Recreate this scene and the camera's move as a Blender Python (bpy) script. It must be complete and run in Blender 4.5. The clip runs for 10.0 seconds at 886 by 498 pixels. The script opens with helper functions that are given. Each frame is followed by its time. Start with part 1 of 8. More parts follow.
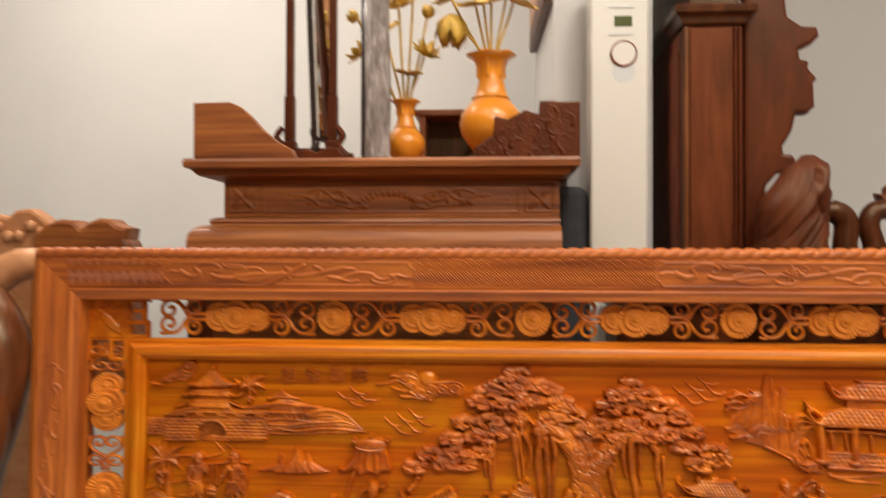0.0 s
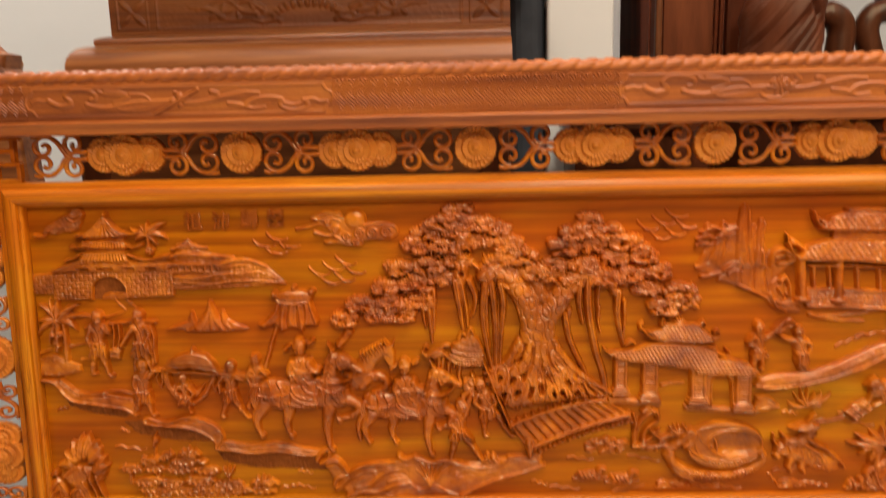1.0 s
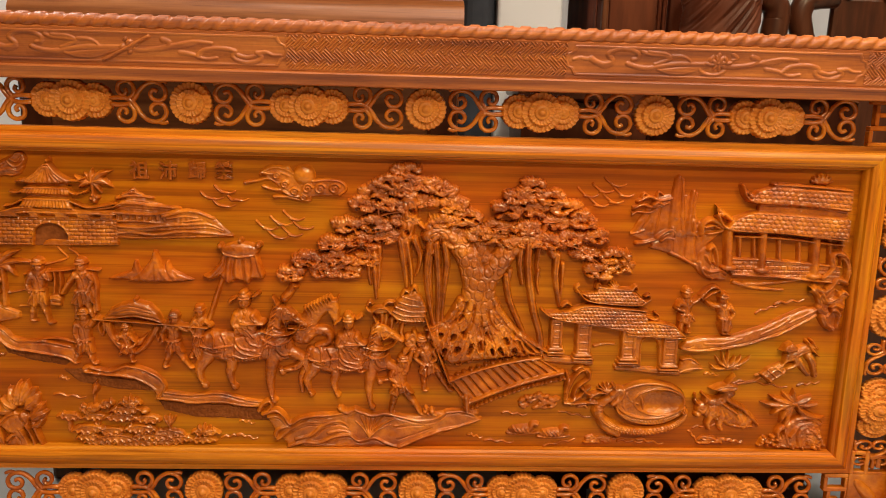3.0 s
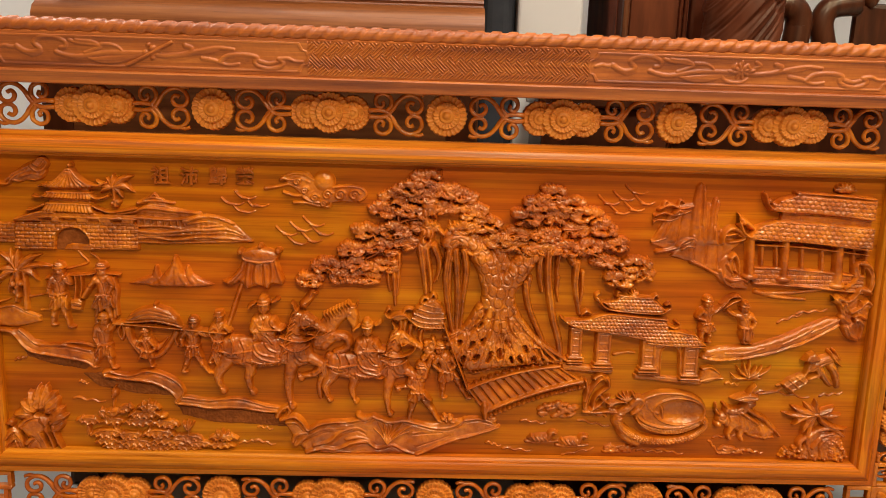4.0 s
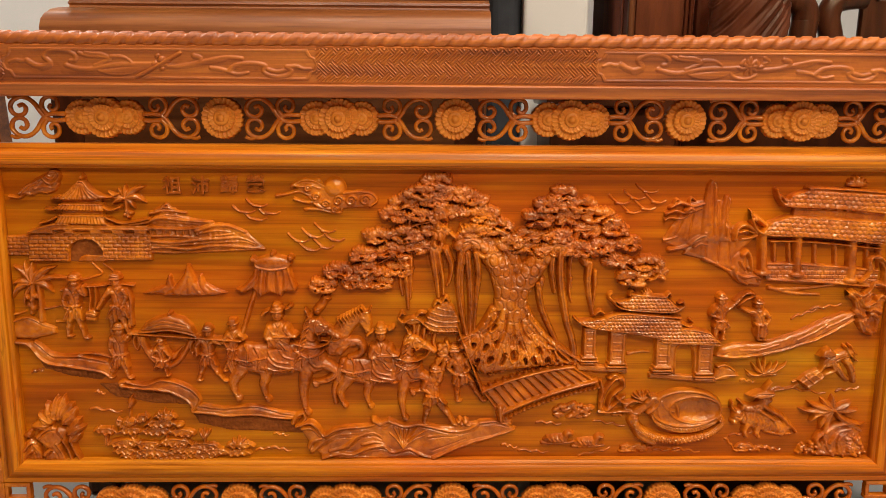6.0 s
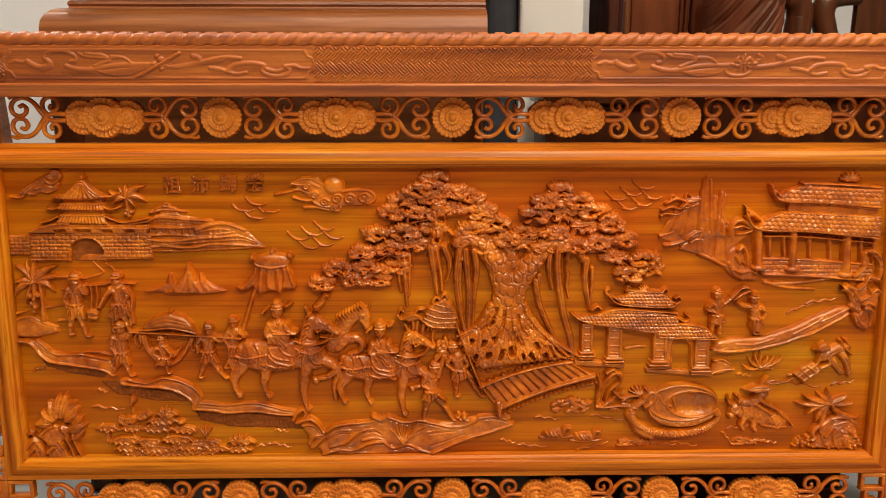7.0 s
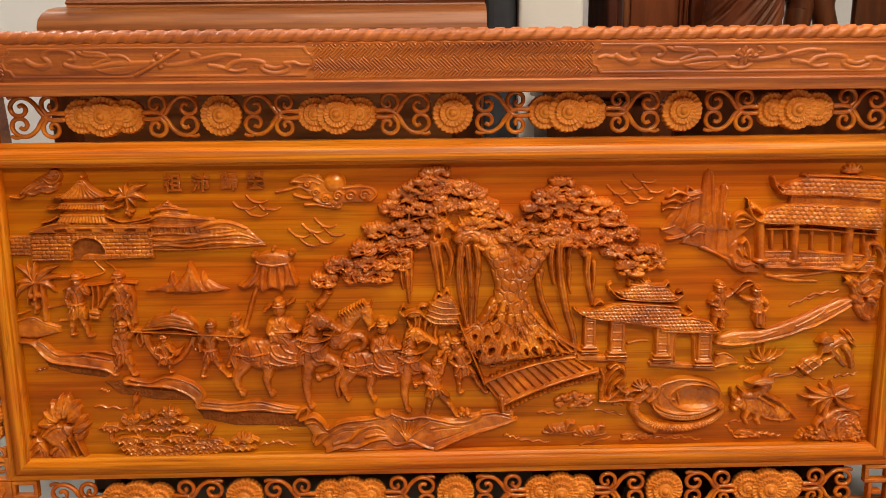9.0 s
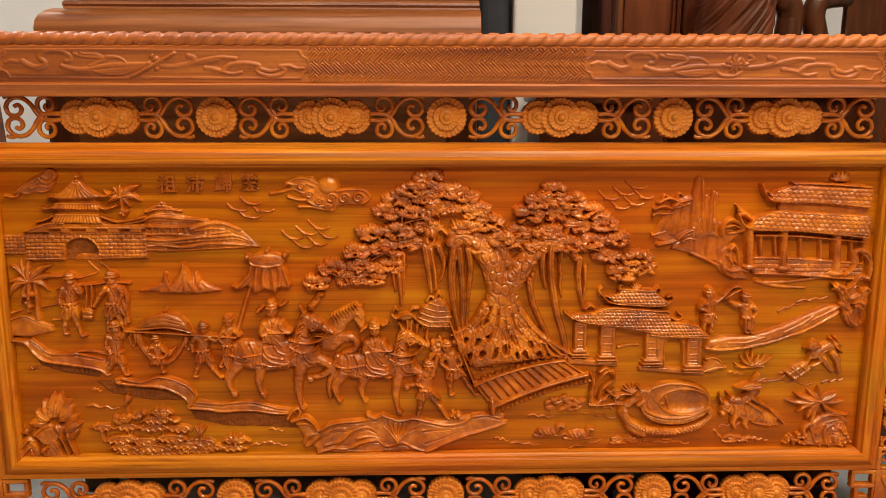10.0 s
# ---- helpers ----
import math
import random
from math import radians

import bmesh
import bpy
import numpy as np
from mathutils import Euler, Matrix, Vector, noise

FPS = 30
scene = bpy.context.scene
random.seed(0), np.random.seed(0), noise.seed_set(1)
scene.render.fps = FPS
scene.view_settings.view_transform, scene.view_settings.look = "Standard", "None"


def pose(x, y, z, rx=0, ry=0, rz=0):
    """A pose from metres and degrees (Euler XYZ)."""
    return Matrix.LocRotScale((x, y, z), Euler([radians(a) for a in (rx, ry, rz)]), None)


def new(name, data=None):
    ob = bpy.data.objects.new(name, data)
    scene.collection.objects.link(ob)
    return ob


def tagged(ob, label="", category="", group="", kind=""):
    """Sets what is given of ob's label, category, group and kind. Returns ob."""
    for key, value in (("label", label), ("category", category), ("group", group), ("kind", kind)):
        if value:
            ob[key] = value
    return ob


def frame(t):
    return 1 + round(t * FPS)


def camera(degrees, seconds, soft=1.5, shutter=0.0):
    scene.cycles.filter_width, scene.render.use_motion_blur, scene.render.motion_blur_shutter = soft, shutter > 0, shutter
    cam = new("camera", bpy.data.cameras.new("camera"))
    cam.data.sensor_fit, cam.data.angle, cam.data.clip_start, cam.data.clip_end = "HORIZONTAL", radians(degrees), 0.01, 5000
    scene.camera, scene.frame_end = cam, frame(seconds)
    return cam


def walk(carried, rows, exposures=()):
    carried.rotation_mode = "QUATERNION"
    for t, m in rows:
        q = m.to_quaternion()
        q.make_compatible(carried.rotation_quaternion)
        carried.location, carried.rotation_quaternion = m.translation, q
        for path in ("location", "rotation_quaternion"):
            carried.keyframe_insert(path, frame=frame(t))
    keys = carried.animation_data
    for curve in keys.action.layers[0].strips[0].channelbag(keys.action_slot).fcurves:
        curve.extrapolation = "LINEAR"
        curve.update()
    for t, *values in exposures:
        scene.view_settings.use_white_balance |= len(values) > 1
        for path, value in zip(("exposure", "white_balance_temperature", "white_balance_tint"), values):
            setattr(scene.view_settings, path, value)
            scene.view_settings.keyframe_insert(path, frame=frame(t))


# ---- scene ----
cam = camera(58.0, 10.0, soft=0.7, shutter=0.6)
PATH = [
    # seconds, x, y, z, yaw, pitch, roll
    (0, -0.0748, -1.7224, 1.0425, 3.933, 0.718, -0.124),
    (0.2, -0.0532, -1.6808, 1.0313, 2.595, -0.845, 0.067),
    (0.3, -0.0417, -1.6581, 1.0256, 2.318, -1.838, 0.088),
    (0.5, -0.0201, -1.6006, 1.0138, 2.380, -3.777, 0.387),
    (0.7, -0.0135, -1.5185, 1.0106, 2.406, -6.817, 0.604),
    (0.8, -0.0149, -1.4954, 1.0097, 2.273, -7.840, 0.685),
    (1, -0.0095, -1.4615, 1.0086, 1.857, -10.874, 1.307),
    (1.2, -0.0124, -1.4700, 1.0061, 0.448, -12.322, 1.165),
    (1.5, -0.0171, -1.4788, 1.0023, -2.248, -12.859, 0.176),
    (2, -0.0179, -1.4907, 0.9999, -3.327, -13.001, -1.313),
    (2.5, -0.0225, -1.5035, 1.0013, -2.883, -13.241, -1.476),
    (4, -0.0423, -1.4975, 1.0011, -1.267, -12.775, -1.801),
    (4.5, -0.0501, -1.4974, 0.9971, -1.360, -12.345, -1.905),
    (5, -0.0491, -1.4946, 0.9995, -1.586, -11.890, -1.515),
    (5.5, -0.0506, -1.4945, 1.0016, -1.240, -12.290, -0.809),
    (7, -0.0472, -1.5121, 1.0036, -1.120, -12.731, -0.066),
    (7.5, -0.0493, -1.5129, 1.0016, -1.290, -12.490, 0.001),
    (8, -0.0496, -1.5122, 1.0006, -1.126, -12.560, 0.223),
    (8.5, -0.0506, -1.5116, 1.0023, -1.047, -12.836, 0.624),
    (9, -0.0513, -1.5093, 1.0023, -1.283, -12.988, 0.506),
    (9.5, -0.0535, -1.5153, 1.0013, -1.646, -12.838, 0.039),
    (10, -0.0495, -1.5216, 1.0025, -1.609, -12.670, -0.150),
]
walk(cam, [(t, pose(x, y, z, 90 + pitch, roll, yaw)) for t, x, y, z, yaw, pitch, roll in PATH], exposures=[(0.0, -0.1), (0.6, -0.07), (1.2, -0.05), (10.0, -0.05)])

# ---- light: a shop with white ceiling panels, unseen and freely placed ----
world = bpy.data.worlds.new("world")
scene.world = world
world.use_nodes = True
world.node_tree.nodes["Background"].inputs["Color"].default_value = (0.9, 0.95, 1.0, 1)
world.node_tree.nodes["Background"].inputs["Strength"].default_value = 0.3


def panel_lamp(x, y, z, sx, sy, watts, colour=(1.0, 0.92, 0.81)):
    data = bpy.data.lights.new("panel_lamp", "AREA")
    data.shape, data.size, data.size_y, data.energy, data.color = "RECTANGLE", sx, sy, watts, colour
    ob = new("panel_lamp", data)
    ob.matrix_basis = pose(x, y, z)
    return ob


CEILING = 3.1
# overhead light is inferred; these places and watts are added to brighten single areas
LAMPS = [(-1.6, -0.85, 3), (-0.55, -1.05, 15), (0.5, -0.85, 32), (1.55, -1.05, 27), (2.6, -0.85, 5),
         (-1.3, -3.1, 8), (0.35, -3.1, 86), (2.0, -3.1, 71), (-1.6, 0.6, 42), (-0.35, 0.75, 14), (1.9, 0.6, 2)]
for lx, ly, watts in LAMPS:
    panel_lamp(lx, ly, CEILING - 0.05, 0.28, 0.28, watts)


# ---- materials ----
def nodes_of(name):
    m = bpy.data.materials.new(name)
    m.use_nodes = True
    return m, m.node_tree, m.node_tree.nodes["Principled BSDF"]


def ramp_of(nt, stops):
    r = nt.nodes.new("ShaderNodeValToRGB")
    while len(r.color_ramp.elements) < len(stops):
        r.color_ramp.elements.new(0.5)
    for e, (p, c) in zip(r.color_ramp.elements, stops):
        e.position, e.color = p, (*c, 1)
    return r


def wood(name, dark, mid, light, rough=0.3, coat=0.25, grain=(1.2, 14.0, 26.0), bump=0.15, fine=60.0, gloss=0.4, chisel=0.0, amber=True, gouge=0.0, lines=0.0, drift=0.0):
    """Lacquered wood: long streaks along x, fine pores, and slow changes of tone."""
    m, nt, bsdf = nodes_of(name)
    tc = nt.nodes.new("ShaderNodeTexCoord")
    mp = nt.nodes.new("ShaderNodeMapping")
    mp.inputs["Scale"].default_value = grain
    nt.links.new(tc.outputs["Object"], mp.inputs["Vector"])
    n1 = nt.nodes.new("ShaderNodeTexNoise")
    n1.inputs["Scale"].default_value, n1.inputs["Detail"].default_value, n1.inputs["Roughness"].default_value = 1.6, 6, 0.62
    n1.inputs["Distortion"].default_value = 0.5
    nt.links.new(mp.outputs["Vector"], n1.inputs["Vector"])
    mp2 = nt.nodes.new("ShaderNodeMapping")
    mp2.inputs["Scale"].default_value = (grain[0] * 6, grain[1] * fine / 12, grain[2] * fine / 12)
    nt.links.new(tc.outputs["Object"], mp2.inputs["Vector"])
    n2 = nt.nodes.new("ShaderNodeTexNoise")
    n2.inputs["Scale"].default_value, n2.inputs["Detail"].default_value = 1.0, 3
    nt.links.new(mp2.outputs["Vector"], n2.inputs["Vector"])
    mix = nt.nodes.new("ShaderNodeMath")
    mix.operation = "MULTIPLY_ADD"
    mix.inputs[1].default_value, mix.inputs[2].default_value = 0.42, -0.21
    nt.links.new(n2.outputs["Fac"], mix.inputs[0])
    add = nt.nodes.new("ShaderNodeMath")
    nt.links.new(n1.outputs["Fac"], add.inputs[0])
    nt.links.new(mix.outputs[0], add.inputs[1])
    r = ramp_of(nt, [(0.28, dark), (0.5, mid), (0.7, light)])
    nt.links.new(add.outputs[0], r.inputs["Fac"])
    if lines:
        mp3 = nt.nodes.new("ShaderNodeMapping")
        mp3.inputs["Scale"].default_value = (grain[0] * 0.55, grain[1] * 2.6, grain[2] * 2.6)
        nt.links.new(tc.outputs["Object"], mp3.inputs["Vector"])
        n6 = nt.nodes.new("ShaderNodeTexNoise")
        n6.inputs["Scale"].default_value, n6.inputs["Detail"].default_value, n6.inputs["Distortion"].default_value = 1.3, 4, 1.1
        nt.links.new(mp3.outputs["Vector"], n6.inputs["Vector"])
        dark_line = (1 - lines, 1 - 1.15 * lines, 1 - 1.2 * lines)
        r2 = ramp_of(nt, [(0.37, dark_line), (0.43, (1, 1, 1)), (0.562, (1, 1, 1)), (0.582, dark_line), (0.602, (1, 1, 1))])
        nt.links.new(n6.outputs["Fac"], r2.inputs["Fac"])
        vm = nt.nodes.new("ShaderNodeVectorMath")
        vm.operation = "MULTIPLY"
        nt.links.new(r.outputs["Color"], vm.inputs[0])
        nt.links.new(r2.outputs["Color"], vm.inputs[1])
        tone = vm.outputs["Vector"]
    else:
        tone = r.outputs["Color"]
    if drift:
        mp4 = nt.nodes.new("ShaderNodeMapping")
        mp4.inputs["Scale"].default_value = (1.6, 6.0, 6.5)
        nt.links.new(tc.outputs["Object"], mp4.inputs["Vector"])
        n7 = nt.nodes.new("ShaderNodeTexNoise")
        n7.inputs["Scale"].default_value, n7.inputs["Detail"].default_value, n7.inputs["Distortion"].default_value = 1.0, 3, 0.6
        nt.links.new(mp4.outputs["Vector"], n7.inputs["Vector"])
        r3 = ramp_of(nt, [(0.34, (1.0 - 0.06 * drift, 1.0 - 0.3 * drift, 1.0)), (0.5, (1, 1, 1)), (0.68, (1.0 - 0.02 * drift, 1.0 + 0.26 * drift, 1.0 + 0.4 * drift))])
        nt.links.new(n7.outputs["Fac"], r3.inputs["Fac"])
        vm2 = nt.nodes.new("ShaderNodeVectorMath")
        vm2.operation = "MULTIPLY"
        nt.links.new(tone, vm2.inputs[0])
        nt.links.new(r3.outputs["Color"], vm2.inputs[1])
        tone = vm2.outputs["Vector"]
    nt.links.new(tone, bsdf.inputs["Base Color"])
    n3 = nt.nodes.new("ShaderNodeTexNoise")
    n3.inputs["Scale"].default_value, n3.inputs["Detail"].default_value = 9.0, 4
    nt.links.new(tc.outputs["Object"], n3.inputs["Vector"])
    rr = nt.nodes.new("ShaderNodeMapRange")
    rr.inputs["To Min"].default_value, rr.inputs["To Max"].default_value = rough - 0.07, rough + 0.1
    nt.links.new(n3.outputs["Fac"], rr.inputs["Value"])
    nt.links.new(rr.outputs["Result"], bsdf.inputs["Roughness"])
    bsdf.inputs["Coat Weight"].default_value = coat
    bsdf.inputs["Coat Roughness"].default_value = 0.18
    bsdf.inputs["Specular IOR Level"].default_value = gloss
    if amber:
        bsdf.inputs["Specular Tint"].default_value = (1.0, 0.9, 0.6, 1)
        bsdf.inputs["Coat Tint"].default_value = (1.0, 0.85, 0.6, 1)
    b = nt.nodes.new("ShaderNodeBump")
    b.inputs["Strength"].default_value, b.inputs["Distance"].default_value = bump, 0.001
    nt.links.new(add.outputs[0], b.inputs["Height"])
    if chisel:
        n4 = nt.nodes.new("ShaderNodeTexVoronoi")
        n4.feature, n4.inputs["Scale"].default_value = "SMOOTH_F1", 160.0
        nt.links.new(tc.outputs["Object"], n4.inputs["Vector"])
        b2 = nt.nodes.new("ShaderNodeBump")
        b2.inputs["Strength"].default_value, b2.inputs["Distance"].default_value = chisel, 0.002
        nt.links.new(n4.outputs["Distance"], b2.inputs["Height"])
        nt.links.new(b2.outputs["Normal"], b.inputs["Normal"])
    if gouge:
        n5 = nt.nodes.new("ShaderNodeTexNoise")
        n5.inputs["Scale"].default_value, n5.inputs["Detail"].default_value, n5.inputs["Distortion"].default_value = 75.0, 1.5, 0.8
        nt.links.new(tc.outputs["Object"], n5.inputs["Vector"])
        b3 = nt.nodes.new("ShaderNodeBump")
        b3.inputs["Strength"].default_value, b3.inputs["Distance"].default_value = gouge, 0.006
        nt.links.new(n5.outputs["Fac"], b3.inputs["Height"])
        nt.links.new(b3.outputs["Normal"], b2.inputs["Normal"])
    nt.links.new(b.outputs["Normal"], bsdf.inputs["Normal"])
    return m


def plain(name, colour, rough=0.5, metal=0.0, vary=0.08, scale=8.0, coat=0.0, bump=0.0, emit=0.0):
    m, nt, bsdf = nodes_of(name)
    tc = nt.nodes.new("ShaderNodeTexCoord")
    n = nt.nodes.new("ShaderNodeTexNoise")
    n.inputs["Scale"].default_value, n.inputs["Detail"].default_value = scale, 5
    nt.links.new(tc.outputs["Object"], n.inputs["Vector"])
    r = ramp_of(nt, [(0.3, tuple(c * (1 - vary) for c in colour)), (0.7, tuple(min(1, c * (1 + vary)) for c in colour))])
    nt.links.new(n.outputs["Fac"], r.inputs["Fac"])
    nt.links.new(r.outputs["Color"], bsdf.inputs["Base Color"])
    bsdf.inputs["Roughness"].default_value, bsdf.inputs["Metallic"].default_value = rough, metal
    bsdf.inputs["Coat Weight"].default_value = coat
    if bump:
        b = nt.nodes.new("ShaderNodeBump")
        b.inputs["Strength"].default_value, b.inputs["Distance"].default_value = bump, 0.002
        nt.links.new(n.outputs["Fac"], b.inputs["Height"])
        nt.links.new(b.outputs["Normal"], bsdf.inputs["Normal"])
    if emit:
        bsdf.inputs["Emission Color"].default_value = (*colour, 1)
        bsdf.inputs["Emission Strength"].default_value = emit
    return m


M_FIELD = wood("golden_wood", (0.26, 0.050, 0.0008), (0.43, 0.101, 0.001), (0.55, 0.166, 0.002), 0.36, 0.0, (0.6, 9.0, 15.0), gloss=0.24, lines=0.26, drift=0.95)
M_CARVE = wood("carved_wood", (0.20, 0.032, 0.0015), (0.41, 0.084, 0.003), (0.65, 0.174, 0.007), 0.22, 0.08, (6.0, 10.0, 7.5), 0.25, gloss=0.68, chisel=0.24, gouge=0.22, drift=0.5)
# rails coloured lighter than the stiles, for the light they catch
M_RAIL_LIT = wood("lit_rail_wood", (0.26, 0.051, 0.002), (0.54, 0.136, 0.004), (0.74, 0.235, 0.010), 0.34, 0.0, (0.9, 16.0, 30.0), gloss=0.33, lines=0.34, drift=0.7)
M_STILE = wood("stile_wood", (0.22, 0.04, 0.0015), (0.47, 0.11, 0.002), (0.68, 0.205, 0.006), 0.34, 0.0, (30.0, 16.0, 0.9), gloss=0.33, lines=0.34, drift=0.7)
M_MOULD = wood("moulding_wood", (0.19, 0.041, 0.008), (0.39, 0.096, 0.013), (0.57, 0.167, 0.023), 0.40, 0.0, (1.0, 16.0, 26.0), 0.2, gloss=0.4, chisel=0.12, lines=0.22, amber=False)
M_MOULD_V = wood("moulding_wood_upright", (0.19, 0.041, 0.008), (0.39, 0.096, 0.013), (0.57, 0.167, 0.023), 0.40, 0.0, (26.0, 16.0, 1.0), 0.2, gloss=0.4, chisel=0.12, lines=0.22, amber=False)
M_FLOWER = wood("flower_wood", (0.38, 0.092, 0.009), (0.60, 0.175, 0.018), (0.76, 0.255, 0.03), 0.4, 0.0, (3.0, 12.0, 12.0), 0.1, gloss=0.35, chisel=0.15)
M_ALTAR = wood("altar_wood", (0.125, 0.033, 0.008), (0.24, 0.072, 0.016), (0.345, 0.118, 0.028), 0.4, 0.03, (1.0, 14.0, 24.0), amber=False, lines=0.3)
M_DARK = wood("dark_rosewood", (0.024, 0.006, 0.003), (0.052, 0.013, 0.005), (0.09, 0.025, 0.009), 0.3, 0.05, (12.0, 12.0, 1.3), gloss=0.35)
M_BASE = wood("table_base", (0.055, 0.016, 0.005), (0.11, 0.034, 0.010), (0.17, 0.058, 0.016), 0.45, 0.0, (1.2, 12.0, 20.0), gloss=0.25)
M_ROSE = wood("rosewood", (0.05, 0.013, 0.005), (0.095, 0.027, 0.009), (0.155, 0.048, 0.015), 0.32, 0.1, (9.0, 9.0, 1.6))
# colour lightened to make up for light that misses this side
M_SIDEWOOD = wood("cabinet_side", (0.09, 0.021, 0.011), (0.155, 0.037, 0.018), (0.22, 0.058, 0.026), 0.5, 0.0, (12.0, 12.0, 1.3), gloss=0.2)
M_PANEL = wood("cabinet_panel", (0.055, 0.0115, 0.004), (0.10, 0.0225, 0.007), (0.145, 0.036, 0.011), 0.42, 0.0, (9.0, 9.0, 1.3), gloss=0.15)
M_WING = wood("red_rosewood", (0.04, 0.007, 0.002), (0.07, 0.013, 0.004), (0.11, 0.023, 0.007), 0.4, 0.03, (6.0, 9.0, 1.6), gloss=0.2)
# stippled wood in a darker tone that also holds shade
M_STIPPLE_SHADE = wood("shaded_stippled_wood", (0.13, 0.027, 0.003), (0.22, 0.05, 0.006), (0.31, 0.08, 0.012), 0.5, 0.0, (8.0, 14.0, 24.0), 0.3, gloss=0.2, chisel=0.6)
M_MANE = wood("polished_brown_wood", (0.05, 0.012, 0.005), (0.082, 0.02, 0.008), (0.115, 0.031, 0.012), 0.42, 0.03, (6.0, 6.0, 3.0), gloss=0.22)
M_TAN = wood("tan_wood", (0.3, 0.13, 0.06), (0.42, 0.19, 0.09), (0.5, 0.25, 0.13), 0.4, 0.2, (4.0, 8.0, 8.0))
M_WALL = plain("wall_paint", (0.59, 0.575, 0.555), 0.75, vary=0.025, scale=2.5, bump=0.04)
M_CEIL = plain("ceiling_paint", (0.82, 0.81, 0.78), 0.8, vary=0.02, scale=2.0)
M_UNSEEN_WALL = wood("unseen_wall_brown", (0.22, 0.13, 0.075), (0.32, 0.2, 0.12), (0.42, 0.28, 0.17), 0.5, 0.0, (8.0, 8.0, 1.0))
M_TILE = plain("floor_tile", (0.36, 0.37, 0.36), 0.18, vary=0.08, scale=3.0)
M_GLAZE = plain("orange_glaze", (0.66, 0.23, 0.014), 0.28, vary=0.14, scale=14.0, coat=0.2)
M_GOLD = plain("gold_petal", (0.5, 0.3, 0.045), 0.45, metal=0.25, vary=0.2, scale=30.0)
M_PLASTIC = plain("white_plastic", (0.58, 0.545, 0.485), 0.35, vary=0.015)
M_SIDE = plain("pale_plastic_side", (0.5, 0.5, 0.49), 0.4, vary=0.02)
M_LCD = plain("lcd_glass", (0.07, 0.085, 0.02), 0.15, vary=0.1)
M_METAL = plain("ring_metal", (0.22, 0.08, 0.06), 0.3, metal=0.7)
M_CLOTH = plain("dark_cloth", (0.022, 0.022, 0.024), 0.85, vary=0.3, scale=20.0, bump=0.3)
M_GREY = wood("weathered_grey", (0.07, 0.05, 0.042), (0.24, 0.2, 0.18), (0.48, 0.42, 0.39), 0.7, 0.0, (30.0, 30.0, 6.0), 0.8, amber=False)
M_BLACK = plain("black_lacquer", (0.03, 0.02, 0.018), 0.2, vary=0.3, scale=20.0, coat=0.4)
M_MIRROR = plain("mirror", (0.85, 0.86, 0.87), 0.03, metal=1.0, vary=0.01)
M_CABLE = plain("cable_grey", (0.45, 0.43, 0.42), 0.5)
M_LAMP = plain("lamp_diffuser", (1.0, 0.93, 0.82), 0.6, vary=0.0, emit=3.0)


# ---- shaping helpers ----
def mesh_from(name, verts, faces, smooth=False):
    me = bpy.data.meshes.new(name)
    me.from_pydata([tuple(v) for v in verts], [], [tuple(f) for f in faces])
    if smooth:
        me.polygons.foreach_set("use_smooth", np.ones(len(me.polygons), dtype=bool))
    me.update()
    return me


def part(name, data, material, parent=None, label="", at=None):
    """Links a mesh or bmesh as one object, under a thing where one is given."""
    if isinstance(data, bmesh.types.BMesh):
        me = bpy.data.meshes.new(name)
        data.normal_update()
        data.to_mesh(me)
        data.free()
        data = me
    if not data.materials:
        data.materials.append(material)
    ob = new(name, data)
    if parent is not None:
        ob.parent = parent
    if at is not None:
        ob.matrix_basis = at
    return tagged(ob, label)


def thing(name, label, category, at=None, group="", kind=""):
    ob = tagged(new(name), label, category, group, kind)
    if at is not None:
        ob.matrix_basis = at
    return ob


def box(bm, x0, x1, y0, y1, z0, z1, bevel=0.0, segments=2):
    made = bmesh.ops.create_cube(bm, size=1.0, matrix=Matrix.LocRotScale(((x0 + x1) / 2, (y0 + y1) / 2, (z0 + z1) / 2), None, (x1 - x0, y1 - y0, z1 - z0)))
    if bevel:
        edges = list({e for v in made["verts"] for e in v.link_edges})
        bmesh.ops.bevel(bm, geom=edges, offset=bevel, segments=segments, affect="EDGES", profile=0.5)
    return bm


def boxed(*args, **kw):
    return box(bmesh.new(), *args, **kw)


def slab_of(outline, y0, y1, bevel=0.004):
    """A solid from an outline in x and z, between y0 (front) and y1 (back), front edge eased."""
    bm = bmesh.new()
    front = [bm.verts.new((x, y0, z)) for x, z in outline]
    face = bm.faces.new(front)
    made = bmesh.ops.extrude_face_region(bm, geom=[face])
    for v in (g for g in made["geom"] if isinstance(g, bmesh.types.BMVert)):
        v.co.y = y1
    bmesh.ops.recalc_face_normals(bm, faces=bm.faces)
    if bevel:
        edges = [e for e in bm.edges if all(abs(v.co.y - y0) < 1e-6 for v in e.verts)]
        bmesh.ops.bevel(bm, geom=edges, offset=bevel, segments=2, affect="EDGES", profile=0.5)
    return bm


def lathe(profile, segments=32, wobble=0.0, lobes=6):
    """A turned body from (radius, height) pairs; wobble ruffles the top rim."""
    verts, faces = [], []
    n = len(profile)
    for i, (r, z) in enumerate(profile):
        for k in range(segments):
            a = 2 * math.pi * k / segments
            w = wobble * max(0, (i - n * 0.75) / (n * 0.25)) * math.sin(lobes * a)
            verts.append(((r + w) * math.cos(a), (r + w) * math.sin(a), z + w * 0.6))
    for i in range(n - 1):
        for k in range(segments):
            a, b = i * segments + k, i * segments + (k + 1) % segments
            faces.append((a, b, b + segments, a + segments))
    faces.append(tuple(reversed(range(segments))))
    return mesh_from("turned", verts, faces, True)


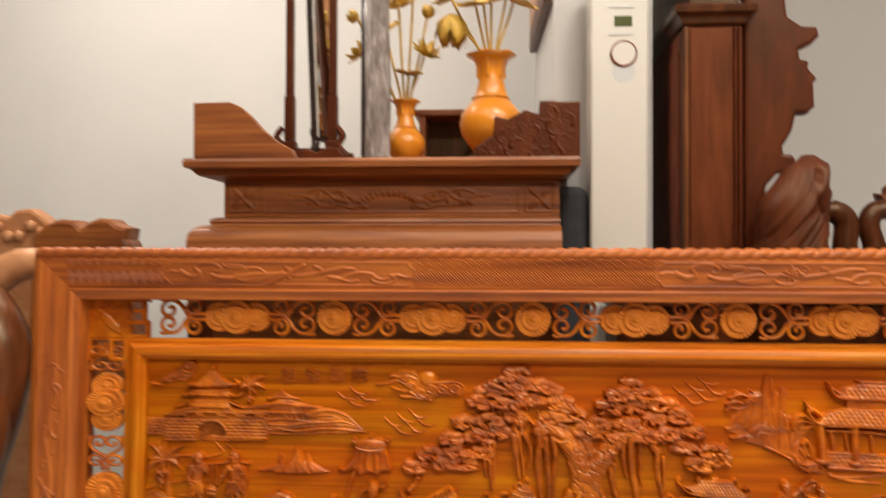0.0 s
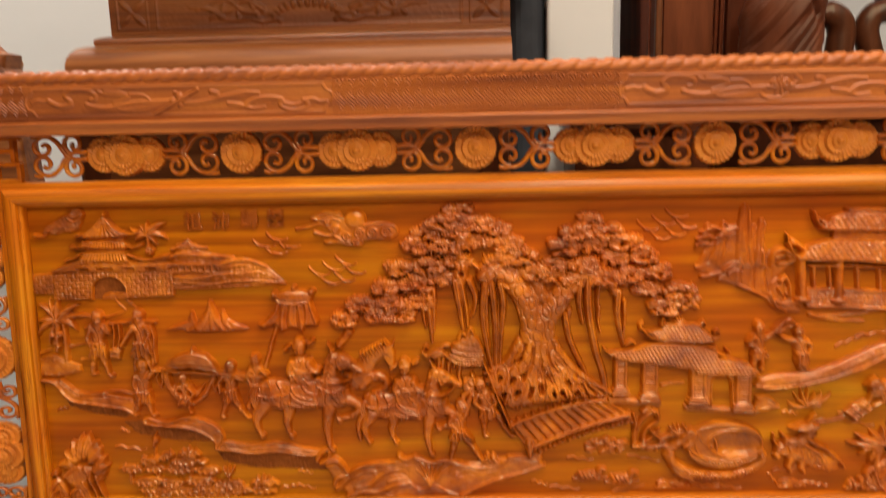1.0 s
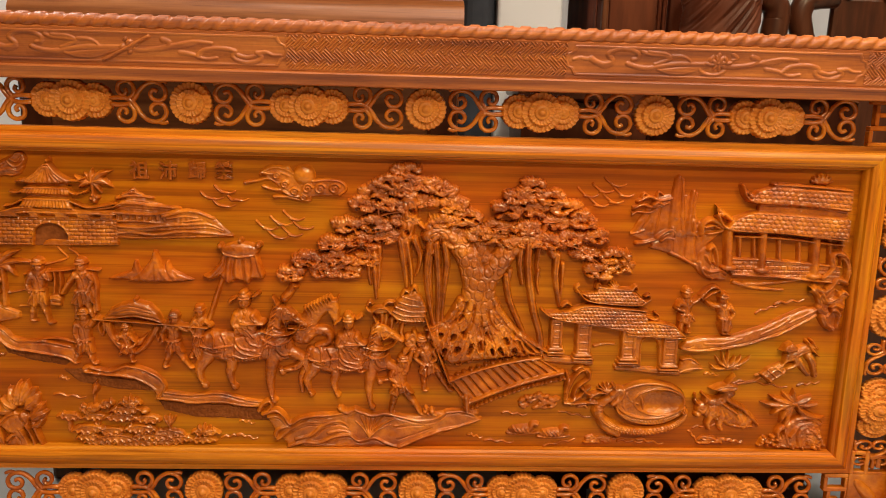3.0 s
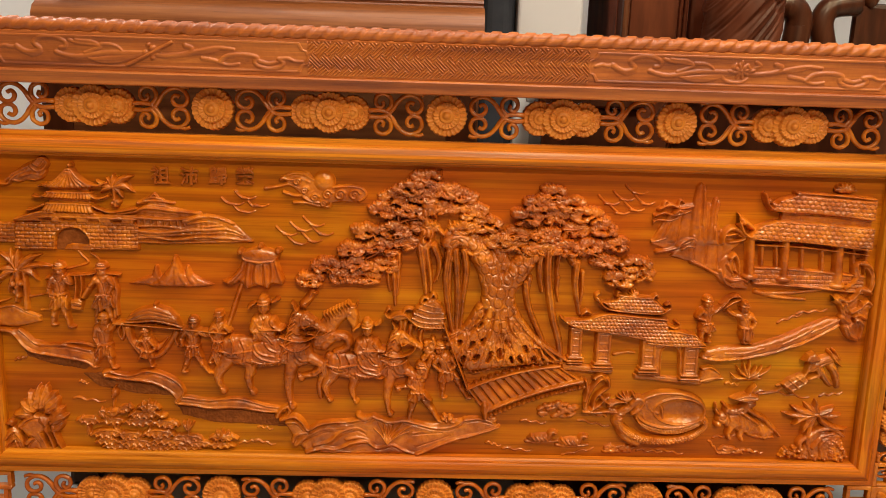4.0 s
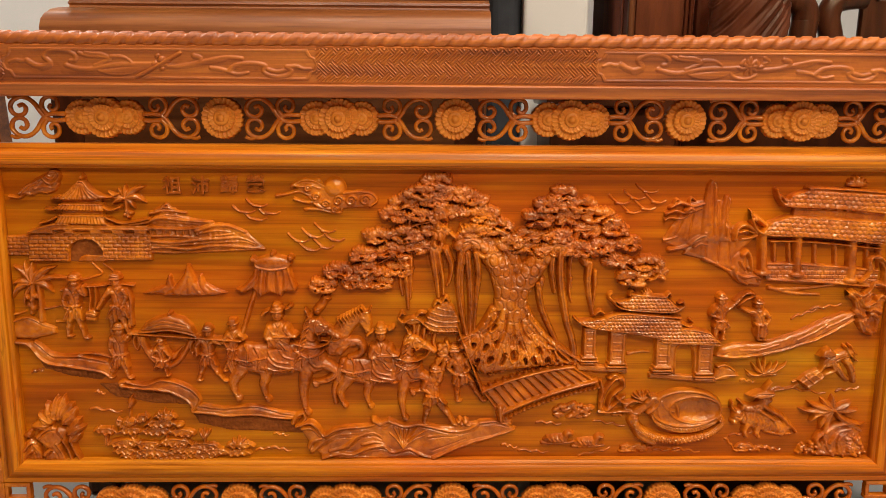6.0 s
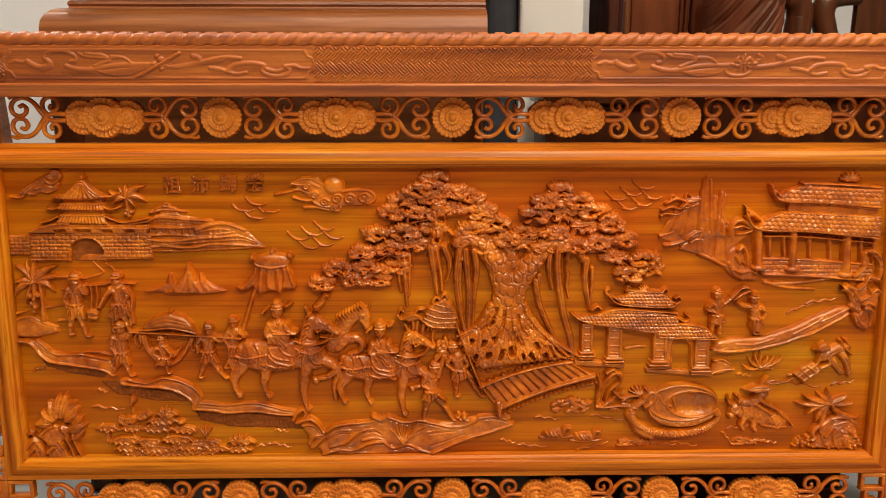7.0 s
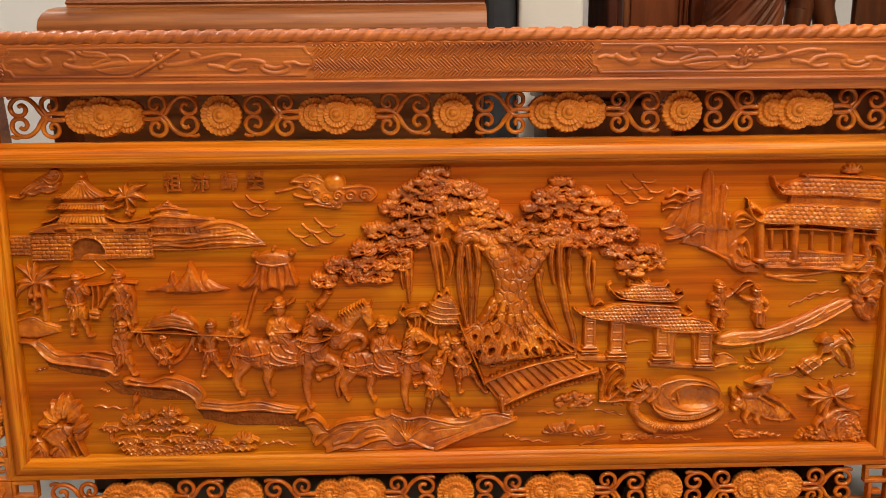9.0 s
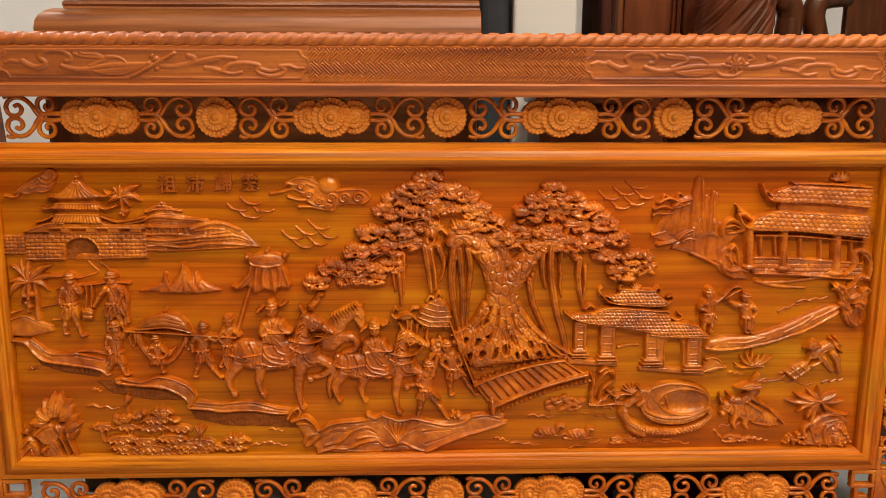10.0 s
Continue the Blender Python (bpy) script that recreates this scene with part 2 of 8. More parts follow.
def smooth_line(pts, n=6):
    """Points on a smooth line through the given ones."""
    p = [Vector(q) for q in pts]
    if len(p) < 3:
        return [a.lerp(b, k / n) for a, b in zip(p, p[1:]) for k in range(n)] + [p[-1]]
    out = []
    for i in range(len(p) - 1):
        a, b, c, d = p[max(i - 1, 0)], p[i], p[i + 1], p[min(i + 2, len(p) - 1)]
        for k in range(n):
            t = k / n
            out.append(0.5 * (2 * b + (c - a) * t + (2 * a - 5 * b + 4 * c - d) * t * t + (3 * b - a - 3 * c + d) * t ** 3))
    return out + [p[-1]]


def tube(pts, radii, sides=8, squash=1.0, normal=Vector((0, -1, 0))):
    """A round bar along points; radii: one number or one for each point; squash flattens it along normal."""
    p = [Vector(q) for q in pts]
    if not isinstance(radii, (list, tuple)):
        radii = [radii] * len(p)
    verts, faces = [], []
    for i, q in enumerate(p):
        d = (p[min(i + 1, len(p) - 1)] - p[max(i - 1, 0)]).normalized()
        s = d.cross(normal)
        if s.length < 1e-4:
            s = d.cross(Vector((1, 0, 0)))
        s.normalize()
        u = s.cross(d).normalized()
        for k in range(sides):
            a = 2 * math.pi * k / sides
            verts.append(q + radii[i] * (s * math.cos(a) + u * math.sin(a) * squash))
    for i in range(len(p) - 1):
        for k in range(sides):
            a, b = i * sides + k, i * sides + (k + 1) % sides
            faces.append((a, b, b + sides, a + sides))
    faces.append(tuple(range(sides)))
    faces.append(tuple(range((len(p) - 1) * sides, len(p) * sides)))
    me = mesh_from("bar", verts, faces, True)
    bm = bmesh.new()
    bm.from_mesh(me)
    bmesh.ops.recalc_face_normals(bm, faces=bm.faces)
    bm.to_mesh(me)
    bm.free()
    return me


def joined(meshes):
    bm = bmesh.new()
    for me in meshes:
        bm.from_mesh(me)
    out = bpy.data.meshes.new("joined")
    bm.to_mesh(out)
    bm.free()
    return out


def value_noise(shape, cell, rng):
    """Smooth random field on a grid, one lattice value every `cell` samples."""
    ny, nx = shape
    gy, gx = int(ny / cell) + 3, int(nx / cell) + 3
    g = rng.random((gy, gx))
    y, x = np.arange(ny) / cell, np.arange(nx) / cell
    iy, ix = y.astype(int), x.astype(int)
    fy, fx = (y - iy)[:, None], (x - ix)[None, :]
    fy, fx = fy * fy * (3 - 2 * fy), fx * fx * (3 - 2 * fx)
    a, b = g[iy][:, ix], g[iy][:, ix + 1]
    c, d = g[iy + 1][:, ix], g[iy + 1][:, ix + 1]
    return (a * (1 - fx) + b * fx) * (1 - fy) + (c * (1 - fx) + d * fx) * fy


class Carving:
    """Relief cut in wood: heights in millimetres over a patch of the board, in millimetres along and up it."""

    def __init__(self, u0, v0, u1, v1, cell=1.4, seed=1):
        self.cell, self.u0, self.v0 = cell, u0, v0
        self.nu, self.nv = int((u1 - u0) / cell) + 2, int((v1 - v0) / cell) + 2
        self.U, self.V = np.meshgrid(u0 + np.arange(self.nu) * cell, v0 + np.arange(self.nv) * cell)
        self.H = np.zeros_like(self.U)
        self.rng = np.random.default_rng(seed)

    def _win(self, ua, va, ub, vb):
        i0, i1 = max(0, int((ua - self.u0) / self.cell) - 1), min(self.nu, int((ub - self.u0) / self.cell) + 3)
        j0, j1 = max(0, int((va - self.v0) / self.cell) - 1), min(self.nv, int((vb - self.v0) / self.cell) + 3)
        if i1 <= i0 or j1 <= j0:
            return None
        return slice(j0, j1), slice(i0, i1)

    def stroke(self, pts, r0, r1=None, h=8.0, h1=None, smooth=True, cut=False):
        """A rounded ridge along points, its half width and height running from first to last; cut sinks it instead."""
        r1 = r0 if r1 is None else r1
        h1 = h if h1 is None else h1
        q = smooth_line([(a, b, 0) for a, b in pts], 5) if smooth and len(pts) > 2 else [Vector((a, b, 0)) for a, b in pts]
        lens = [0.0]
        for a, b in zip(q, q[1:]):
            lens.append(lens[-1] + (b - a).length)
        total = lens[-1] or 1.0
        for k, (a, b) in enumerate(zip(q, q[1:])):
            r = max(r0, r1)
            w = self._win(min(a.x, b.x) - r, min(a.y, b.y) - r, max(a.x, b.x) + r, max(a.y, b.y) + r)
            if w is None:
                continue
            U, V = self.U[w], self.V[w]
            dx, dy = b.x - a.x, b.y - a.y
            t = np.clip(((U - a.x) * dx + (V - a.y) * dy) / (dx * dx + dy * dy + 1e-9), 0, 1)
            s = (lens[k] + t * (lens[k + 1] - lens[k])) / total
            rr = r0 + (r1 - r0) * s
            d2 = ((U - a.x - t * dx) ** 2 + (V - a.y - t * dy) ** 2) / (rr * rr + 1e-9)
            hh = (h + (h1 - h) * s) * np.sqrt(np.clip(1 - d2, 0, 1))
            if cut:
                old = self.H[w]
                self.H[w] = np.where(old > 0.3, np.maximum(np.minimum(old, self.top[w] - hh), 0.5), old)
            else:
                self.H[w] = np.maximum(self.H[w], hh)
        return self

    def emboss(self, pts, r0, r1, d):
        """A rounded rib (d above 0) or groove (below 0) laid on whatever relief lies under the points."""
        q = smooth_line([(a, b, 0) for a, b in pts], 4) if len(pts) > 2 else [Vector((a, b, 0)) for a, b in pts]
        n, r = len(q) - 1, max(r0, r1)
        w = self._win(min(p.x for p in q) - r, min(p.y for p in q) - r, max(p.x for p in q) + r, max(p.y for p in q) + r)
        if w is None:
            return self
        U, V = self.U[w], self.V[w]
        rise = np.zeros(U.shape)
        for k, (a, b) in enumerate(zip(q, q[1:])):
            dx, dy = b.x - a.x, b.y - a.y
            t = np.clip(((U - a.x) * dx + (V - a.y) * dy) / (dx * dx + dy * dy + 1e-9), 0, 1)
            rr = r0 + (r1 - r0) * (k + t) / n
            rise = np.maximum(rise, np.clip(1 - ((U - a.x - t * dx) ** 2 + (V - a.y - t * dy) ** 2) / (rr * rr), 0, 1))
        old = self.H[w]
        self.H[w] = np.where(old > 0.4, np.maximum(old + d * rise, 0.5), old)
        return self

    def begin_cuts(self):
        self.top = self.H.copy()
        return self

    def blob(self, c, ru, rv, h, rot=0.0, base=0.0):
        r = max(ru, rv)
        w = self._win(c[0] - r, c[1] - r, c[0] + r, c[1] + r)
        if w is None:
            return self
        ca, sa = math.cos(radians(rot)), math.sin(radians(rot))
        x, y = self.U[w] - c[0], self.V[w] - c[1]
        d2 = ((x * ca + y * sa) / ru) ** 2 + ((-x * sa + y * ca) / rv) ** 2
        self.H[w] = np.maximum(self.H[w], np.where(d2 < 1, base + h * np.sqrt(np.clip(1 - d2, 0, 1)), 0))
        return self

    def inside(self, pts, w):
        U, V = self.U[w], self.V[w]
        ins = np.zeros(U.shape, bool)
        dist = np.full(U.shape, 1e9)
        n = len(pts)
        for i in range(n):
            (ax, ay), (bx, by) = pts[i], pts[(i + 1) % n]
            cond = (ay > V) != (by > V)
            ins ^= cond & (U < (bx - ax) * (V - ay) / (by - ay + 1e-9) + ax)
            dx, dy = bx - ax, by - ay
            t = np.clip(((U - ax) * dx + (V - ay) * dy) / (dx * dx + dy * dy + 1e-9), 0, 1)
            dist = np.minimum(dist, np.hypot(U - ax - t * dx, V - ay - t * dy))
        return ins, dist

    def poly(self, pts, h, edge=3.0, h_low=None, replace=False, wave=None):
        """A raised plate with rounded edges; h_low: its height at the lower end where it slopes."""
        us, vs = [p[0] for p in pts], [p[1] for p in pts]
        w = self._win(min(us), min(vs), max(us), max(vs))
        if w is None:
            return self
        ins, dist = self.inside(pts, w)
        top = np.full(ins.shape, float(h))
        if h_low is not None:
            s = (self.V[w] - min(vs)) / (max(vs) - min(vs) + 1e-9)
            top = h_low + (h - h_low) * s
        e = np.clip(dist / edge, 0, 1)
        top = top * (0.35 + 0.65 * np.sqrt(1 - (1 - e) ** 2))
        if wave is not None:
            top = top + wave(self.U[w], self.V[w])
        self.H[w] = np.where(ins, top if replace else np.maximum(self.H[w], top), self.H[w])
        return self

    def sink(self, pts, h):
        us, vs = [p[0] for p in pts], [p[1] for p in pts]
        w = self._win(min(us), min(vs), max(us), max(vs))
        ins, _ = self.inside(pts, w)
        self.H[w] = np.where(ins, np.minimum(self.H[w], h), self.H[w])
        return self

    def roughen(self, amount, size=6.0):
        n = value_noise(self.H.shape, size / self.cell, self.rng) - 0.5
        self.H = np.where(self.H > 0.4, np.maximum(self.H + amount * 2 * n, 0.5), self.H)
        return self

    def soften(self, times=1):
        for _ in range(times):
            p = np.pad(self.H, 1, mode="edge")
            self.H = (4 * p[1:-1, 1:-1] + p[:-2, 1:-1] + p[2:, 1:-1] + p[1:-1, :-2] + p[1:-1, 2:]) / 8
        return self

    def mesh(self, place, name="relief", low=0.35, foot=-0.8):
        """place(u, v, h): arrays to x, y, z in metres."""
        keep = self.H > low
        cells = keep[:-1, :-1] | keep[1:, :-1] | keep[:-1, 1:] | keep[1:, 1:]
        used = np.zeros_like(keep)
        used[:-1, :-1] |= cells
        used[1:, :-1] |= cells
        used[:-1, 1:] |= cells
        used[1:, 1:] |= cells
        index = np.full(keep.shape, -1, int)
        index[used] = np.arange(used.sum())
        h = np.where(keep, self.H, foot)
        x, y, z = place(self.U[used], self.V[used], h[used])
        co = np.stack([x, y, z], 1).astype(np.float32)
        j, i = np.nonzero(cells)
        quads = np.stack([index[j, i], index[j, i + 1], index[j + 1, i + 1], index[j + 1, i]], 1).astype(np.int32)
        me = bpy.data.meshes.new(name)
        me.vertices.add(len(co))
        me.vertices.foreach_set("co", co.ravel())
        me.loops.add(quads.size)
        me.loops.foreach_set("vertex_index", quads.ravel())
        me.polygons.add(len(quads))
        me.polygons.foreach_set("loop_start", np.arange(0, quads.size, 4, dtype=np.int32))
        me.polygons.foreach_set("use_smooth", np.ones(len(quads), dtype=bool))
        me.update(calc_edges=True)
        return me


# ---- the room ----
part("floor", boxed(-4.5, 4.5, -5.0, 3.0, -0.1, 0.0), M_TILE)
tagged(bpy.data.objects["floor"], "pale grey glossy tiled shop floor", "floor", kind="structure")
part("ceiling", boxed(-4.5, 4.5, -5.0, 3.0, CEILING, CEILING + 0.1), M_CEIL)
tagged(bpy.data.objects["ceiling"], "plain white painted ceiling, unseen, with added square light panels", "ceiling", kind="structure")
# south, west and east walls are unseen; their brown sets reflections and fill
for wname, dims in (("wall_north", (-4.5, 4.5, 1.7, 1.85)), ("wall_south", (-4.5, 4.5, -5.0, -4.85)), ("wall_west", (-4.5, -4.35, -4.85, 1.7)), ("wall_east", (4.35, 4.5, -4.85, 1.7))):
    tagged(part(wname, boxed(*dims, 0.0, CEILING), M_WALL if wname == "wall_north" else M_UNSEEN_WALL), "smooth warm white painted shop wall" if wname == "wall_north" else "unseen brown shop wall, its tone set to control fill light", "wall", kind="structure")
tagged(part("pillar", boxed(0.083, 0.36, 0.56, 1.7, 0.0, CEILING, 0.004), M_WALL), "white painted wall pier beside the wooden altar", "pillar", kind="structure")
for lx, ly, watts in LAMPS:
    cl = thing("ceiling_light", "square white recessed ceiling light panel, lit, unseen and freely placed", "ceiling light", pose(lx, ly, CEILING), group="ceiling light panels")
    bm = bmesh.new()
    for a, b, c, d in ((-0.18, 0.18, -0.18, -0.165), (-0.18, 0.18, 0.165, 0.18), (-0.18, -0.165, -0.165, 0.165), (0.165, 0.18, -0.165, 0.165)):
        box(bm, a, b, c, d, -0.03, 0.0)
    part("frame", bm, M_PLASTIC, cl)
    part("diffuser", boxed(-0.165, 0.165, -0.165, 0.165, -0.02, -0.004), M_LAMP, cl)

# ---- the carved wooden picture, leaning back a little on the floor ----
picture = thing("carved_wood_picture", "large orange-brown carved wooden relief picture with openwork frame on floor", "carved picture", pose(0, -0.0319, 0.0, -2.0))
FX, F0, F1 = 0.848, 0.241, 0.821         # the carved field: half width, foot, top
IX = 0.894                               # outer edge of the inner frame
GX, G0, G1 = 0.980, 0.108, 0.952         # outer edge of the openwork border
FIELD_Y = 0.012


def mitred(name, profile, x, z0, z1, material_h, material_v, parent, label=""):
    """Four mitred members round a rectangle. profile: (outward offset, y) pairs, swept round the edge x, z0, z1."""
    n = len(profile)
    def ring(corner):
        sx, zc, sz = corner
        return [(sx * (x + o), y, zc + sz * o) for o, y in profile]
    corners = [(-1, z0, -1), (1, z0, -1), (1, z1, 1), (-1, z1, 1)]
    for k, nm in enumerate(("bottom_rail", "right_stile", "top_rail", "left_stile")):
        a, b = ring(corners[k]), ring(corners[(k + 1) % 4])
        verts = a + b
        faces = [(i, (i + 1) % n, n + (i + 1) % n, n + i) for i in range(n)] + [tuple(range(n)), tuple(reversed(range(n, 2 * n)))]
        me = mesh_from(nm, verts, faces, True)
        bm = bmesh.new()
        bm.from_mesh(me)
        bmesh.ops.recalc_face_normals(bm, faces=bm.faces)
        for f in bm.faces:
            f.smooth = len(f.verts) == 4
        for e in bm.edges:
            if len(e.link_faces) == 2 and e.calc_face_angle(0) > radians(38):
                e.smooth = False
        bm.to_mesh(me)
        bm.free()
        part(name, me, material_h if k % 2 == 0 else material_v, parent, label)


# inner frame: a rounded bead, with a flat fillet along its outer edge
W = IX - FX
inner = [(0.0, FIELD_Y + 0.012), (0.0, 0.000), (0.003, -0.005), (0.006, -0.007)]
inner += [(0.008 + (W - 0.020) * k / 10, -0.006 - 0.011 * math.sin(math.pi * (0.23 + 0.69 * k / 10))) for k in range(11)]
inner += [(W - 0.0112, -0.0055), (W, -0.005), (W, FIELD_Y + 0.012)]
mitred("inner_frame", inner, FX, F0, F1, M_RAIL_LIT, M_STILE, picture, "rounded glossy orange wood inner frame")

# outer moulding: a fillet, then a band sloping forward; the rope sits on its outer edge
BAND = [(0.027, -0.045), (0.088, -0.056)]     # foot and top of the sloping band: outward offset from the openwork, y
outer = [(0.0, 0.03), (0.0, -0.038), (0.0015, -0.0425), (0.006, -0.0445), (0.014, -0.0455), (0.0175, -0.048), (0.0205, -0.0495), (0.023, -0.0485), (0.025, -0.044)]
outer += [BAND[0], (0.045, -0.0465), (0.065, -0.0502), BAND[1], (0.091, -0.053), (0.092, -0.048), (0.108, -0.040), (0.110, 0.03)]
mitred("outer_moulding", outer, GX, G0, G1, M_MOULD, M_MOULD_V, picture, "reddish wood moulding with a hollow profile")

# backboard of the field
part("field_board", boxed(-FX - 0.006, FX + 0.006, FIELD_Y, FIELD_Y + 0.011, F0 - 0.006, F1 + 0.006), M_FIELD, picture, "golden streaked wood ground of the carving")


def rope(length, radius=0.0135, pitch=0.0300, around=26):
    """A bead wound with slanting flat bands, along x, centred."""
    n = int(length / 0.0016)
    verts, faces = [], []
    for i in range(n + 1):
        x = -length / 2 + length * i / n
        for k in range(around):
            a = 2 * math.pi * k / around - math.pi
            s = ((x - radius * 0.95 * math.sin(a)) / pitch) % 1.0
            up = min(1.0, s / 0.07) if s < 0.60 else max(0.0, 1.0 - (s - 0.60) / 0.07)
            r = radius * (0.82 + up * 0.19)
            verts.append((x, -r * math.cos(a), r * math.sin(a)))
    for i in range(n):
        for k in range(around):
            a, b = i * around + k, i * around + (k + 1) % around
            faces.append((a, a + around, b + around, b))
    return mesh_from("rope", verts, faces, True)


EDGE = 0.100
part("rope_moulding", rope(2 * (GX + EDGE) - 0.012), M_MOULD, picture, "carved twisted-rope bead", at=pose(0, -0.046, G1 + EDGE))
part("rope_moulding", rope(2 * (GX + EDGE) - 0.012), M_MOULD, picture, "carved twisted-rope bead", at=pose(0, -0.046, G0 - EDGE))
# carving on the sloping band: long cartouches with vines, and slanting key fret between them
B0, B1 = BAND
slope = math.hypot(B1[0] - B0[0], B1[1] - B0[1]) * 1000


def on_band(side):
    """From (along, across the band from its foot, height) in mm to the frame's own axes."""
    du, dy = (B1[0] - B0[0]) / slope, (B1[1] - B0[1]) / slope
    nu, ny = dy * 1000, -du * 1000
    def place(u, v, h):
        bow = 0.0016 * np.sin(np.clip(v / slope, 0, 1) * np.pi)
        o = B0[0] + v * du + nu * (h - 0.3 ) / 1000
        y = B0[1] + v * dy + ny * (h - 0.3) / 1000 + bow
        if side == "top":
            return u / 1000, y, G1 + o
        if side == "bottom":
            return u / 1000, y, G0 - o
        if side == "right":
            return GX + o, y, (G0 + G1) / 2 - u / 1000
        return -GX - o, y, (G0 + G1) / 2 + u / 1000
    return place


def key_fret(u0, u1, seed=3):
    """Slanting key fret: groups of three bars laid in a herringbone, hooked together at their ends."""
    c = Carving(u0, 2, u1, slope - 2, 0.8, seed)
    s = 14.2
    a, b = (c.U + c.V) / 1.4142 / s, (c.U - c.V) / 1.4142 / s
    m = (np.floor(a) - np.floor(b)) % 4
    fa, fb = a % 1.0, b % 1.0
    across, run = np.where(m < 2, fb, fa), np.where(m < 2, fa + (m == 1), fb + (m == 2))
    bars = np.abs((across * 3) % 1.0 - 0.5)
    hook = np.where((run < 0.34) & (across < 0.55), np.abs(run - 0.17), np.where((run > 1.66) & (across > 0.45), np.abs(run - 1.83), 1.0)) * 3
    line = np.minimum(bars + np.where((run < 0.12) | (run > 1.88), 0.5, 0.0), hook)
    c.H = 0.6 + 2.6 * np.clip((0.30 - line) * 6, 0, 1)
    return c


def cartouche(length, seed, lotus=False):
    """A panel with eared ends, a raised rim, and a scrolling vine; a crossed stick or a lotus in its middle."""
    L, m = length / 2, slope / 2
    c = Carving(-L - 2, 1, L + 2, slope - 1, 1.1, seed)
    k = m - 4
    out = [(-L, m), (-L + 4, m + k * 0.45), (-L + 12, m + k * 0.55), (-L + 18, m + k), (L - 18, m + k), (L - 12, m + k * 0.55), (L - 4, m + k * 0.45),
           (L, m), (L - 4, m - k * 0.45), (L - 12, m - k * 0.55), (L - 18, m - k), (-L + 18, m - k), (-L + 12, m - k * 0.55), (-L + 4, m - k * 0.45)]
    c.poly(out, 2.2, 2.0)
    c.sink([(x * (1 - 5.0 / L), m + (y - m) * 0.84) for x, y in out], 0.7)
    def vine(pts, r0, r1, h=4.6):
        c.stroke([(x * L, m + y * m * 0.92) for x, y in pts], r0 * 1.6, r1 * 1.5, h * 0.74, h * 0.6)
    def leaf(pts, h):
        c.poly([(x * L, m + y * m * 0.92) for x, y in pts], h, 3.5)
    # cloud hook, arch and curl
    vine([(-0.94, 0.05), (-0.90, 0.17), (-0.87, 0.1), (-0.83, 0.14)], 2.2, 2.6)
    vine([(-0.83, 0.14), (-0.78, -0.14), (-0.73, -0.18), (-0.69, 0.05), (-0.72, 0.4), (-0.69, 0.66), (-0.64, 0.77), (-0.57, 0.72), (-0.525, 0.48), (-0.53, 0.2), (-0.56, 0.15)], 3.4, 2.6, 5.2)
    vine([(-0.78, -0.14), (-0.74, -0.3), (-0.69, -0.16), (-0.69, 0.05)], 3.0, 2.4)
    # stem and the leaf below it
    vine([(-0.59, -0.12), (-0.53, -0.3), (-0.45, -0.36), (-0.35, -0.18), (-0.26, -0.06), (-0.14, -0.06), (0.0, -0.04)], 2.8, 3.4, 5.0)
    leaf([(-0.39, -0.38), (-0.33, -0.6), (-0.22, -0.62), (-0.14, -0.4), (-0.06, -0.1), (-0.2, -0.18)], 3.0)
    vine([(-0.39, -0.4), (-0.32, -0.62), (-0.22, -0.62), (-0.14, -0.38), (-0.05, -0.12)], 2.2, 2.2, 4.2)
    # wisps above
    vine([(-0.50, 0.64), (-0.45, 0.48), (-0.37, 0.42), (-0.31, 0.3), (-0.36, 0.06), (-0.41, -0.12)], 2.4, 2.4)
    vine([(-0.46, 0.66), (-0.42, 0.6), (-0.36, 0.56), (-0.31, 0.32)], 2.2, 2.6)
    vine([(-0.30, 0.42), (-0.24, 0.42), (-0.2, 0.28), (-0.18, 0.1)], 2.6, 1.6)
    # the other way: stem, long leaves, arch, hook
    vine([(-0.01, -0.06), (0.1, -0.14), (0.22, 0.0), (0.32, 0.24), (0.42, 0.42), (0.52, 0.36)], 3.2, 2.4, 5.0)
    leaf([(0.08, -0.12), (0.2, 0.1), (0.33, 0.34), (0.46, 0.44), (0.4, 0.12), (0.24, -0.1)], 2.8)
    vine([(0.22, 0.5), (0.26, 0.36), (0.24, 0.12), (0.2, 0.04)], 3.2, 2.0)
    vine([(0.32, -0.22), (0.4, -0.34), (0.48, -0.6), (0.55, -0.5)], 2.6, 2.0)
    vine([(0.43, -0.42), (0.47, -0.08), (0.54, 0.06), (0.62, 0.04), (0.665, -0.1), (0.65, -0.36), (0.68, -0.62), (0.74, -0.74), (0.80, -0.64), (0.83, -0.36), (0.80, -0.14)], 2.8, 2.8, 5.2)
    vine([(0.68, -0.3), (0.74, -0.42), (0.79, -0.3)], 2.6, 2.2)
    vine([(0.80, -0.14), (0.86, -0.08), (0.9, -0.24), (0.95, -0.24)], 2.4, 1.8)
    if lotus:
        for ang in range(0, 360, 45):
            a = radians(ang + 15)
            c.blob((9 * math.cos(a), m + 1 + 7 * math.sin(a)), 8, 3.4, 3.2, ang + 15, 1.6)
        for x, y, rot in ((-13, 9, 60), (0, 13, 90), (13, 8, 120), (19, 2, 15), (-18, 0, -15)):
            c.blob((x, m + y), 8, 3.6, 3.4, rot, 1.2)
        c.blob((0, m + 2), 5, 4.4, 5.4)
        vine([(-0.12, -0.3), (-0.08, -0.62), (0.0, -0.66), (0.05, -0.4)], 2.4, 2.2)
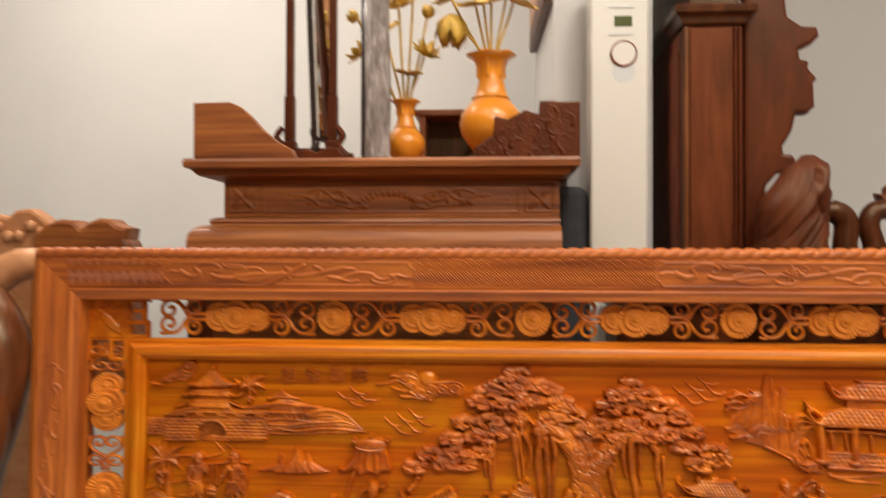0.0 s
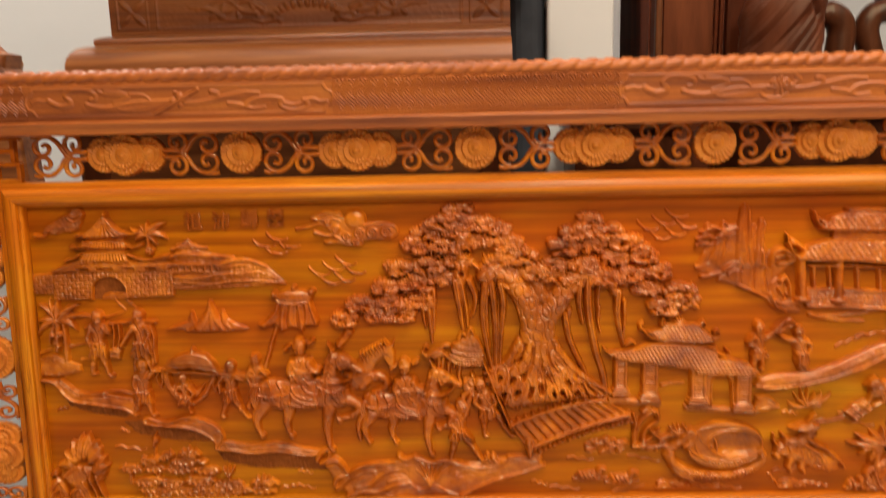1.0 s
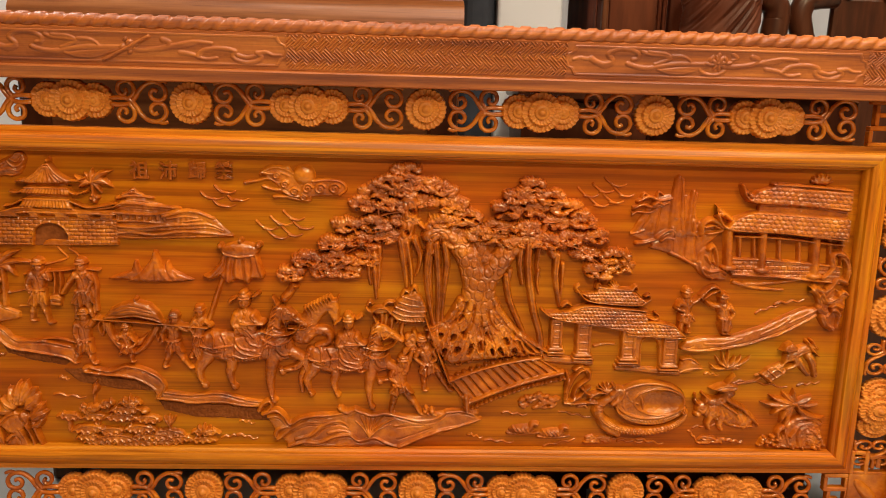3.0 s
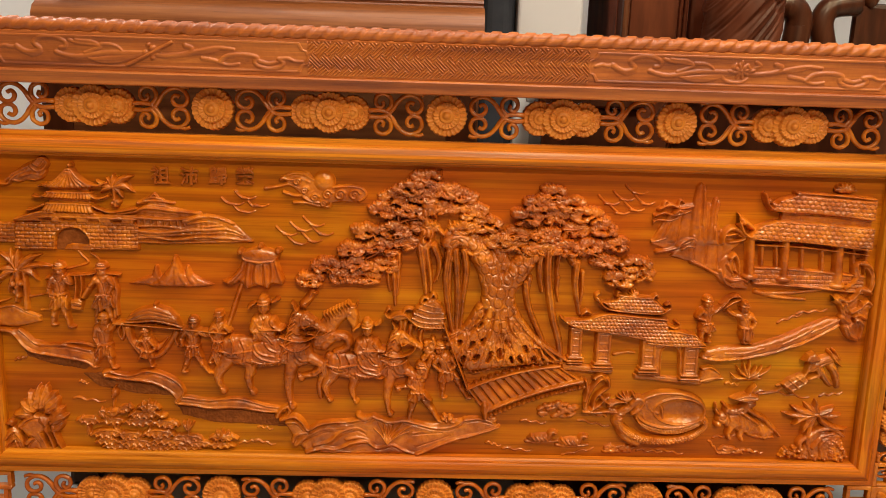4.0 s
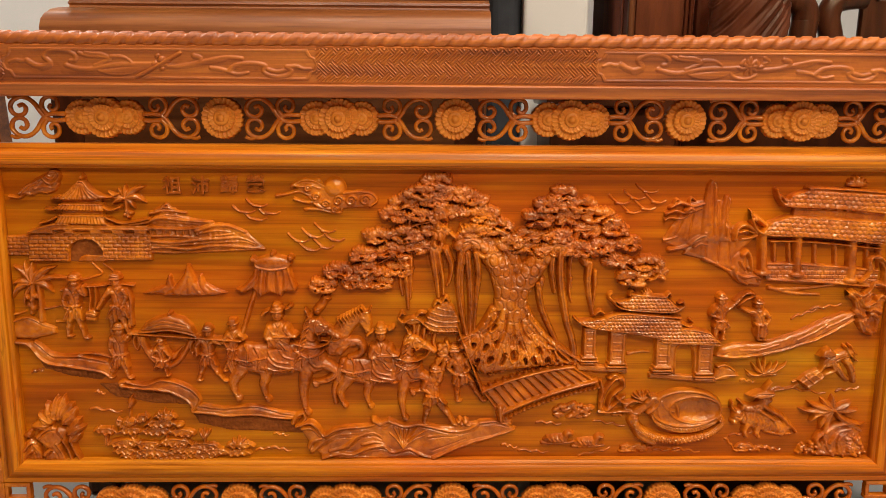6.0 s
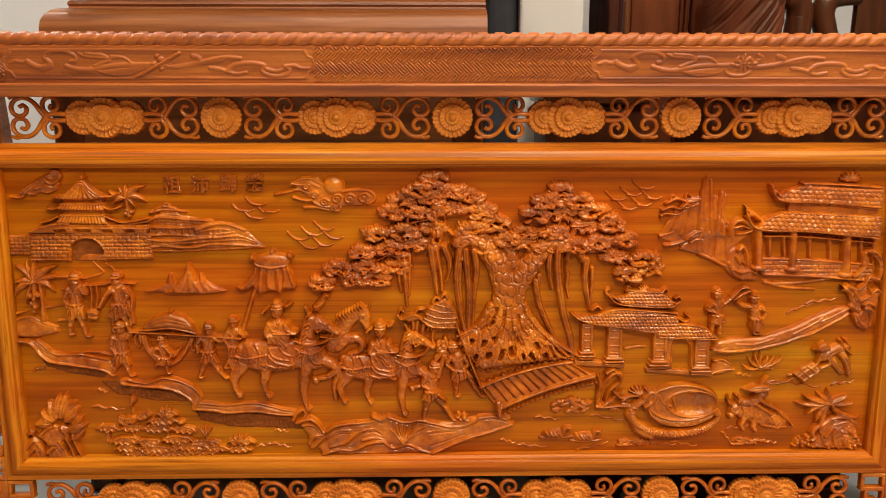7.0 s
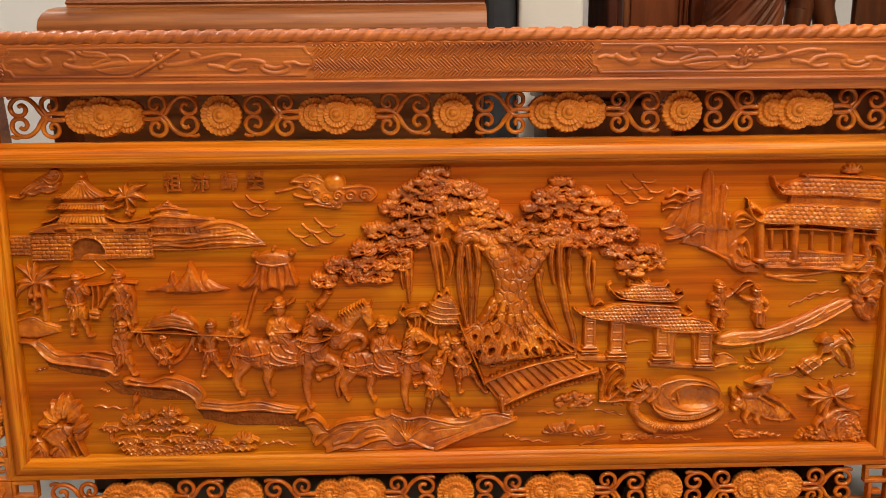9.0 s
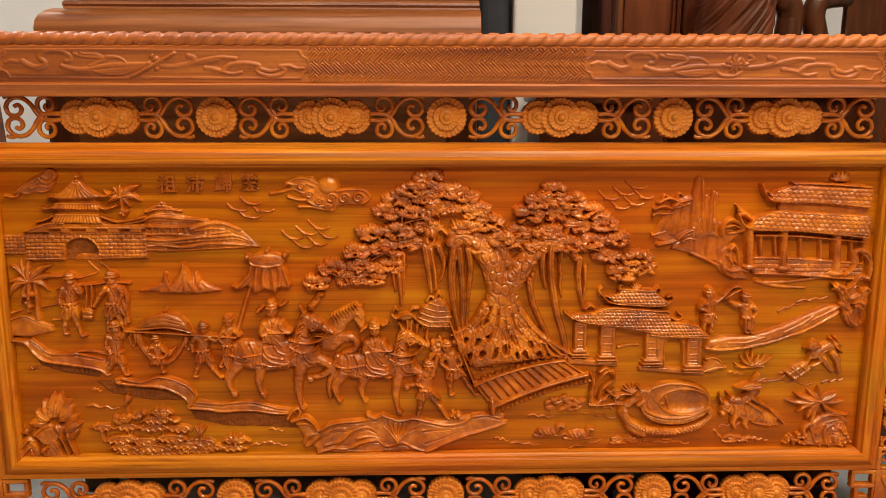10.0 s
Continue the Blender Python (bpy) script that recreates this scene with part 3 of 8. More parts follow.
        vine([(0.09, 0.62), (0.12, 0.42), (0.09, 0.28)], 2.4, 2.0)
    else:
        c.stroke([(-0.15 * L, m - 0.74 * m), (0.135 * L, m + 0.62 * m)], 3.4, 3.4, 6.2)
        for x, y, r in ((-10, 1, 5), (3, 8, 6), (12, -2, 5), (4, -8, 5), (16, 4, 4), (-3, 14, 4), (-16, -8, 4)):
            c.blob((x, m + y), r * 1.25, r * 0.8, 5.0, 30)
    return c.roughen(0.2, 7)


def lay(c, side, name, label, shift=0.0, material=None):
    p = on_band(side)
    part(name, c.mesh(lambda u, v, h: p(u + shift, v, h), name, 0.2, -0.6), material or (M_MOULD if side in ("top", "bottom") else M_MOULD_V), picture, label)


for side, half, cart, mid in (("top", 1006, 556, 489), ("bottom", 1006, 556, 489)):
    for sgn in (-1, 1):
        lay(cartouche(cart, 5 + sgn, sgn > 0), side, "cartouche", "long eared panel carved with a scrolling vine", sgn * (mid + cart) / 2)
        a = mid / 2 + cart
        lay(key_fret(min(sgn * (a - 4), sgn * half), max(sgn * (a - 4), sgn * half), 4), side, "key_fret", "slanting key fret carved in the moulding")
    lay(key_fret(-mid / 2 + 4 - 8, mid / 2 + 4), side, "key_fret", "slanting key fret carved in the moulding")
for side in ("right", "left"):
    lay(cartouche(572, 9), side, "cartouche", "long eared panel carved with a scrolling vine")

# ---- openwork border: flowers and scrolls ----
BORDER_Y = 0.002


def flower_disc(c, cx, cy, r, h, petals=20, base=0.0):
    """Two stepped rings of narrow round-ended petals, each lifted at the tip, round a boss."""
    w = c._win(cx - r - 1, cy - r - 1, cx + r + 1, cy + r + 1)
    x, y = c.U[w] - cx, c.V[w] - cy
    d, a = np.hypot(x, y), np.arctan2(y, x)
    for ring_r, hh, n, turn in ((r, h * 0.42, petals, 0.0), (r * 0.66, h * 0.95, petals - 4, 0.4)):
        f = (a / (2 * np.pi) * n + turn) % 1.0 - 0.5
        edge = ring_r * (1 - 0.065 * (2 * np.abs(f)) ** 2)
        s = np.clip(d / ring_r, 0, 1)
        top = base + hh - 6.5 * (1 - s) + 2.3 * np.abs(2 * f) ** 3 * np.clip((s - 0.4) * 2.2, 0, 1)
        c.H[w] = np.where(d < edge, np.maximum(c.H[w], top), c.H[w])
    c.blob((cx, cy), r * 0.36, r * 0.36, h * 0.2, 0, base + h * 1.0)
    c.blob((cx, cy), r * 0.2, r * 0.2, h * 0.7, 0, base + h * 1.0)


def flower(kind):
    c = Carving(-76, -40, 76, 40, 0.8, 2) if kind == "wide" else Carving(-41, -41, 41, 41, 0.8, 2)
    if kind == "wide":
        for s in (-1, 1):
            flower_disc(c, s * 42, 0, 32, 8, 22)
        flower_disc(c, 0, 0, 38, 11, 25, 7.5)
    else:
        flower_disc(c, 0, 0, 38.5, 11, 25, 2.0)
    c.soften(1)
    def place(u, v, h):
        return u / 1000, BORDER_Y - h / 1000, v / 1000
    me = c.mesh(place, "flower", 0.35, -9.0)
    # close the back
    bm = bmesh.new()
    bm.from_mesh(me)
    rim = [e for e in bm.edges if e.is_boundary]
    bmesh.ops.holes_fill(bm, edges=rim, sides=0)
    bm.to_mesh(me)
    bm.free()
    return me


def curl(cx, cy, r0, turns, start, sense):
    """A spiral that winds in to a centre, in mm."""
    n = max(8, int(14 * turns))
    return [(cx + r0 * (1 - 0.78 * k / n) * math.cos(start + sense * 2 * math.pi * turns * k / n), cy + r0 * (1 - 0.78 * k / n) * math.sin(start + sense * 2 * math.pi * turns * k / n)) for k in range(n + 1)]


def scroll_mesh():
    """Openwork between a wide flower (at -52 mm) and a round one (at +52 mm): two mirrored runs of curls."""
    bars = []
    def bar(pts, r0, r1):
        q = smooth_line([(a, 0, b * 1.05) for a, b in pts], 3)
        n = len(q)
        bars.append(tube([(p.x / 1000, BORDER_Y - 0.001, p.z / 1000) for p in q], [(r0 + (r1 - r0) * i / n) / 1000 for i in range(n)], 8, 1.25))
    for s in (1, -1):
        # stem out of the wide flower, crossing to the other half, over the top and into the large curl
        bar([(x, s * z) for x, z in ((-56, -5), (-34, -6), (-20, -2), (-10, 9), (-2, 21), (10, 31), (24, 34), (37, 29), (44, 18), (40, 6), (29, 2), (19, 6), (16, 15), (22, 21), (29, 18))], 4.6, 4.0)
        # small curl beside the wide flower
        bar([(x, s * z) for x, z in ((-24, 3), (-14, 14), (-15, 28), (-27, 35), (-40, 30), (-42, 18), (-34, 11), (-27, 16), (-30, 22))], 4.4, 3.8)
        # ties to the round flower and the rails
        bar([(x, s * z) for x, z in ((28, 33), (38, 36), (47, 33))], 4.0, 3.2)
    return joined(bars)


wide, single, scroll = flower("wide"), flower("single"), scroll_mesh()
STEP = 0.215
CZ_TOP, CZ_BOT = 0.915, 0.147
for z in (CZ_TOP, CZ_BOT):
    for k in range(-3, 4):
        part("flower", wide if k % 2 else single, M_FLOWER, picture, "row of overlapping carved chrysanthemums" if k % 2 else "round carved chrysanthemum", at=pose(k * STEP, 0, z))
    for k in range(-4, 4):
        x = (k + 0.5) * STEP + (0.0185 if k % 2 else -0.0185)
        part("scroll", scroll, M_CARVE, picture, "openwork scroll of curled stems", at=pose(x, 0, z) @ (pose(0, 0, 0) if k % 2 else pose(0, 0, 0, 0, 0, 180)))
MID = 0.530
# side flowers and scrolls take the darker moulding wood, standing in for shade
for s in (-1, 1):
    for k in (-1, 0, 1):
        part("flower", wide if k else single, M_MOULD_V, picture, "row of overlapping carved chrysanthemums" if k else "round carved chrysanthemum", at=pose(s * 0.937, 0, MID + k * 0.195, 0, 90, 0) @ Matrix.Diagonal((0.86 if k else 1.1, 1, 1.14, 1)))
    for k in (-1, 1):
        part("scroll", scroll, M_MOULD_V, picture, "openwork scroll of curled stems", at=pose(s * 0.937, 0, MID + k * 0.088, 0, 90 if k < 0 else -90, 0) @ Matrix.Diagonal((0.72, 1, 1, 1)))
        part("scroll", scroll, M_MOULD_V, picture, "openwork scroll of curled stems", at=pose(s * 0.937, 0, MID + k * 0.292, 0, -90 if k < 0 else 90, 0) @ Matrix.Diagonal((0.6, 1, 1, 1)))


def key_corner():
    """Square corner: a leaf on the diagonal and angular key bars along both borders. Built for the top right."""
    bm = bmesh.new()
    y0, y1 = -0.006, 0.010
    def b(x0, x1, z0, z1):
        box(bm, x0 / 1000, x1 / 1000, y0, y1, z0 / 1000, z1 / 1000, 0.0015, 1)
    for f in (0, 1):
        def c(d0, d1, w0, w1):
            b(*((-d1, -d0, w0, w1) if f == 0 else (w0, w1, -d1, -d0)))
        c(43.5, 94, -43, -35); c(43.5, 94, 36, 43); c(43.5, 94, -13, -4); c(43.5, 50, -35, -13); c(43.5, 48, -4, 36); c(86, 94, -35, -13); c(77, 85, -4, 36); c(57, 77, 12, 21)
    # corner block with diagonal leaf
    b(-43, 43, -43, 43)
    leaf = bmesh.ops.create_icosphere(bm, subdivisions=2, radius=1.0)
    bmesh.ops.transform(bm, matrix=Matrix.Translation((-0.004, y0, -0.004)) @ pose(0, 0, 0, 0, -45, 0) @ Matrix.Diagonal((0.040, 0.008, 0.013, 1)), verts=leaf["verts"])
    me = bpy.data.meshes.new("key_corner")
    bm.to_mesh(me)
    bm.free()
    return me


corner = key_corner()
for sx, z, sz in ((1, CZ_TOP, 1), (-1, CZ_TOP, 1), (1, CZ_BOT, -1), (-1, CZ_BOT, -1)):
    part("key_corner", corner, M_CARVE, picture, "angular key-pattern corner with a carved leaf", at=pose(sx * 0.937, 0, z - (0.005 if sz > 0 else -0.003)) @ Matrix.Diagonal((sx, 1, sz, 1)))

# ---- the carved scene on the field; millimetres along and up the field ----
def on_field(u, v, h):
    return u / 1000 - FX, FIELD_Y - h / 1000, v / 1000 + 0.237


def carved(c, name, label, material=None, soft=1, rough=0.35, size=5.0, parent=None):
    c.H *= 0.98
    if rough:
        c.roughen(rough * 1.7, size)
        c.roughen(0.5, 14.0)
    c.soften(soft)
    return part(name, c.mesh(on_field, name), material or M_CARVE, parent or picture, label)


def patch(lo, hi, seed=1, cell=1.15):
    return Carving(lo[0], lo[1], hi[0], hi[1], cell, seed)


def shift(p, du, dv):
    return (p[0] + du, p[1] + dv)


def shingles(w, s, amp, slant=0.0):
    def f(U, V):
        V = V + U * slant
        row = np.floor(V / s)
        fu, fv = ((U / w + 0.5 * (row % 2)) % 1.0) - 0.5, (V / s) % 1.0
        rim = 0.10 + 0.42 * (2 * fu) ** 2
        return np.where(fv > rim, amp * (1 - 0.55 * fv) * (1 - 0.5 * (2 * fu) ** 4), 0.0)
    return f


def bricks(w, s, depth):
    def f(U, V):
        row = np.floor(V / s)
        fu, fv = (U / w + 0.5 * (row % 2)) % 1.0, (V / s) % 1.0
        return np.where((fv < 0.26) | (fu < 0.13), -depth, 0.0)
    return f


def mass(c, pts, n, r0, r1, h, seed, flat=0.7):
    """A crowd of small rounded lumps filling an outline."""
    rng = random.Random(seed)
    us, vs = [p[0] for p in pts], [p[1] for p in pts]
    w = c._win(min(us), min(vs), max(us), max(vs))
    ins, _ = c.inside(pts, w)
    jj, ii = np.nonzero(ins)
    for k in range(n):
        m = rng.randrange(len(jj))
        u, v = c.U[w][jj[m], ii[m]], c.V[w][jj[m], ii[m]]
        r = rng.uniform(r0, r1)
        c.blob((u, v), r * 1.2, r * flat, h * rng.uniform(0.4, 0.6), rng.uniform(-50, 50), h * rng.uniform(0.3, 0.6))




# city wall with a gate, and the watch tower over it
c = patch((-23, 399), (288, 586), 11)
c.poly([(-15, 454), (-19, 417), (41, 416), (45, 456)], 6, 2, wave=bricks(15, 6.8, 2.2))
c.poly([(43, 458), (38, 405), (272, 409), (273, 459)], 11, 2, wave=bricks(16.5, 7.2, 3.4))
c.poly([(43, 459), (56, 470), (80, 475), (98, 478), (270, 477), (265, 458)], 13, 3)
c.stroke([(43, 462), (65, 470), (89, 477), (119, 478)], 3.2, 2.6, 17)
c.stroke([(84, 469), (118, 470), (203, 469), (270, 468)], 1.8, 1.8, 15)
c.begin_cuts()
for a, b in ([(92, 463), (109, 464)], [(131, 464), (156, 464)], [(184, 463), (197, 463)], [(226, 463), (239, 464)]):
    c.stroke([a, b], 3.4, 3.4, 8, cut=True)
    c.emboss([shift(a, -3, 5), shift(b, 3, 5)], 2.2, 1.8, 2.0)
gate = [(114, 405), (117, 431), (123, 440), (135, 447), (148, 449), (162, 447), (173, 439), (180, 426), (181, 405)]
c.poly([shift(p, (p[0] - gate[4][0]) * 0.08, 3 if 0 < i < 8 else 0) for i, p in enumerate(gate)], 12.5, 2)
c.sink(gate, 0.0)
c.poly([(128, 405), (135, 415), (146, 418), (178, 417), (184, 405)], 4, 3)
# walls of the storeys, set back
for pts in ([(106, 504), (108, 495), (184, 494), (187, 505)], [(110, 525), (109, 514), (181, 514), (184, 525)], [(98, 481), (97, 474), (210, 474), (204, 481)]):
    c.poly(pts, 7, 2)
# two skirted roofs with ribs
for low, top, tips in (([(94, 480), (193, 477)], [(105, 495), (186, 494)], ([(66, 480), (83, 484), (99, 492)], [(190, 491), (215, 481), (239, 482), (271, 489)])), ([(97, 505), (189, 503)], [(107, 516), (186, 516)], ([(79, 508), (92, 506), (105, 512)], [(183, 514), (198, 505), (219, 511)]))):
    c.poly([low[0], top[0], top[1], low[1]], 14, 2, h_low=17)
    for k in range(16):
        t = k / 15
        a = (low[0][0] + (low[1][0] - low[0][0]) * t, low[0][1] + (low[1][1] - low[0][1]) * t)
        b = (top[0][0] + (top[1][0] - top[0][0]) * t, top[0][1])
        c.emboss([a, b], 2.0, 1.7, 2.6)
    c.stroke([top[0], top[1]], 2.6, 2.6, 18)
    for pts in tips:
        c.stroke(pts, 2.6, 3.4, 15, 17)
# bell-shaped top roof
c.poly([(93, 527), (113, 534), (126, 542), (137, 553), (145, 560), (154, 560), (161, 552), (170, 542), (183, 533), (204, 529), (165, 523), (112, 523)], 14, 5, h_low=18)
for pts in ([(145, 559), (136, 551), (125, 540), (111, 531), (92, 527)], [(154, 559), (162, 549), (171, 540), (185, 532), (202, 530), (217, 536)]):
    c.stroke(pts, 2.6, 2.8, 18, 17)
for k in range(9):
    t = (k - 4) / 4
    top = (149 + 5 * t, 555)
    foot = (145 + 44 * t, 527)
    c.emboss([top, ((top[0] * 0.62 + foot[0] * 0.38), (top[1] + foot[1]) / 2), foot], 1.5, 2.2, 2.2)
for k in range(17):
    a = (102 + 4.6 * k, 526)
    c.stroke([a, shift(a, 0, 5)], 1.7, 1.5, 19)
c.blob((150, 559), 8, 4, 18)
c.blob((151, 567), 5.4, 5.4, 18)
c.stroke([(151, 568), (151, 573)], 2.6, 1.6, 14, 11)
carved(c, "carved_gate", "carved city wall with an arched gate and a tiered tower", rough=0.35)

# shade inside the arch, put in as a thin dark patch
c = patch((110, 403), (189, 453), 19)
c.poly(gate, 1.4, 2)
carved(c, "gate_shade", "thin dark patch for the shade inside the gate", M_STIPPLE_SHADE, rough=0)

def ledge(c, pts, r, h, fall=0.6):
    """A rounded ridge that thins and sinks towards its end."""
    c.stroke(pts, r, r * 0.6, h, h * fall)


# terraced roofs on a hill beside the wall
c = patch((227, 411), (497, 524), 12)
c.poly([(260, 422), (269, 457), (244, 475), (282, 487), (296, 513), (305, 516), (325, 496), (388, 481), (450, 465), (485, 432), (415, 424)], 4, 10)
ledge(c, [(296, 511), (303, 516), (309, 510)], 3, 9)
ledge(c, [(283, 505), (300, 510), (319, 506)], 3, 10)
ledge(c, [(272, 499), (300, 504), (340, 500)], 3.6, 10)
ledge(c, [(280, 491), (301, 495), (331, 492)], 3, 8)
ledge(c, [(234, 477), (264, 482), (290, 490), (343, 485), (388, 482)], 4.6, 13)
ledge(c, [(244, 467), (270, 471), (310, 469), (353, 470), (386, 479)], 4.4, 14)
ledge(c, [(357, 465), (388, 475), (418, 475), (450, 463)], 5, 11)
ledge(c, [(364, 461), (396, 466), (422, 463)], 3.4, 9)
ledge(c, [(258, 454), (310, 456), (363, 452), (428, 460)], 4, 10)
ledge(c, [(266, 446), (309, 443), (363, 448), (438, 453)], 4.6, 12)
ledge(c, [(261, 439), (319, 438), (373, 442), (442, 445), (466, 438)], 3.4, 9)
ledge(c, [(269, 432), (297, 435), (340, 430), (394, 437), (485, 431)], 4.6, 11)
ledge(c, [(262, 425), (329, 424), (416, 428), (483, 430)], 3.4, 8)
ledge(c, [(395, 449), (438, 452), (468, 441)], 3.4, 9)
for k in range(8):
    a = (271 + 12.5 * k, 459)
    c.stroke([a, shift(a, 0, 8)], 2.6, 2.6, 9)
for pts in ([(269, 452), (331, 452), (395, 455)], [(276, 435), (341, 435), (416, 441)], [(308, 427), (372, 428), (448, 432)], [(251, 475), (290, 479), (354, 476)]):
    c.emboss(pts, 1.6, 1.2, -2.6)
carved(c, "carved_hill", "carved hillside of low terraced roofs", rough=0.45)

# cloud scroll by the tower
c = patch((4, 521), (118, 587), 13)
c.poly([(31, 537), (45, 551), (63, 564), (81, 573), (98, 579), (107, 573), (107, 553), (99, 541), (71, 538), (50, 535)], 7, 6)
for pts, r, h in (([(11, 530), (30, 528), (42, 536), (54, 534), (67, 539), (82, 537), (97, 542)], 3.6, 9), ([(31, 536), (45, 548), (60, 556), (78, 566), (91, 574)], 4, 11), ([(39, 536), (53, 547), (68, 554), (78, 561)], 3.4, 12), ([(78, 564), (88, 555), (100, 557), (108, 568), (102, 578), (90, 577)], 4.4, 13), ([(61, 544), (81, 549), (95, 546), (105, 555)], 4, 11), ([(84, 568), (95, 563), (102, 572)], 3.4, 14)):
    c.stroke(pts, r, r * 0.6, h, h * 0.75)
carved(c, "carved_cloud", "small carved cloud scroll", rough=0.5, size=4)


def blade(c, base, tip, w, h, bend=0.12):
    """One pointed leaf with a raised midrib, curving a little."""
    dx, dy = tip[0] - base[0], tip[1] - base[1]
    L = math.hypot(dx, dy)
    nx, ny = -dy / L, dx / L
    q = [(base[0] + dx * t + nx * bend * L * 4 * t * (1 - t), base[1] + dy * t + ny * bend * L * 4 * t * (1 - t)) for t in (0, 0.2, 0.4, 0.6, 0.8, 1)]
    side = [0.25, 0.8, 1.0, 0.85, 0.5, 0.0]
    left = [(p[0] + nx * w * s, p[1] + ny * w * s) for p, s in zip(q, side)]
    right = [(p[0] - nx * w * s, p[1] - ny * w * s) for p, s in zip(q, side)]
    c.poly(left + right[-2::-1], h, w * 0.9)
    c.emboss(q, 1.5, 0.9, 1.8)


# palm crown above the hill
c = patch((179, 481), (276, 559), 14)
o = (228, 527)
c.stroke([(228, 527), (230, 509), (232, 496)], 4, 4, 11)
for p in [(229, 503), (237, 500), (232, 493), (226, 497)]:
    c.blob(p, 5, 5, 13)
for tip, w, h, b in (((194, 542), 6, 10, 0.1), ((214, 548), 5, 9, 0), ((230, 555), 6, 11, 0.05), ((267, 550), 7, 13, 0.12), ((267, 518), 7, 12, 0.2), ((203, 516), 6, 12, -0.14), ((245, 507), 5, 9, 0.1), ((197, 529), 6, 11, -0.06)):
    blade(c, o, tip, w, h, b)
carved(c, "carved_palm", "carved palm crown", rough=0.3)

# flying birds: a thin body between two drooping wings
def bird(p, q):
    c = patch((min(p[0], q[0]) - 8, min(p[1], q[1]) - 14), (max(p[0], q[0]) + 8, max(p[1], q[1]) + 8), 15)
    m = ((p[0] + q[0]) / 2, min(p[1], q[1]) - 3)
    c.stroke([shift(p, -1, 4), shift(p, (q[0] - p[0]) * 0.2, -5), m, shift(q, -(q[0] - p[0]) * 0.22, -4), q], 2.3, 1.6, 4.8, 3.2)
    c.stroke([shift(m, -7, 1), shift(m, 6, -1)], 2.6, 1.6, 5.6)
    carved(c, "carved_bird", "small carved bird in flight", rough=0.15)


for p, q in (((455, 522), (492, 516)), ((429, 509), (469, 504)), ((479, 503), (516, 502)), ((452, 494), (491, 490)),
             ((583, 476), (621, 467)), ((559, 465), (598, 457)), ((532, 456), (570, 448)), ((601, 457), (638, 450)), ((580, 446), (617, 436)), ((553, 438), (591, 431)),
             ((1196, 554), (1237, 546)), ((1173, 542), (1213, 533)), ((1145, 533), (1183, 524)), ((1215, 535), (1252, 526)), ((1166, 517), (1205, 506)), ((1194, 523), (1233, 513))):
    bird(p, q)

# sun with rolled clouds
c = patch((502, 484), (713, 581), 16)
c.poly([(541, 554), (563, 564), (593, 566), (607, 545), (648, 542), (689, 540), (701, 525), (688, 512), (645, 510), (613, 506), (587, 515), (570, 530)], 5, 6)
c.blob((622, 550), 21, 20, 15)
for pts, r, h in (([(511, 533), (534, 537), (554, 542), (575, 534), (588, 540)], 3.4, 8), ([(541, 551), (559, 562), (582, 562), (603, 551)], 4, 11), ([(543, 554), (560, 551), (578, 553), (594, 547)], 3.4, 12), ([(545, 527), (566, 521), (587, 523), (605, 532)], 3.2, 8), ([(565, 508), (587, 508), (604, 504), (630, 501), (634, 508)], 3.6, 9), ([(583, 519), (598, 510), (623, 508)], 3.6, 10), ([(639, 538), (661, 541), (689, 539), (701, 525), (688, 513)], 3.4, 10)):
    c.stroke(pts, r, r * 0.6, h, h * 0.7)
for p, r in (((586, 531), 9), ((628, 524), 12), ((652, 524), 13), ((679, 525), 13), ((604, 518), 9), ((621, 507), 8), ((571, 547), 8)):
    c.blob(p, r * 1.1, r, 9)
    c.stroke([shift(p, a, b) for a, b in curl(0, 0, r * 0.8, 1.4, 0.3, 1)], 2.3, 1.6, 13)
carved(c, "carved_sun_cloud", "carved sun behind rolled clouds", rough=0.3)

# ceremonial canopy on a pole
c = patch((418, 249), (559, 434), 17)
c.stroke([(466, 350), (454, 317), (443, 282), (433, 256)], 5, 5, 11)
c.poly([(469, 403), (461, 381), (445, 361), (427, 352), (444, 344), (462, 352), (477, 338), (495, 348), (516, 338), (521, 350), (543, 348), (547, 358), (537, 383), (532, 405)], 16, 7)
for pts in ([(470, 396), (465, 376), (442, 352)], [(482, 392), (478, 367), (477, 340)], [(496, 387), (493, 367), (496, 348)], [(511, 387), (513, 365), (517, 340)], [(523, 392), (526, 371), (522, 350)], [(531, 398), (537, 376), (544, 353)]):
    c.emboss(pts, 4.2, 5.5, 4.5)
for pts in ([(474, 387), (470, 367), (457, 349)], [(489, 385), (485, 365), (486, 345)], [(505, 385), (504, 363), (506, 345)]):
    c.emboss(pts, 1.8, 2.4, -3.0)
c.blob((501, 405), 36, 15, 11, 0, 13)
c.poly([(464, 405), (472, 394), (501, 389), (527, 394), (538, 409), (527, 398), (501, 396), (477, 399)], 24, 2)
for p, r in (((464, 412), 6.5), ((536, 415), 6.5), ((502, 423), 5)):
    c.blob(p, r, r, 12, 0, 12)
carved(c, "carved_canopy", "carved ceremonial canopy on a pole", rough=0.3)

# small far mountains
c = patch((241, 335), (421, 410), 18)
for pts, h in (([(248, 343), (273, 354), (293, 360), (299, 379), (305, 381), (310, 359), (331, 339)], 8), ([(285, 339), (307, 353), (329, 379), (336, 400), (343, 400), (351, 374), (370, 339)], 12), ([(341, 339), (355, 362), (359, 380), (364, 380), (371, 364), (388, 354), (411, 344), (385, 339)], 8)):
    c.poly(pts, h, 7)
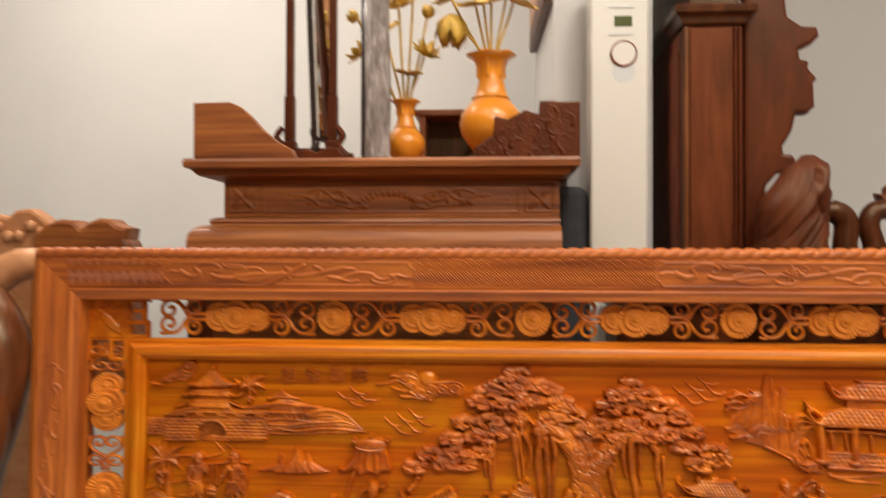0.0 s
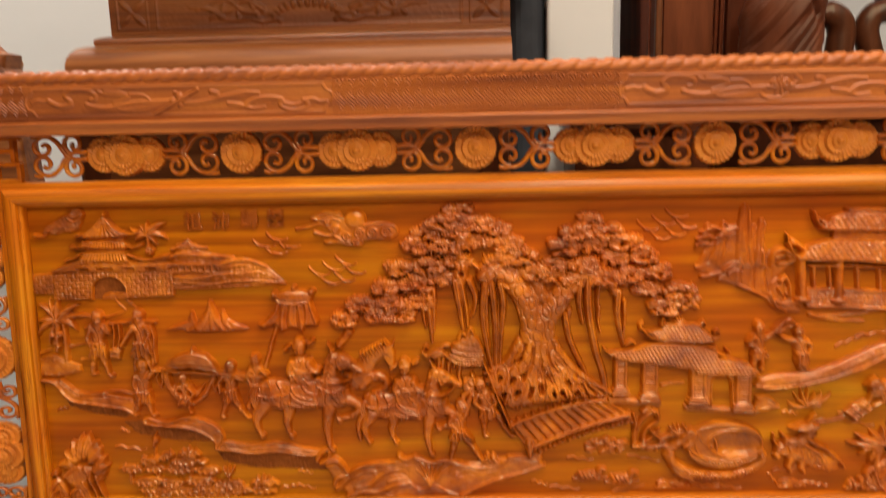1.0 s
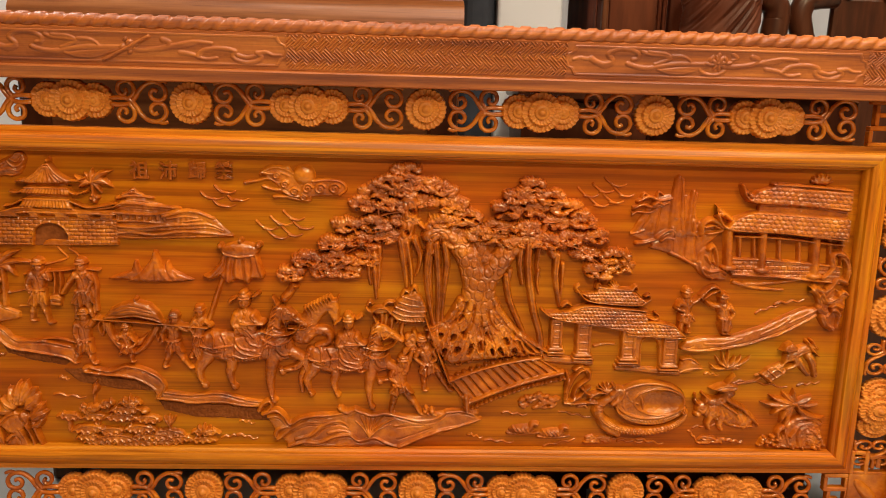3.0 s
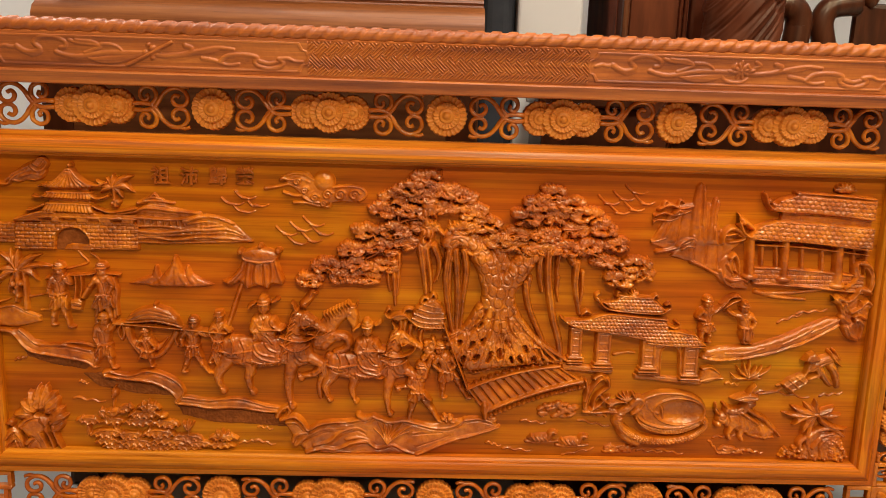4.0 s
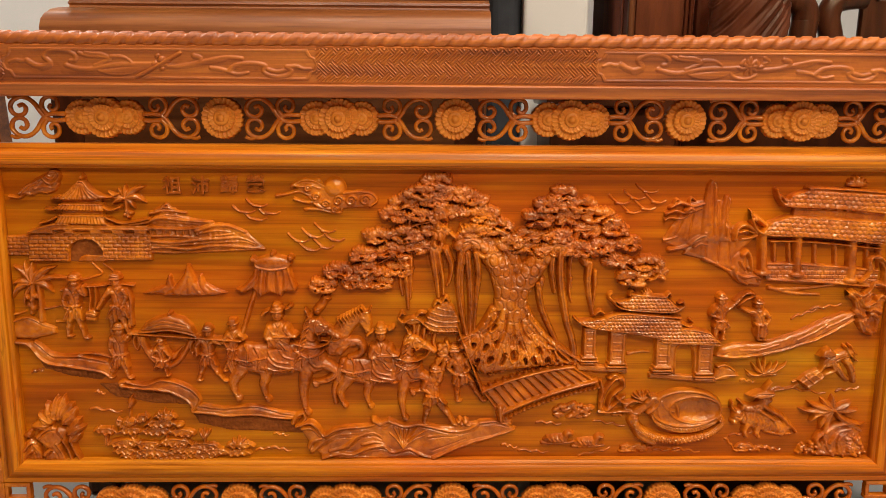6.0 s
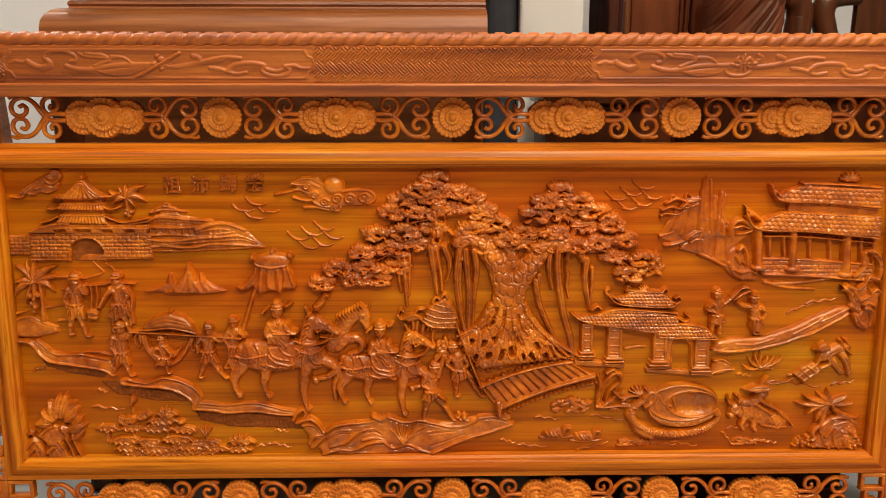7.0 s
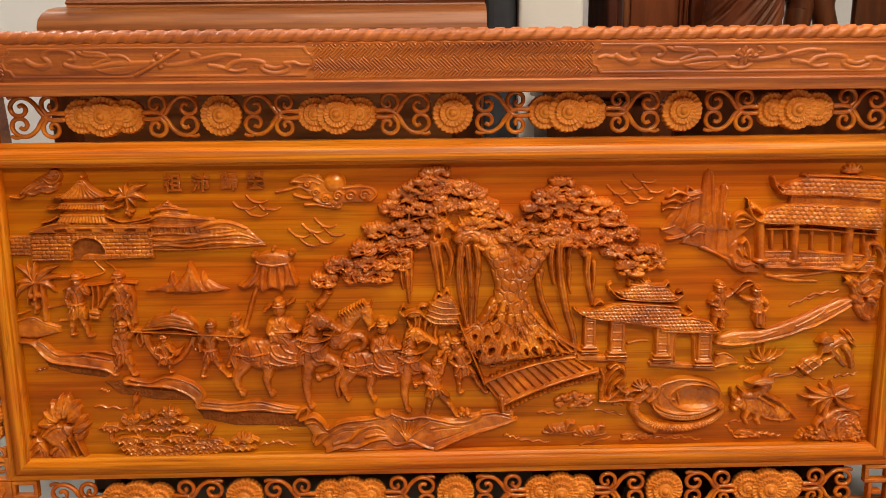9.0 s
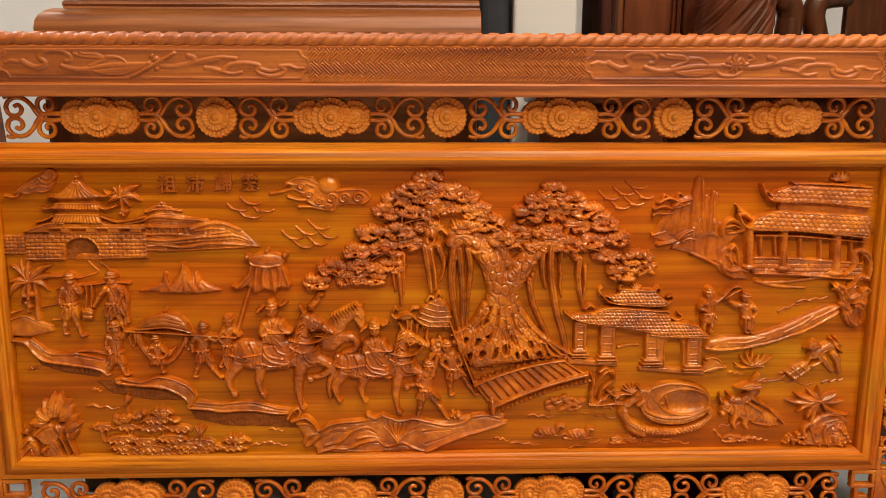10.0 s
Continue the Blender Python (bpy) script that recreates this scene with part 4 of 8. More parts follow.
for pts in ([(301, 378), (306, 359), (316, 343)], [(338, 398), (333, 373), (316, 346)], [(340, 397), (341, 368), (342, 343)], [(344, 386), (349, 364), (361, 345)], [(362, 378), (364, 359), (374, 345)], [(293, 357), (277, 348), (261, 345)]):
    c.emboss(pts, 3.0, 6.0, 2.0)
carved(c, "carved_mountain_range", "small carved mountain range", rough=0.5)

# ---- the great banyan tree ----
LEFT = [(815, 558), (784, 539), (848, 539), (756, 519), (812, 522), (884, 527), (733, 495), (788, 496), (846, 503), (906, 495), (705, 453), (758, 458), (810, 468), (888, 464), (933, 473), (953, 443), (675, 420), (728, 427), (629, 387), (685, 392), (780, 432), (596, 360), (655, 363), (739, 390), (700, 367), (903, 436)]
RIGHT = [(1057, 535), (1032, 515), (1093, 516), (1010, 491), (1061, 490), (1124, 495), (991, 456), (1045, 457), (1106, 468), (1157, 473), (1185, 441), (1131, 438), (1081, 431), (1220, 403), (1165, 407), (1235, 381), (1195, 376), (1025, 428), (981, 432)]


def scales(c, a, b, w0, w1, size, seed, h=2.6):
    """Oval bark scales, each ringed by a groove, in staggered rows along a limb from a to b."""
    rng = random.Random(seed)
    dx, dy = b[0] - a[0], b[1] - a[1]
    L = math.hypot(dx, dy)
    rows = max(1, int(L / (size * 1.12)))
    for i in range(rows):
        t = (i + 0.5) / rows
        w = w0 + (w1 - w0) * t
        n = max(1, int(2 * w / (size * 0.88)))
        for j in range(n):
            s = ((j + 0.25 + 0.5 * (i % 2)) / n * 2 - 1) * w + rng.uniform(-2, 2)
            if abs(s) > w:
                continue
            p = (a[0] + dx * t - dy / L * s + rng.uniform(-2, 2), a[1] + dy * t + dx / L * s + rng.uniform(-2, 2))
            rot = math.degrees(math.atan2(dy, dx)) + rng.uniform(-22, 22)
            ru, rv = size * rng.uniform(0.55, 0.74), size * rng.uniform(0.36, 0.5)
            ca, sa = math.cos(radians(rot)), math.sin(radians(rot))
            loop = [shift(p, ru * math.cos(k * math.pi / 6) * ca - rv * math.sin(k * math.pi / 6) * sa, ru * math.cos(k * math.pi / 6) * sa + rv * math.sin(k * math.pi / 6) * ca) for k in range(13)]
            c.emboss([p, shift(p, ca * ru * 0.5, sa * ru * 0.5)], rv * 0.95, rv * 0.8, h * 0.75)
            c.emboss(loop, 1.7, 1.7, -h)


c = patch((834, 171), (1147, 479), 23, 1.0)
# limbs
for pts, r0, r1, h in (([(943, 389), (922, 418), (896, 439), (863, 450)], 26, 17, 21), ([(988, 378), (1009, 407), (1042, 431), (1073, 442)], 24, 15, 20), ([(966, 398), (960, 420), (946, 441)], 16, 10, 15), ([(1069, 440), (1096, 435), (1122, 424)], 13, 9, 17), ([(1028, 420), (1034, 448), (1038, 467)], 10, 7, 15), ([(1073, 444), (1084, 462), (1081, 478)], 9, 6, 14), ([(900, 439), (889, 461), (863, 470)], 10, 7, 14)):
    c.stroke(pts, r0, r1, h, h * 0.85)
# trunk and root flare
c.poly([(905, 419), (918, 383), (928, 346), (925, 310), (908, 283), (879, 257), (857, 237), (884, 204), (909, 182), (963, 191), (1030, 200), (1091, 207), (1066, 223), (1032, 247), (1004, 280), (991, 313), (994, 344), (1011, 371), (1028, 398), (1012, 418), (984, 394), (966, 380), (949, 400), (929, 425)], 24, 24)
# hooked swelling over the hanging roots
c.stroke([(911, 432), (892, 441), (874, 439), (863, 425), (865, 408)], 13, 9, 24, 20)
c.stroke([(894, 425), (905, 419), (918, 421)], 8, 7, 22)
ROOTS = [[(926, 313), (902, 273), (864, 244)], [(930, 296), (908, 262), (886, 230), (871, 204)], [(939, 285), (920, 243), (902, 213), (898, 190)], [(948, 273), (935, 231), (922, 189)], [(957, 267), (953, 227), (945, 189)], [(966, 264), (971, 224), (970, 194)], [(975, 268), (992, 229), (999, 198)], [(984, 277), (1012, 236), (1026, 203)], [(991, 289), (1027, 245), (1053, 207)], [(995, 300), (1038, 249), (1080, 212)], [(917, 301), (893, 269), (857, 251)], [(988, 313), (1015, 273), (1059, 235), (1096, 209)]]
rng = random.Random(4)
# hollows between the roots
c.begin_cuts()
for p, r, lean in (((925, 278), 5, 6), ((931, 245), 5.5, 4), ((984, 240), 6, -5), ((1017, 233), 6, -7), ((1042, 224), 4.5, -5), ((966, 222), 6.5, 2), ((945, 215), 6, 4), ((1008, 210), 6, -6), ((1036, 205), 4, -3), ((1064, 219), 5, -6), ((909, 236), 5, 5), ((886, 241), 4.5, 5), ((920, 213), 5, 3), ((893, 208), 4.5, 3), ((990, 210), 4, -2), ((864, 225), 4, 4), ((969, 250), 4, 0), ((1053, 202), 3.5, -2)):
    t, q = rng.uniform(0.35, 1.25), rng.uniform(0.7, 1.3)
    c.stroke([shift(p, lean * 0.9 * t, 8 * t), shift(p, -lean * 0.7 * t + rng.uniform(-3, 3), -7 * t)], r * 1.2 * q, r * q * rng.uniform(0.5, 1), 18, cut=True)
for k, q in enumerate(ROOTS):
    q = [shift(p, rng.uniform(-2, 2), rng.uniform(-2, 2)) for p in q]
    c.stroke(q, 8.5, 4.4, 24, 15)
    c.emboss([shift(p, 2, 0) for p in q], 2.0, 1.5, -2.2)
for a, b in (((924, 262), (940, 245)), ((949, 243), (960, 229)), ((973, 243), (987, 224)), ((1000, 250), (1018, 242)), ((1027, 235), (1045, 235)), ((902, 227), (918, 229)), ((931, 227), (940, 217)), ((996, 219), (1012, 224))):
    c.stroke([a, ((a[0] + b[0]) / 2, (a[1] + b[1]) / 2 + 2), b], 4, 3.4, 21)
# scaly bark: oval cells parted by grooves
near, second = np.full(c.H.shape, 1e9), np.full(c.H.shape, 1e9)
step = 22.0
for i in range(int(c.nv * c.cell / step) + 2):
    for j in range(int(c.nu * c.cell / (step * 0.86)) + 2):
        u, v = c.u0 + (j + 0.5 * (i % 2)) * step * 0.86 + rng.uniform(-5, 5), c.v0 + i * step + rng.uniform(-5, 5)
        w = c._win(u - 34, v - 34, u + 34, v + 34)
        if w is None:
            continue
        dd = np.hypot((c.U[w] - u) * 1.18, (c.V[w] - v) * 0.84) * rng.uniform(0.86, 1.25)
        second[w] = np.minimum(second[w], np.maximum(near[w], dd))
        near[w] = np.minimum(near[w], dd)
rim = np.minimum(second - near, 10.2 - near)
cells = 0.7 * np.clip(rim / 3.0, 0, 1) - 2.6 * np.exp(-(rim / 1.25) ** 2)
fade = np.clip((c.V - 229) / 30, 0, 1) * np.clip((c.H - 9) / 6, 0, 1)
c.H = np.where(c.H > 9, c.H + cells * fade, c.H)
# furrows between the main roots, and knobs over them
for q in ([(950, 305), (949, 280), (940, 259), (931, 248)], [(977, 296), (982, 273), (996, 254)], [(964, 282), (965, 259), (962, 243)], [(937, 310), (926, 285), (906, 266)]):
    c.emboss(q, 3.4, 4.6, -6.0)
for k in range(64):
    x = rng.uniform(879, 1065)
    p = (x, rng.uniform(194, 245))
    a = rng.uniform(0.6, 2.5)
    c.emboss([p, shift(p, 5 * math.cos(a), 7 * math.sin(a)), shift(p, 7 * math.cos(a) + rng.uniform(-3, 3), 14 * math.sin(a))], 3.0, 1.8, rng.uniform(1.6, 3.4))
c.begin_cuts()
c.stroke([(1012, 420), (1018, 425)], 6, 5, 11, cut=True)
# small leaves and stones along the foot
for k in range(26):
    t = k / 25
    p = (920 + (1087 - 920) * t, 180 + (204 - 180) * t + 8 * math.sin(t * 3.1))
    c.blob(shift(p, rng.uniform(-2, 2), rng.uniform(-2, 3)), rng.uniform(4, 6.5), rng.uniform(3, 4.5), rng.uniform(9, 15), rng.uniform(-40, 40))
tree = carved(c, "carved_tree", "great carved banyan with scaly trunk, leaf clumps and hanging roots", rough=0.4, size=4)


def leaf_clump(p, rng):
    """One clump of curled leaves: rounded lobes above, a ragged shaded edge below."""
    c = patch(shift(p, -42, -28), shift(p, 42, 30), rng.randrange(999), 1.0)
    base, w = rng.uniform(8, 17), rng.uniform(24, 31)
    lobes = rng.choice((6, 7, 8))
    for k in range(lobes):
        x = (k + 0.5) / lobes * 2 - 1
        q = shift(p, w * 0.9 * x + rng.uniform(-3, 3), 9 * (1 - x * x) + rng.uniform(-5, 5))
        r = rng.uniform(6.5, 11)
        low = base - rng.uniform(0, 4)
        c.blob(q, r * 1.15, r * 0.85, rng.uniform(4.5, 6.5), rng.uniform(-30, 30), low)
        # curled leaf tips along its crown, parted by flutes
        for s in (-1, -0.3, 0.4, 1):
            a = math.pi * 0.5 - s * 1.0 + rng.uniform(-0.2, 0.2)
            tip = shift(q, r * 1.0 * math.cos(a), r * 0.8 * math.sin(a))
            c.stroke([shift(q, 0, -r * 0.3), ((q[0] + tip[0]) / 2 + rng.uniform(-1, 1), (q[1] + tip[1]) / 2), tip], r * 0.26, r * 0.42, low + 6.4, low + 5.2)
    for k in range(lobes - 1):
        x = (k + 1) / lobes * 2 - 1
        r = rng.uniform(6, 9)
        c.blob(shift(p, w * 0.85 * x + rng.uniform(-3, 3), -6 + rng.uniform(-4, 4)), r * 1.3, r * 0.62, 6.5, rng.uniform(-25, 25), base + rng.uniform(-1, 3))
    for k in range(3):
        q = shift(p, rng.uniform(-w, w) * 0.9, 8)
        c.stroke([q, shift(q, rng.uniform(-5, 5), rng.uniform(5, 10))], 3.2, 1.6, base + 2, base * 0.8)
    for k in range(7):
        q = shift(p, rng.uniform(-w, w) * 0.9, rng.uniform(-9, 4))
        a = rng.uniform(0, 6.28)
        c.emboss([shift(q, x, y) for x, y in curl(0, 0, rng.uniform(4, 6.5), 0.55, a, rng.choice((-1, 1)))], 1.5, 0.9, -2.6)
    c.begin_cuts()
    for k in range(rng.choice((1, 1, 2))):
        q = shift(p, rng.uniform(-w, w) * 0.7, rng.uniform(-10, -2))
        c.stroke([q, shift(q, rng.uniform(-5, 5), rng.uniform(-2, 2))], rng.uniform(2.2, 3.8), 2.0, 12, cut=True)
    carved(c, "leaf_clump", "", rough=0.7, size=3.6, parent=tree)


rng = random.Random(5)
for p in LEFT + RIGHT:
    leaf_clump(shift(p, 0, rng.uniform(-2, 2)), rng)

# twigs that show in the gaps between the clumps
for k, pts in enumerate(([(850, 454), (828, 476), (811, 494), (785, 507)], [(817, 432), (785, 437), (756, 433), (730, 439)], [(802, 485), (774, 479), (754, 464)], [(758, 419), (730, 419), (701, 402)], [(697, 382), (675, 388), (655, 375)], [(1069, 442), (1052, 467), (1061, 493), (1069, 517)], [(1079, 471), (1101, 471), (1123, 477)], [(1118, 426), (1145, 422), (1169, 406), (1192, 392)], [(1135, 442), (1149, 426), (1145, 413)], [(1025, 467), (1003, 458), (981, 454)], [(857, 503), (883, 507), (904, 491)], [(768, 501), (763, 479), (780, 455)])):
    us, vs = [p[0] for p in pts], [p[1] for p in pts]
    c = patch((min(us) - 10, min(vs) - 10), (max(us) + 10, max(vs) + 10), k)
    c.stroke(pts, 4.6, 2.6, 17, 13)
    m = pts[len(pts) // 2]
    c.stroke([m, shift(m, 9, -9), shift(m, 12, -18)], 2.6, 1.8, 14, 11)
    carved(c, "twig", "", rough=0.5, size=4, parent=tree)


def hanging(strands):
    for k, (p, q, r) in enumerate(strands):
        c = patch((min(p[0], q[0]) - 12, min(p[1], q[1]) - 8), (max(p[0], q[0]) + 12, max(p[1], q[1]) + 8), k)
        m = ((p[0] + q[0]) / 2 + (3 if k % 2 else -3), (p[1] + q[1]) / 2)
        c.stroke([p, m, q], r * 1.5, r * 0.55, 15, 8)
        c.emboss([shift(p, 1, 0), shift(m, 1, 0), shift(q, 0, 6)], 1.4, 1.0, -2.4)
        carved(c, "aerial_root", "", rough=0.5, parent=tree)


hanging([((1074, 375), (1078, 327), 3.4), ((1121, 388), (1118, 309), 3.6), ((1018, 373), (1017, 309), 5), ((845, 408), (835, 359), 3.4), ((863, 399), (870, 297), 4.4)])


def knotted(knot, holes, roots, seed):
    """A swollen limb with oval bark scales and hollows, and roots that drip from it."""
    pts, r0, r1, h = knot
    us, vs = [p[0] for p in pts] + [p[0] for r in roots for p in r[0]], [p[1] for p in pts] + [p[1] for r in roots for p in r[0]]
    c = patch((min(us) - 24, min(vs) - 10), (max(us) + 24, max(vs) + 24), seed)
    for q, a, b in roots:
        c.stroke(q, a, b, h * 0.92, h * 0.5)
        c.emboss([shift(p, -1.5, 0) for p in q], 1.5, 1.0, -2.6)
        c.emboss([shift(p, 2.5, 0) for p in q], 1.5, 1.0, 1.8)
    c.stroke(pts, r0, r1, h, h * 0.9)
    for a, b in zip(pts, pts[1:]):
        scales(c, a, b, r0 * 0.8, r1 * 0.8, 14, seed, 2.2)
    c.begin_cuts()
    for p, r in holes:
        c.stroke([p, shift(p, 2, -2)], r, r * 0.8, h * 0.62, cut=True)
    carved(c, "knotted_limb", "", rough=0.6, size=5, parent=tree)


knotted(([(820, 507), (820, 468), (813, 432)], 18, 15, 25), [((826, 485), 8), ((817, 446), 5)], [([(806, 432), (813, 388), (819, 338)], 9, 4), ([(817, 426), (826, 376), (828, 343)], 7, 3), ([(833, 432), (844, 399), (839, 365)], 8, 3)], 24)
knotted(([(857, 439), (876, 450), (896, 443)], 13, 14, 24), [], [([(863, 432), (857, 365), (866, 297), (875, 248)], 8, 4), ([(874, 425), (881, 342), (879, 250)], 8, 4), ([(890, 425), (896, 387), (890, 319), (888, 262)], 8, 3.4)], 25)
knotted(([(1015, 425), (1034, 436), (1058, 442)], 13, 11, 23), [((1012, 424), 6)], [([(1039, 431), (1037, 386), (1044, 348)], 7, 4), ([(1054, 431), (1055, 375), (1069, 295), (1083, 249), (1089, 207)], 9, 6), ([(1011, 364), (1021, 313), (1050, 249)], 7, 5)], 26)
knotted(([(1083, 431), (1094, 422), (1103, 406)], 11, 9, 20), [], [([(1074, 431), (1071, 386), (1076, 358)], 6, 3), ([(1110, 406), (1109, 363), (1120, 304)], 8, 4)], 27)
knotted(([(745, 415), (761, 417)], 9, 9, 18), [], [([(745, 415), (745, 366), (749, 341)], 5, 3), ([(754, 413), (756, 366), (760, 313)], 6, 3), ([(765, 415), (765, 377), (763, 334)], 6, 3)], 29)

# ---- pavilion with a walled gate, under the tree ----
c = patch((1081, 160), (1372, 362), 24, 1.0)
tile = shingles(7.4, 6.6, 3.8)
# walls and the arched gate
c.poly([(1272, 252), (1329, 247), (1331, 172), (1278, 182)], 8, 2)
c.sink([(1290, 174), (1289, 231), (1297, 241), (1307, 245), (1316, 240), (1322, 228), (1328, 172)], 0.0)
c.stroke([(1288, 182), (1287, 229), (1297, 243), (1306, 247), (1318, 240), (1325, 226), (1328, 179)], 2.2, 2.2, 12)
# columns, each with a sunk panel and a moulded base
for (u0, v1), (u1, v0) in ([(1103, 279), (1129, 217)], [(1155, 274), (1187, 205)], [(1246, 259), (1277, 197)], [(1330, 247), (1362, 184)]):
    c.poly([(u0, v0), (u1, v0), (u1, v1), (u0, v1)], 15, 3)
    c.sink([(u0 + 6, v0 + 6), (u1 - 6, v0 + 6), (u1 - 6, v1 - 8), (u0 + 6, v1 - 8)], 11.5)
    for q in range(4):
        v = v0 + 10 + (v1 - v0 - 22) * q / 3
        c.emboss([(u0 + 8, v), (u1 - 8, v)], 1.6, 1.6, 1.8)
    for j, (out, lo, hi, h) in enumerate(((3, -4, 3, 17), (6, -10, -4, 18), (4, -15, -10, 16))):
        c.poly([(u0 - out, v0 + lo), (u1 + out, v0 + lo), (u1 + out, v0 + hi), (u0 - out, v0 + hi)], h, 2)
c.poly([(1091, 202), (1094, 188), (1194, 182), (1196, 194)], 9, 3)
c.poly([(1235, 184), (1238, 173), (1373, 162), (1374, 174)], 9, 3)
# lower roof, upper roof, and the small roof over the gate
c.poly([(1089, 293), (1107, 280), (1141, 274), (1186, 269), (1243, 259), (1275, 252), (1299, 268), (1293, 294), (1241, 302), (1173, 307), (1142, 299), (1118, 295)], 17, 3, h_low=19, wave=tile)
c.poly([(1254, 252), (1262, 273), (1309, 275), (1351, 266), (1372, 247), (1322, 245)], 18, 3, h_low=20, wave=tile)
c.poly([(1159, 331), (1180, 317), (1207, 313), (1274, 310), (1289, 317), (1268, 335), (1257, 341), (1194, 344), (1188, 336)], 16, 3, h_low=18, wave=tile)
c.poly([(1195, 313), (1196, 305), (1270, 301), (1269, 311)], 8, 2)
for pts, r, h in (([(1194, 345), (1223, 342), (1261, 340)], 3.2, 20), ([(1152, 338), (1166, 322), (1184, 315), (1229, 311), (1276, 310), (1291, 317)], 2.8, 20), ([(1084, 297), (1098, 286), (1118, 279), (1145, 274), (1186, 269), (1243, 259), (1275, 251)], 2.8, 21), ([(1145, 297), (1173, 306), (1229, 303), (1292, 298)], 3.2, 21), ([(1173, 304), (1145, 292), (1120, 281)], 2.8, 20), ([(1257, 250), (1300, 247), (1375, 244)], 2.8, 22), ([(1264, 274), (1309, 275), (1351, 267)], 3, 21), ([(1351, 267), (1363, 254), (1377, 244)], 3, 21)):
    c.stroke(pts, r, r * 0.9, h)
for pts in ([(1287, 316), (1298, 321), (1295, 330), (1288, 326)], [(1293, 287), (1309, 280), (1318, 287), (1311, 294)], [(1124, 304), (1133, 311), (1142, 306)], [(1190, 343), (1192, 352), (1198, 349)], [(1259, 340), (1268, 347), (1272, 340)], [(1152, 334), (1150, 343), (1156, 347)]):
    c.stroke(pts, 3.6, 2.6, 18, 15)
for a in (30, 60, 90, 120, 150):
    p = (1224, 343)
    c.stroke([p, shift(p, 11 * math.cos(radians(a)), 11 * math.sin(radians(a)))], 3, 1.8, 18, 13)
c.stroke([(1195, 222), (1215, 227), (1235, 227)], 4, 3, 6)
c.stroke([(1080, 212), (1094, 202), (1110, 195)], 5, 4, 8)
carved(c, "carved_pavilion", "carved tiled pavilion with pillars and a small arched gate", rough=0.25)

# ---- arched plank bridge ----
c = patch((898, 76), (1147, 209), 25)
lowA, lowB, hiA, hiB = (940, 98), (1133, 167), (905, 145), (1087, 197)
def along(a, b, t, rise):
    return (a[0] + (b[0] - a[0]) * t, a[1] + (b[1] - a[1]) * t + rise * 4 * t * (1 - t))
c.poly([along(lowA, lowB, k / 8, 7) for k in range(9)] + [along(hiA, hiB, 1 - k / 8, 9) for k in range(9)], 9, 3)
c.begin_cuts()
for k in range(12):
    t = (k + 0.4) / 12
    c.stroke([along(lowA, lowB, t, 7), along(hiA, hiB, t, 9)], 2.1, 1.7, 6.5, cut=True)
c.stroke([along(lowA, lowB, k / 8, 7) for k in range(9)], 5, 5, 18)
c.stroke([along(hiA, hiB, k / 8, 9) for k in range(9)], 4.2, 4.2, 17)
c.stroke([shift(lowA, 2, 14), shift(lowA, 4, -12)], 8, 6, 20)
for k in range(22):
    t = k / 21
    p = shift(along(lowA, lowB, t, 8), 6, -15)
    c.blob(p, 5.4, 4.6, 9 + (k % 3))
for k in range(9):
    p = shift(lowA, 12 + 5 * (k % 3), -16 - 5 * (k // 3))
    c.blob(p, 6, 5, 8)
for k in range(14):
    t = k / 13
    c.blob(shift(along(hiA, hiB, t, 9), 4, 7), 5, 4, 9 + k % 2)
carved(c, "carved_bridge", "carved arched plank bridge with rails and a pebbled bank", rough=0.25)

# ---- round well with a scaly coil, and rocks round it ----
c = patch((1138, 19), (1397, 183), 26, 1.0)
w = (1301, 95)


def ring(c, p, ru, rv, r, h, n=44, a0=0.0, a1=2 * math.pi):
    c.stroke([shift(p, ru * math.cos(a0 + (a1 - a0) * k / n), rv * math.sin(a0 + (a1 - a0) * k / n)) for k in range(n + 1)], r, r, h, smooth=False)


c.blob((1314, 103), 72, 45, 3, 0, 10)
# scaly side of the well
for k in range(34):
    a = math.pi * (1.04 + 0.92 * k / 33)
    for row in range(3):
        p = shift((1314, 103), (70 - row) * math.cos(a + 0.045 * (row % 2)), 36 * math.sin(a + 0.045 * (row % 2)) - 1 - 5.5 * row)
        c.emboss([p, shift(p, 1, -1)], 3.6, 3.0, 3.0)
ring(c, (1314, 110), 69, 37, 5, 17)
# smooth bowl, deepest in the middle
bowl = (1332, 108)
deep = ((c.U - bowl[0]) / 50) ** 2 + ((c.V - bowl[1]) / 27) ** 2
c.H = np.where(deep < 1, 2.5 + 10.5 * deep ** 1.6, c.H)
ring(c, bowl, 51, 28, 3.4, 16)
# coil lying round the foot
coil = smooth_line([(a, b, 0) for a, b in [(1211, 94), (1214, 76), (1231, 60), (1262, 47), (1306, 43), (1354, 51), (1379, 67), (1388, 84), (1381, 95)]], 6)
c.stroke([(p.x, p.y) for p in coil], 11, 8, 19, 15, smooth=False)
for k in range(1, len(coil) - 1):
    t = (coil[k + 1] - coil[k - 1]).normalized()
    for row in (-6, -2, 2, 6):
        for half in (0.2,):
            p = coil[k].lerp(coil[k + 1], half + (0.25 if row in (-6, 2) else 0))
            c.emboss([(p.x - t.y * row, p.y + t.x * row), (p.x - t.y * row + 1, p.y + t.x * row)], 2.4, 2.0, 3.2)
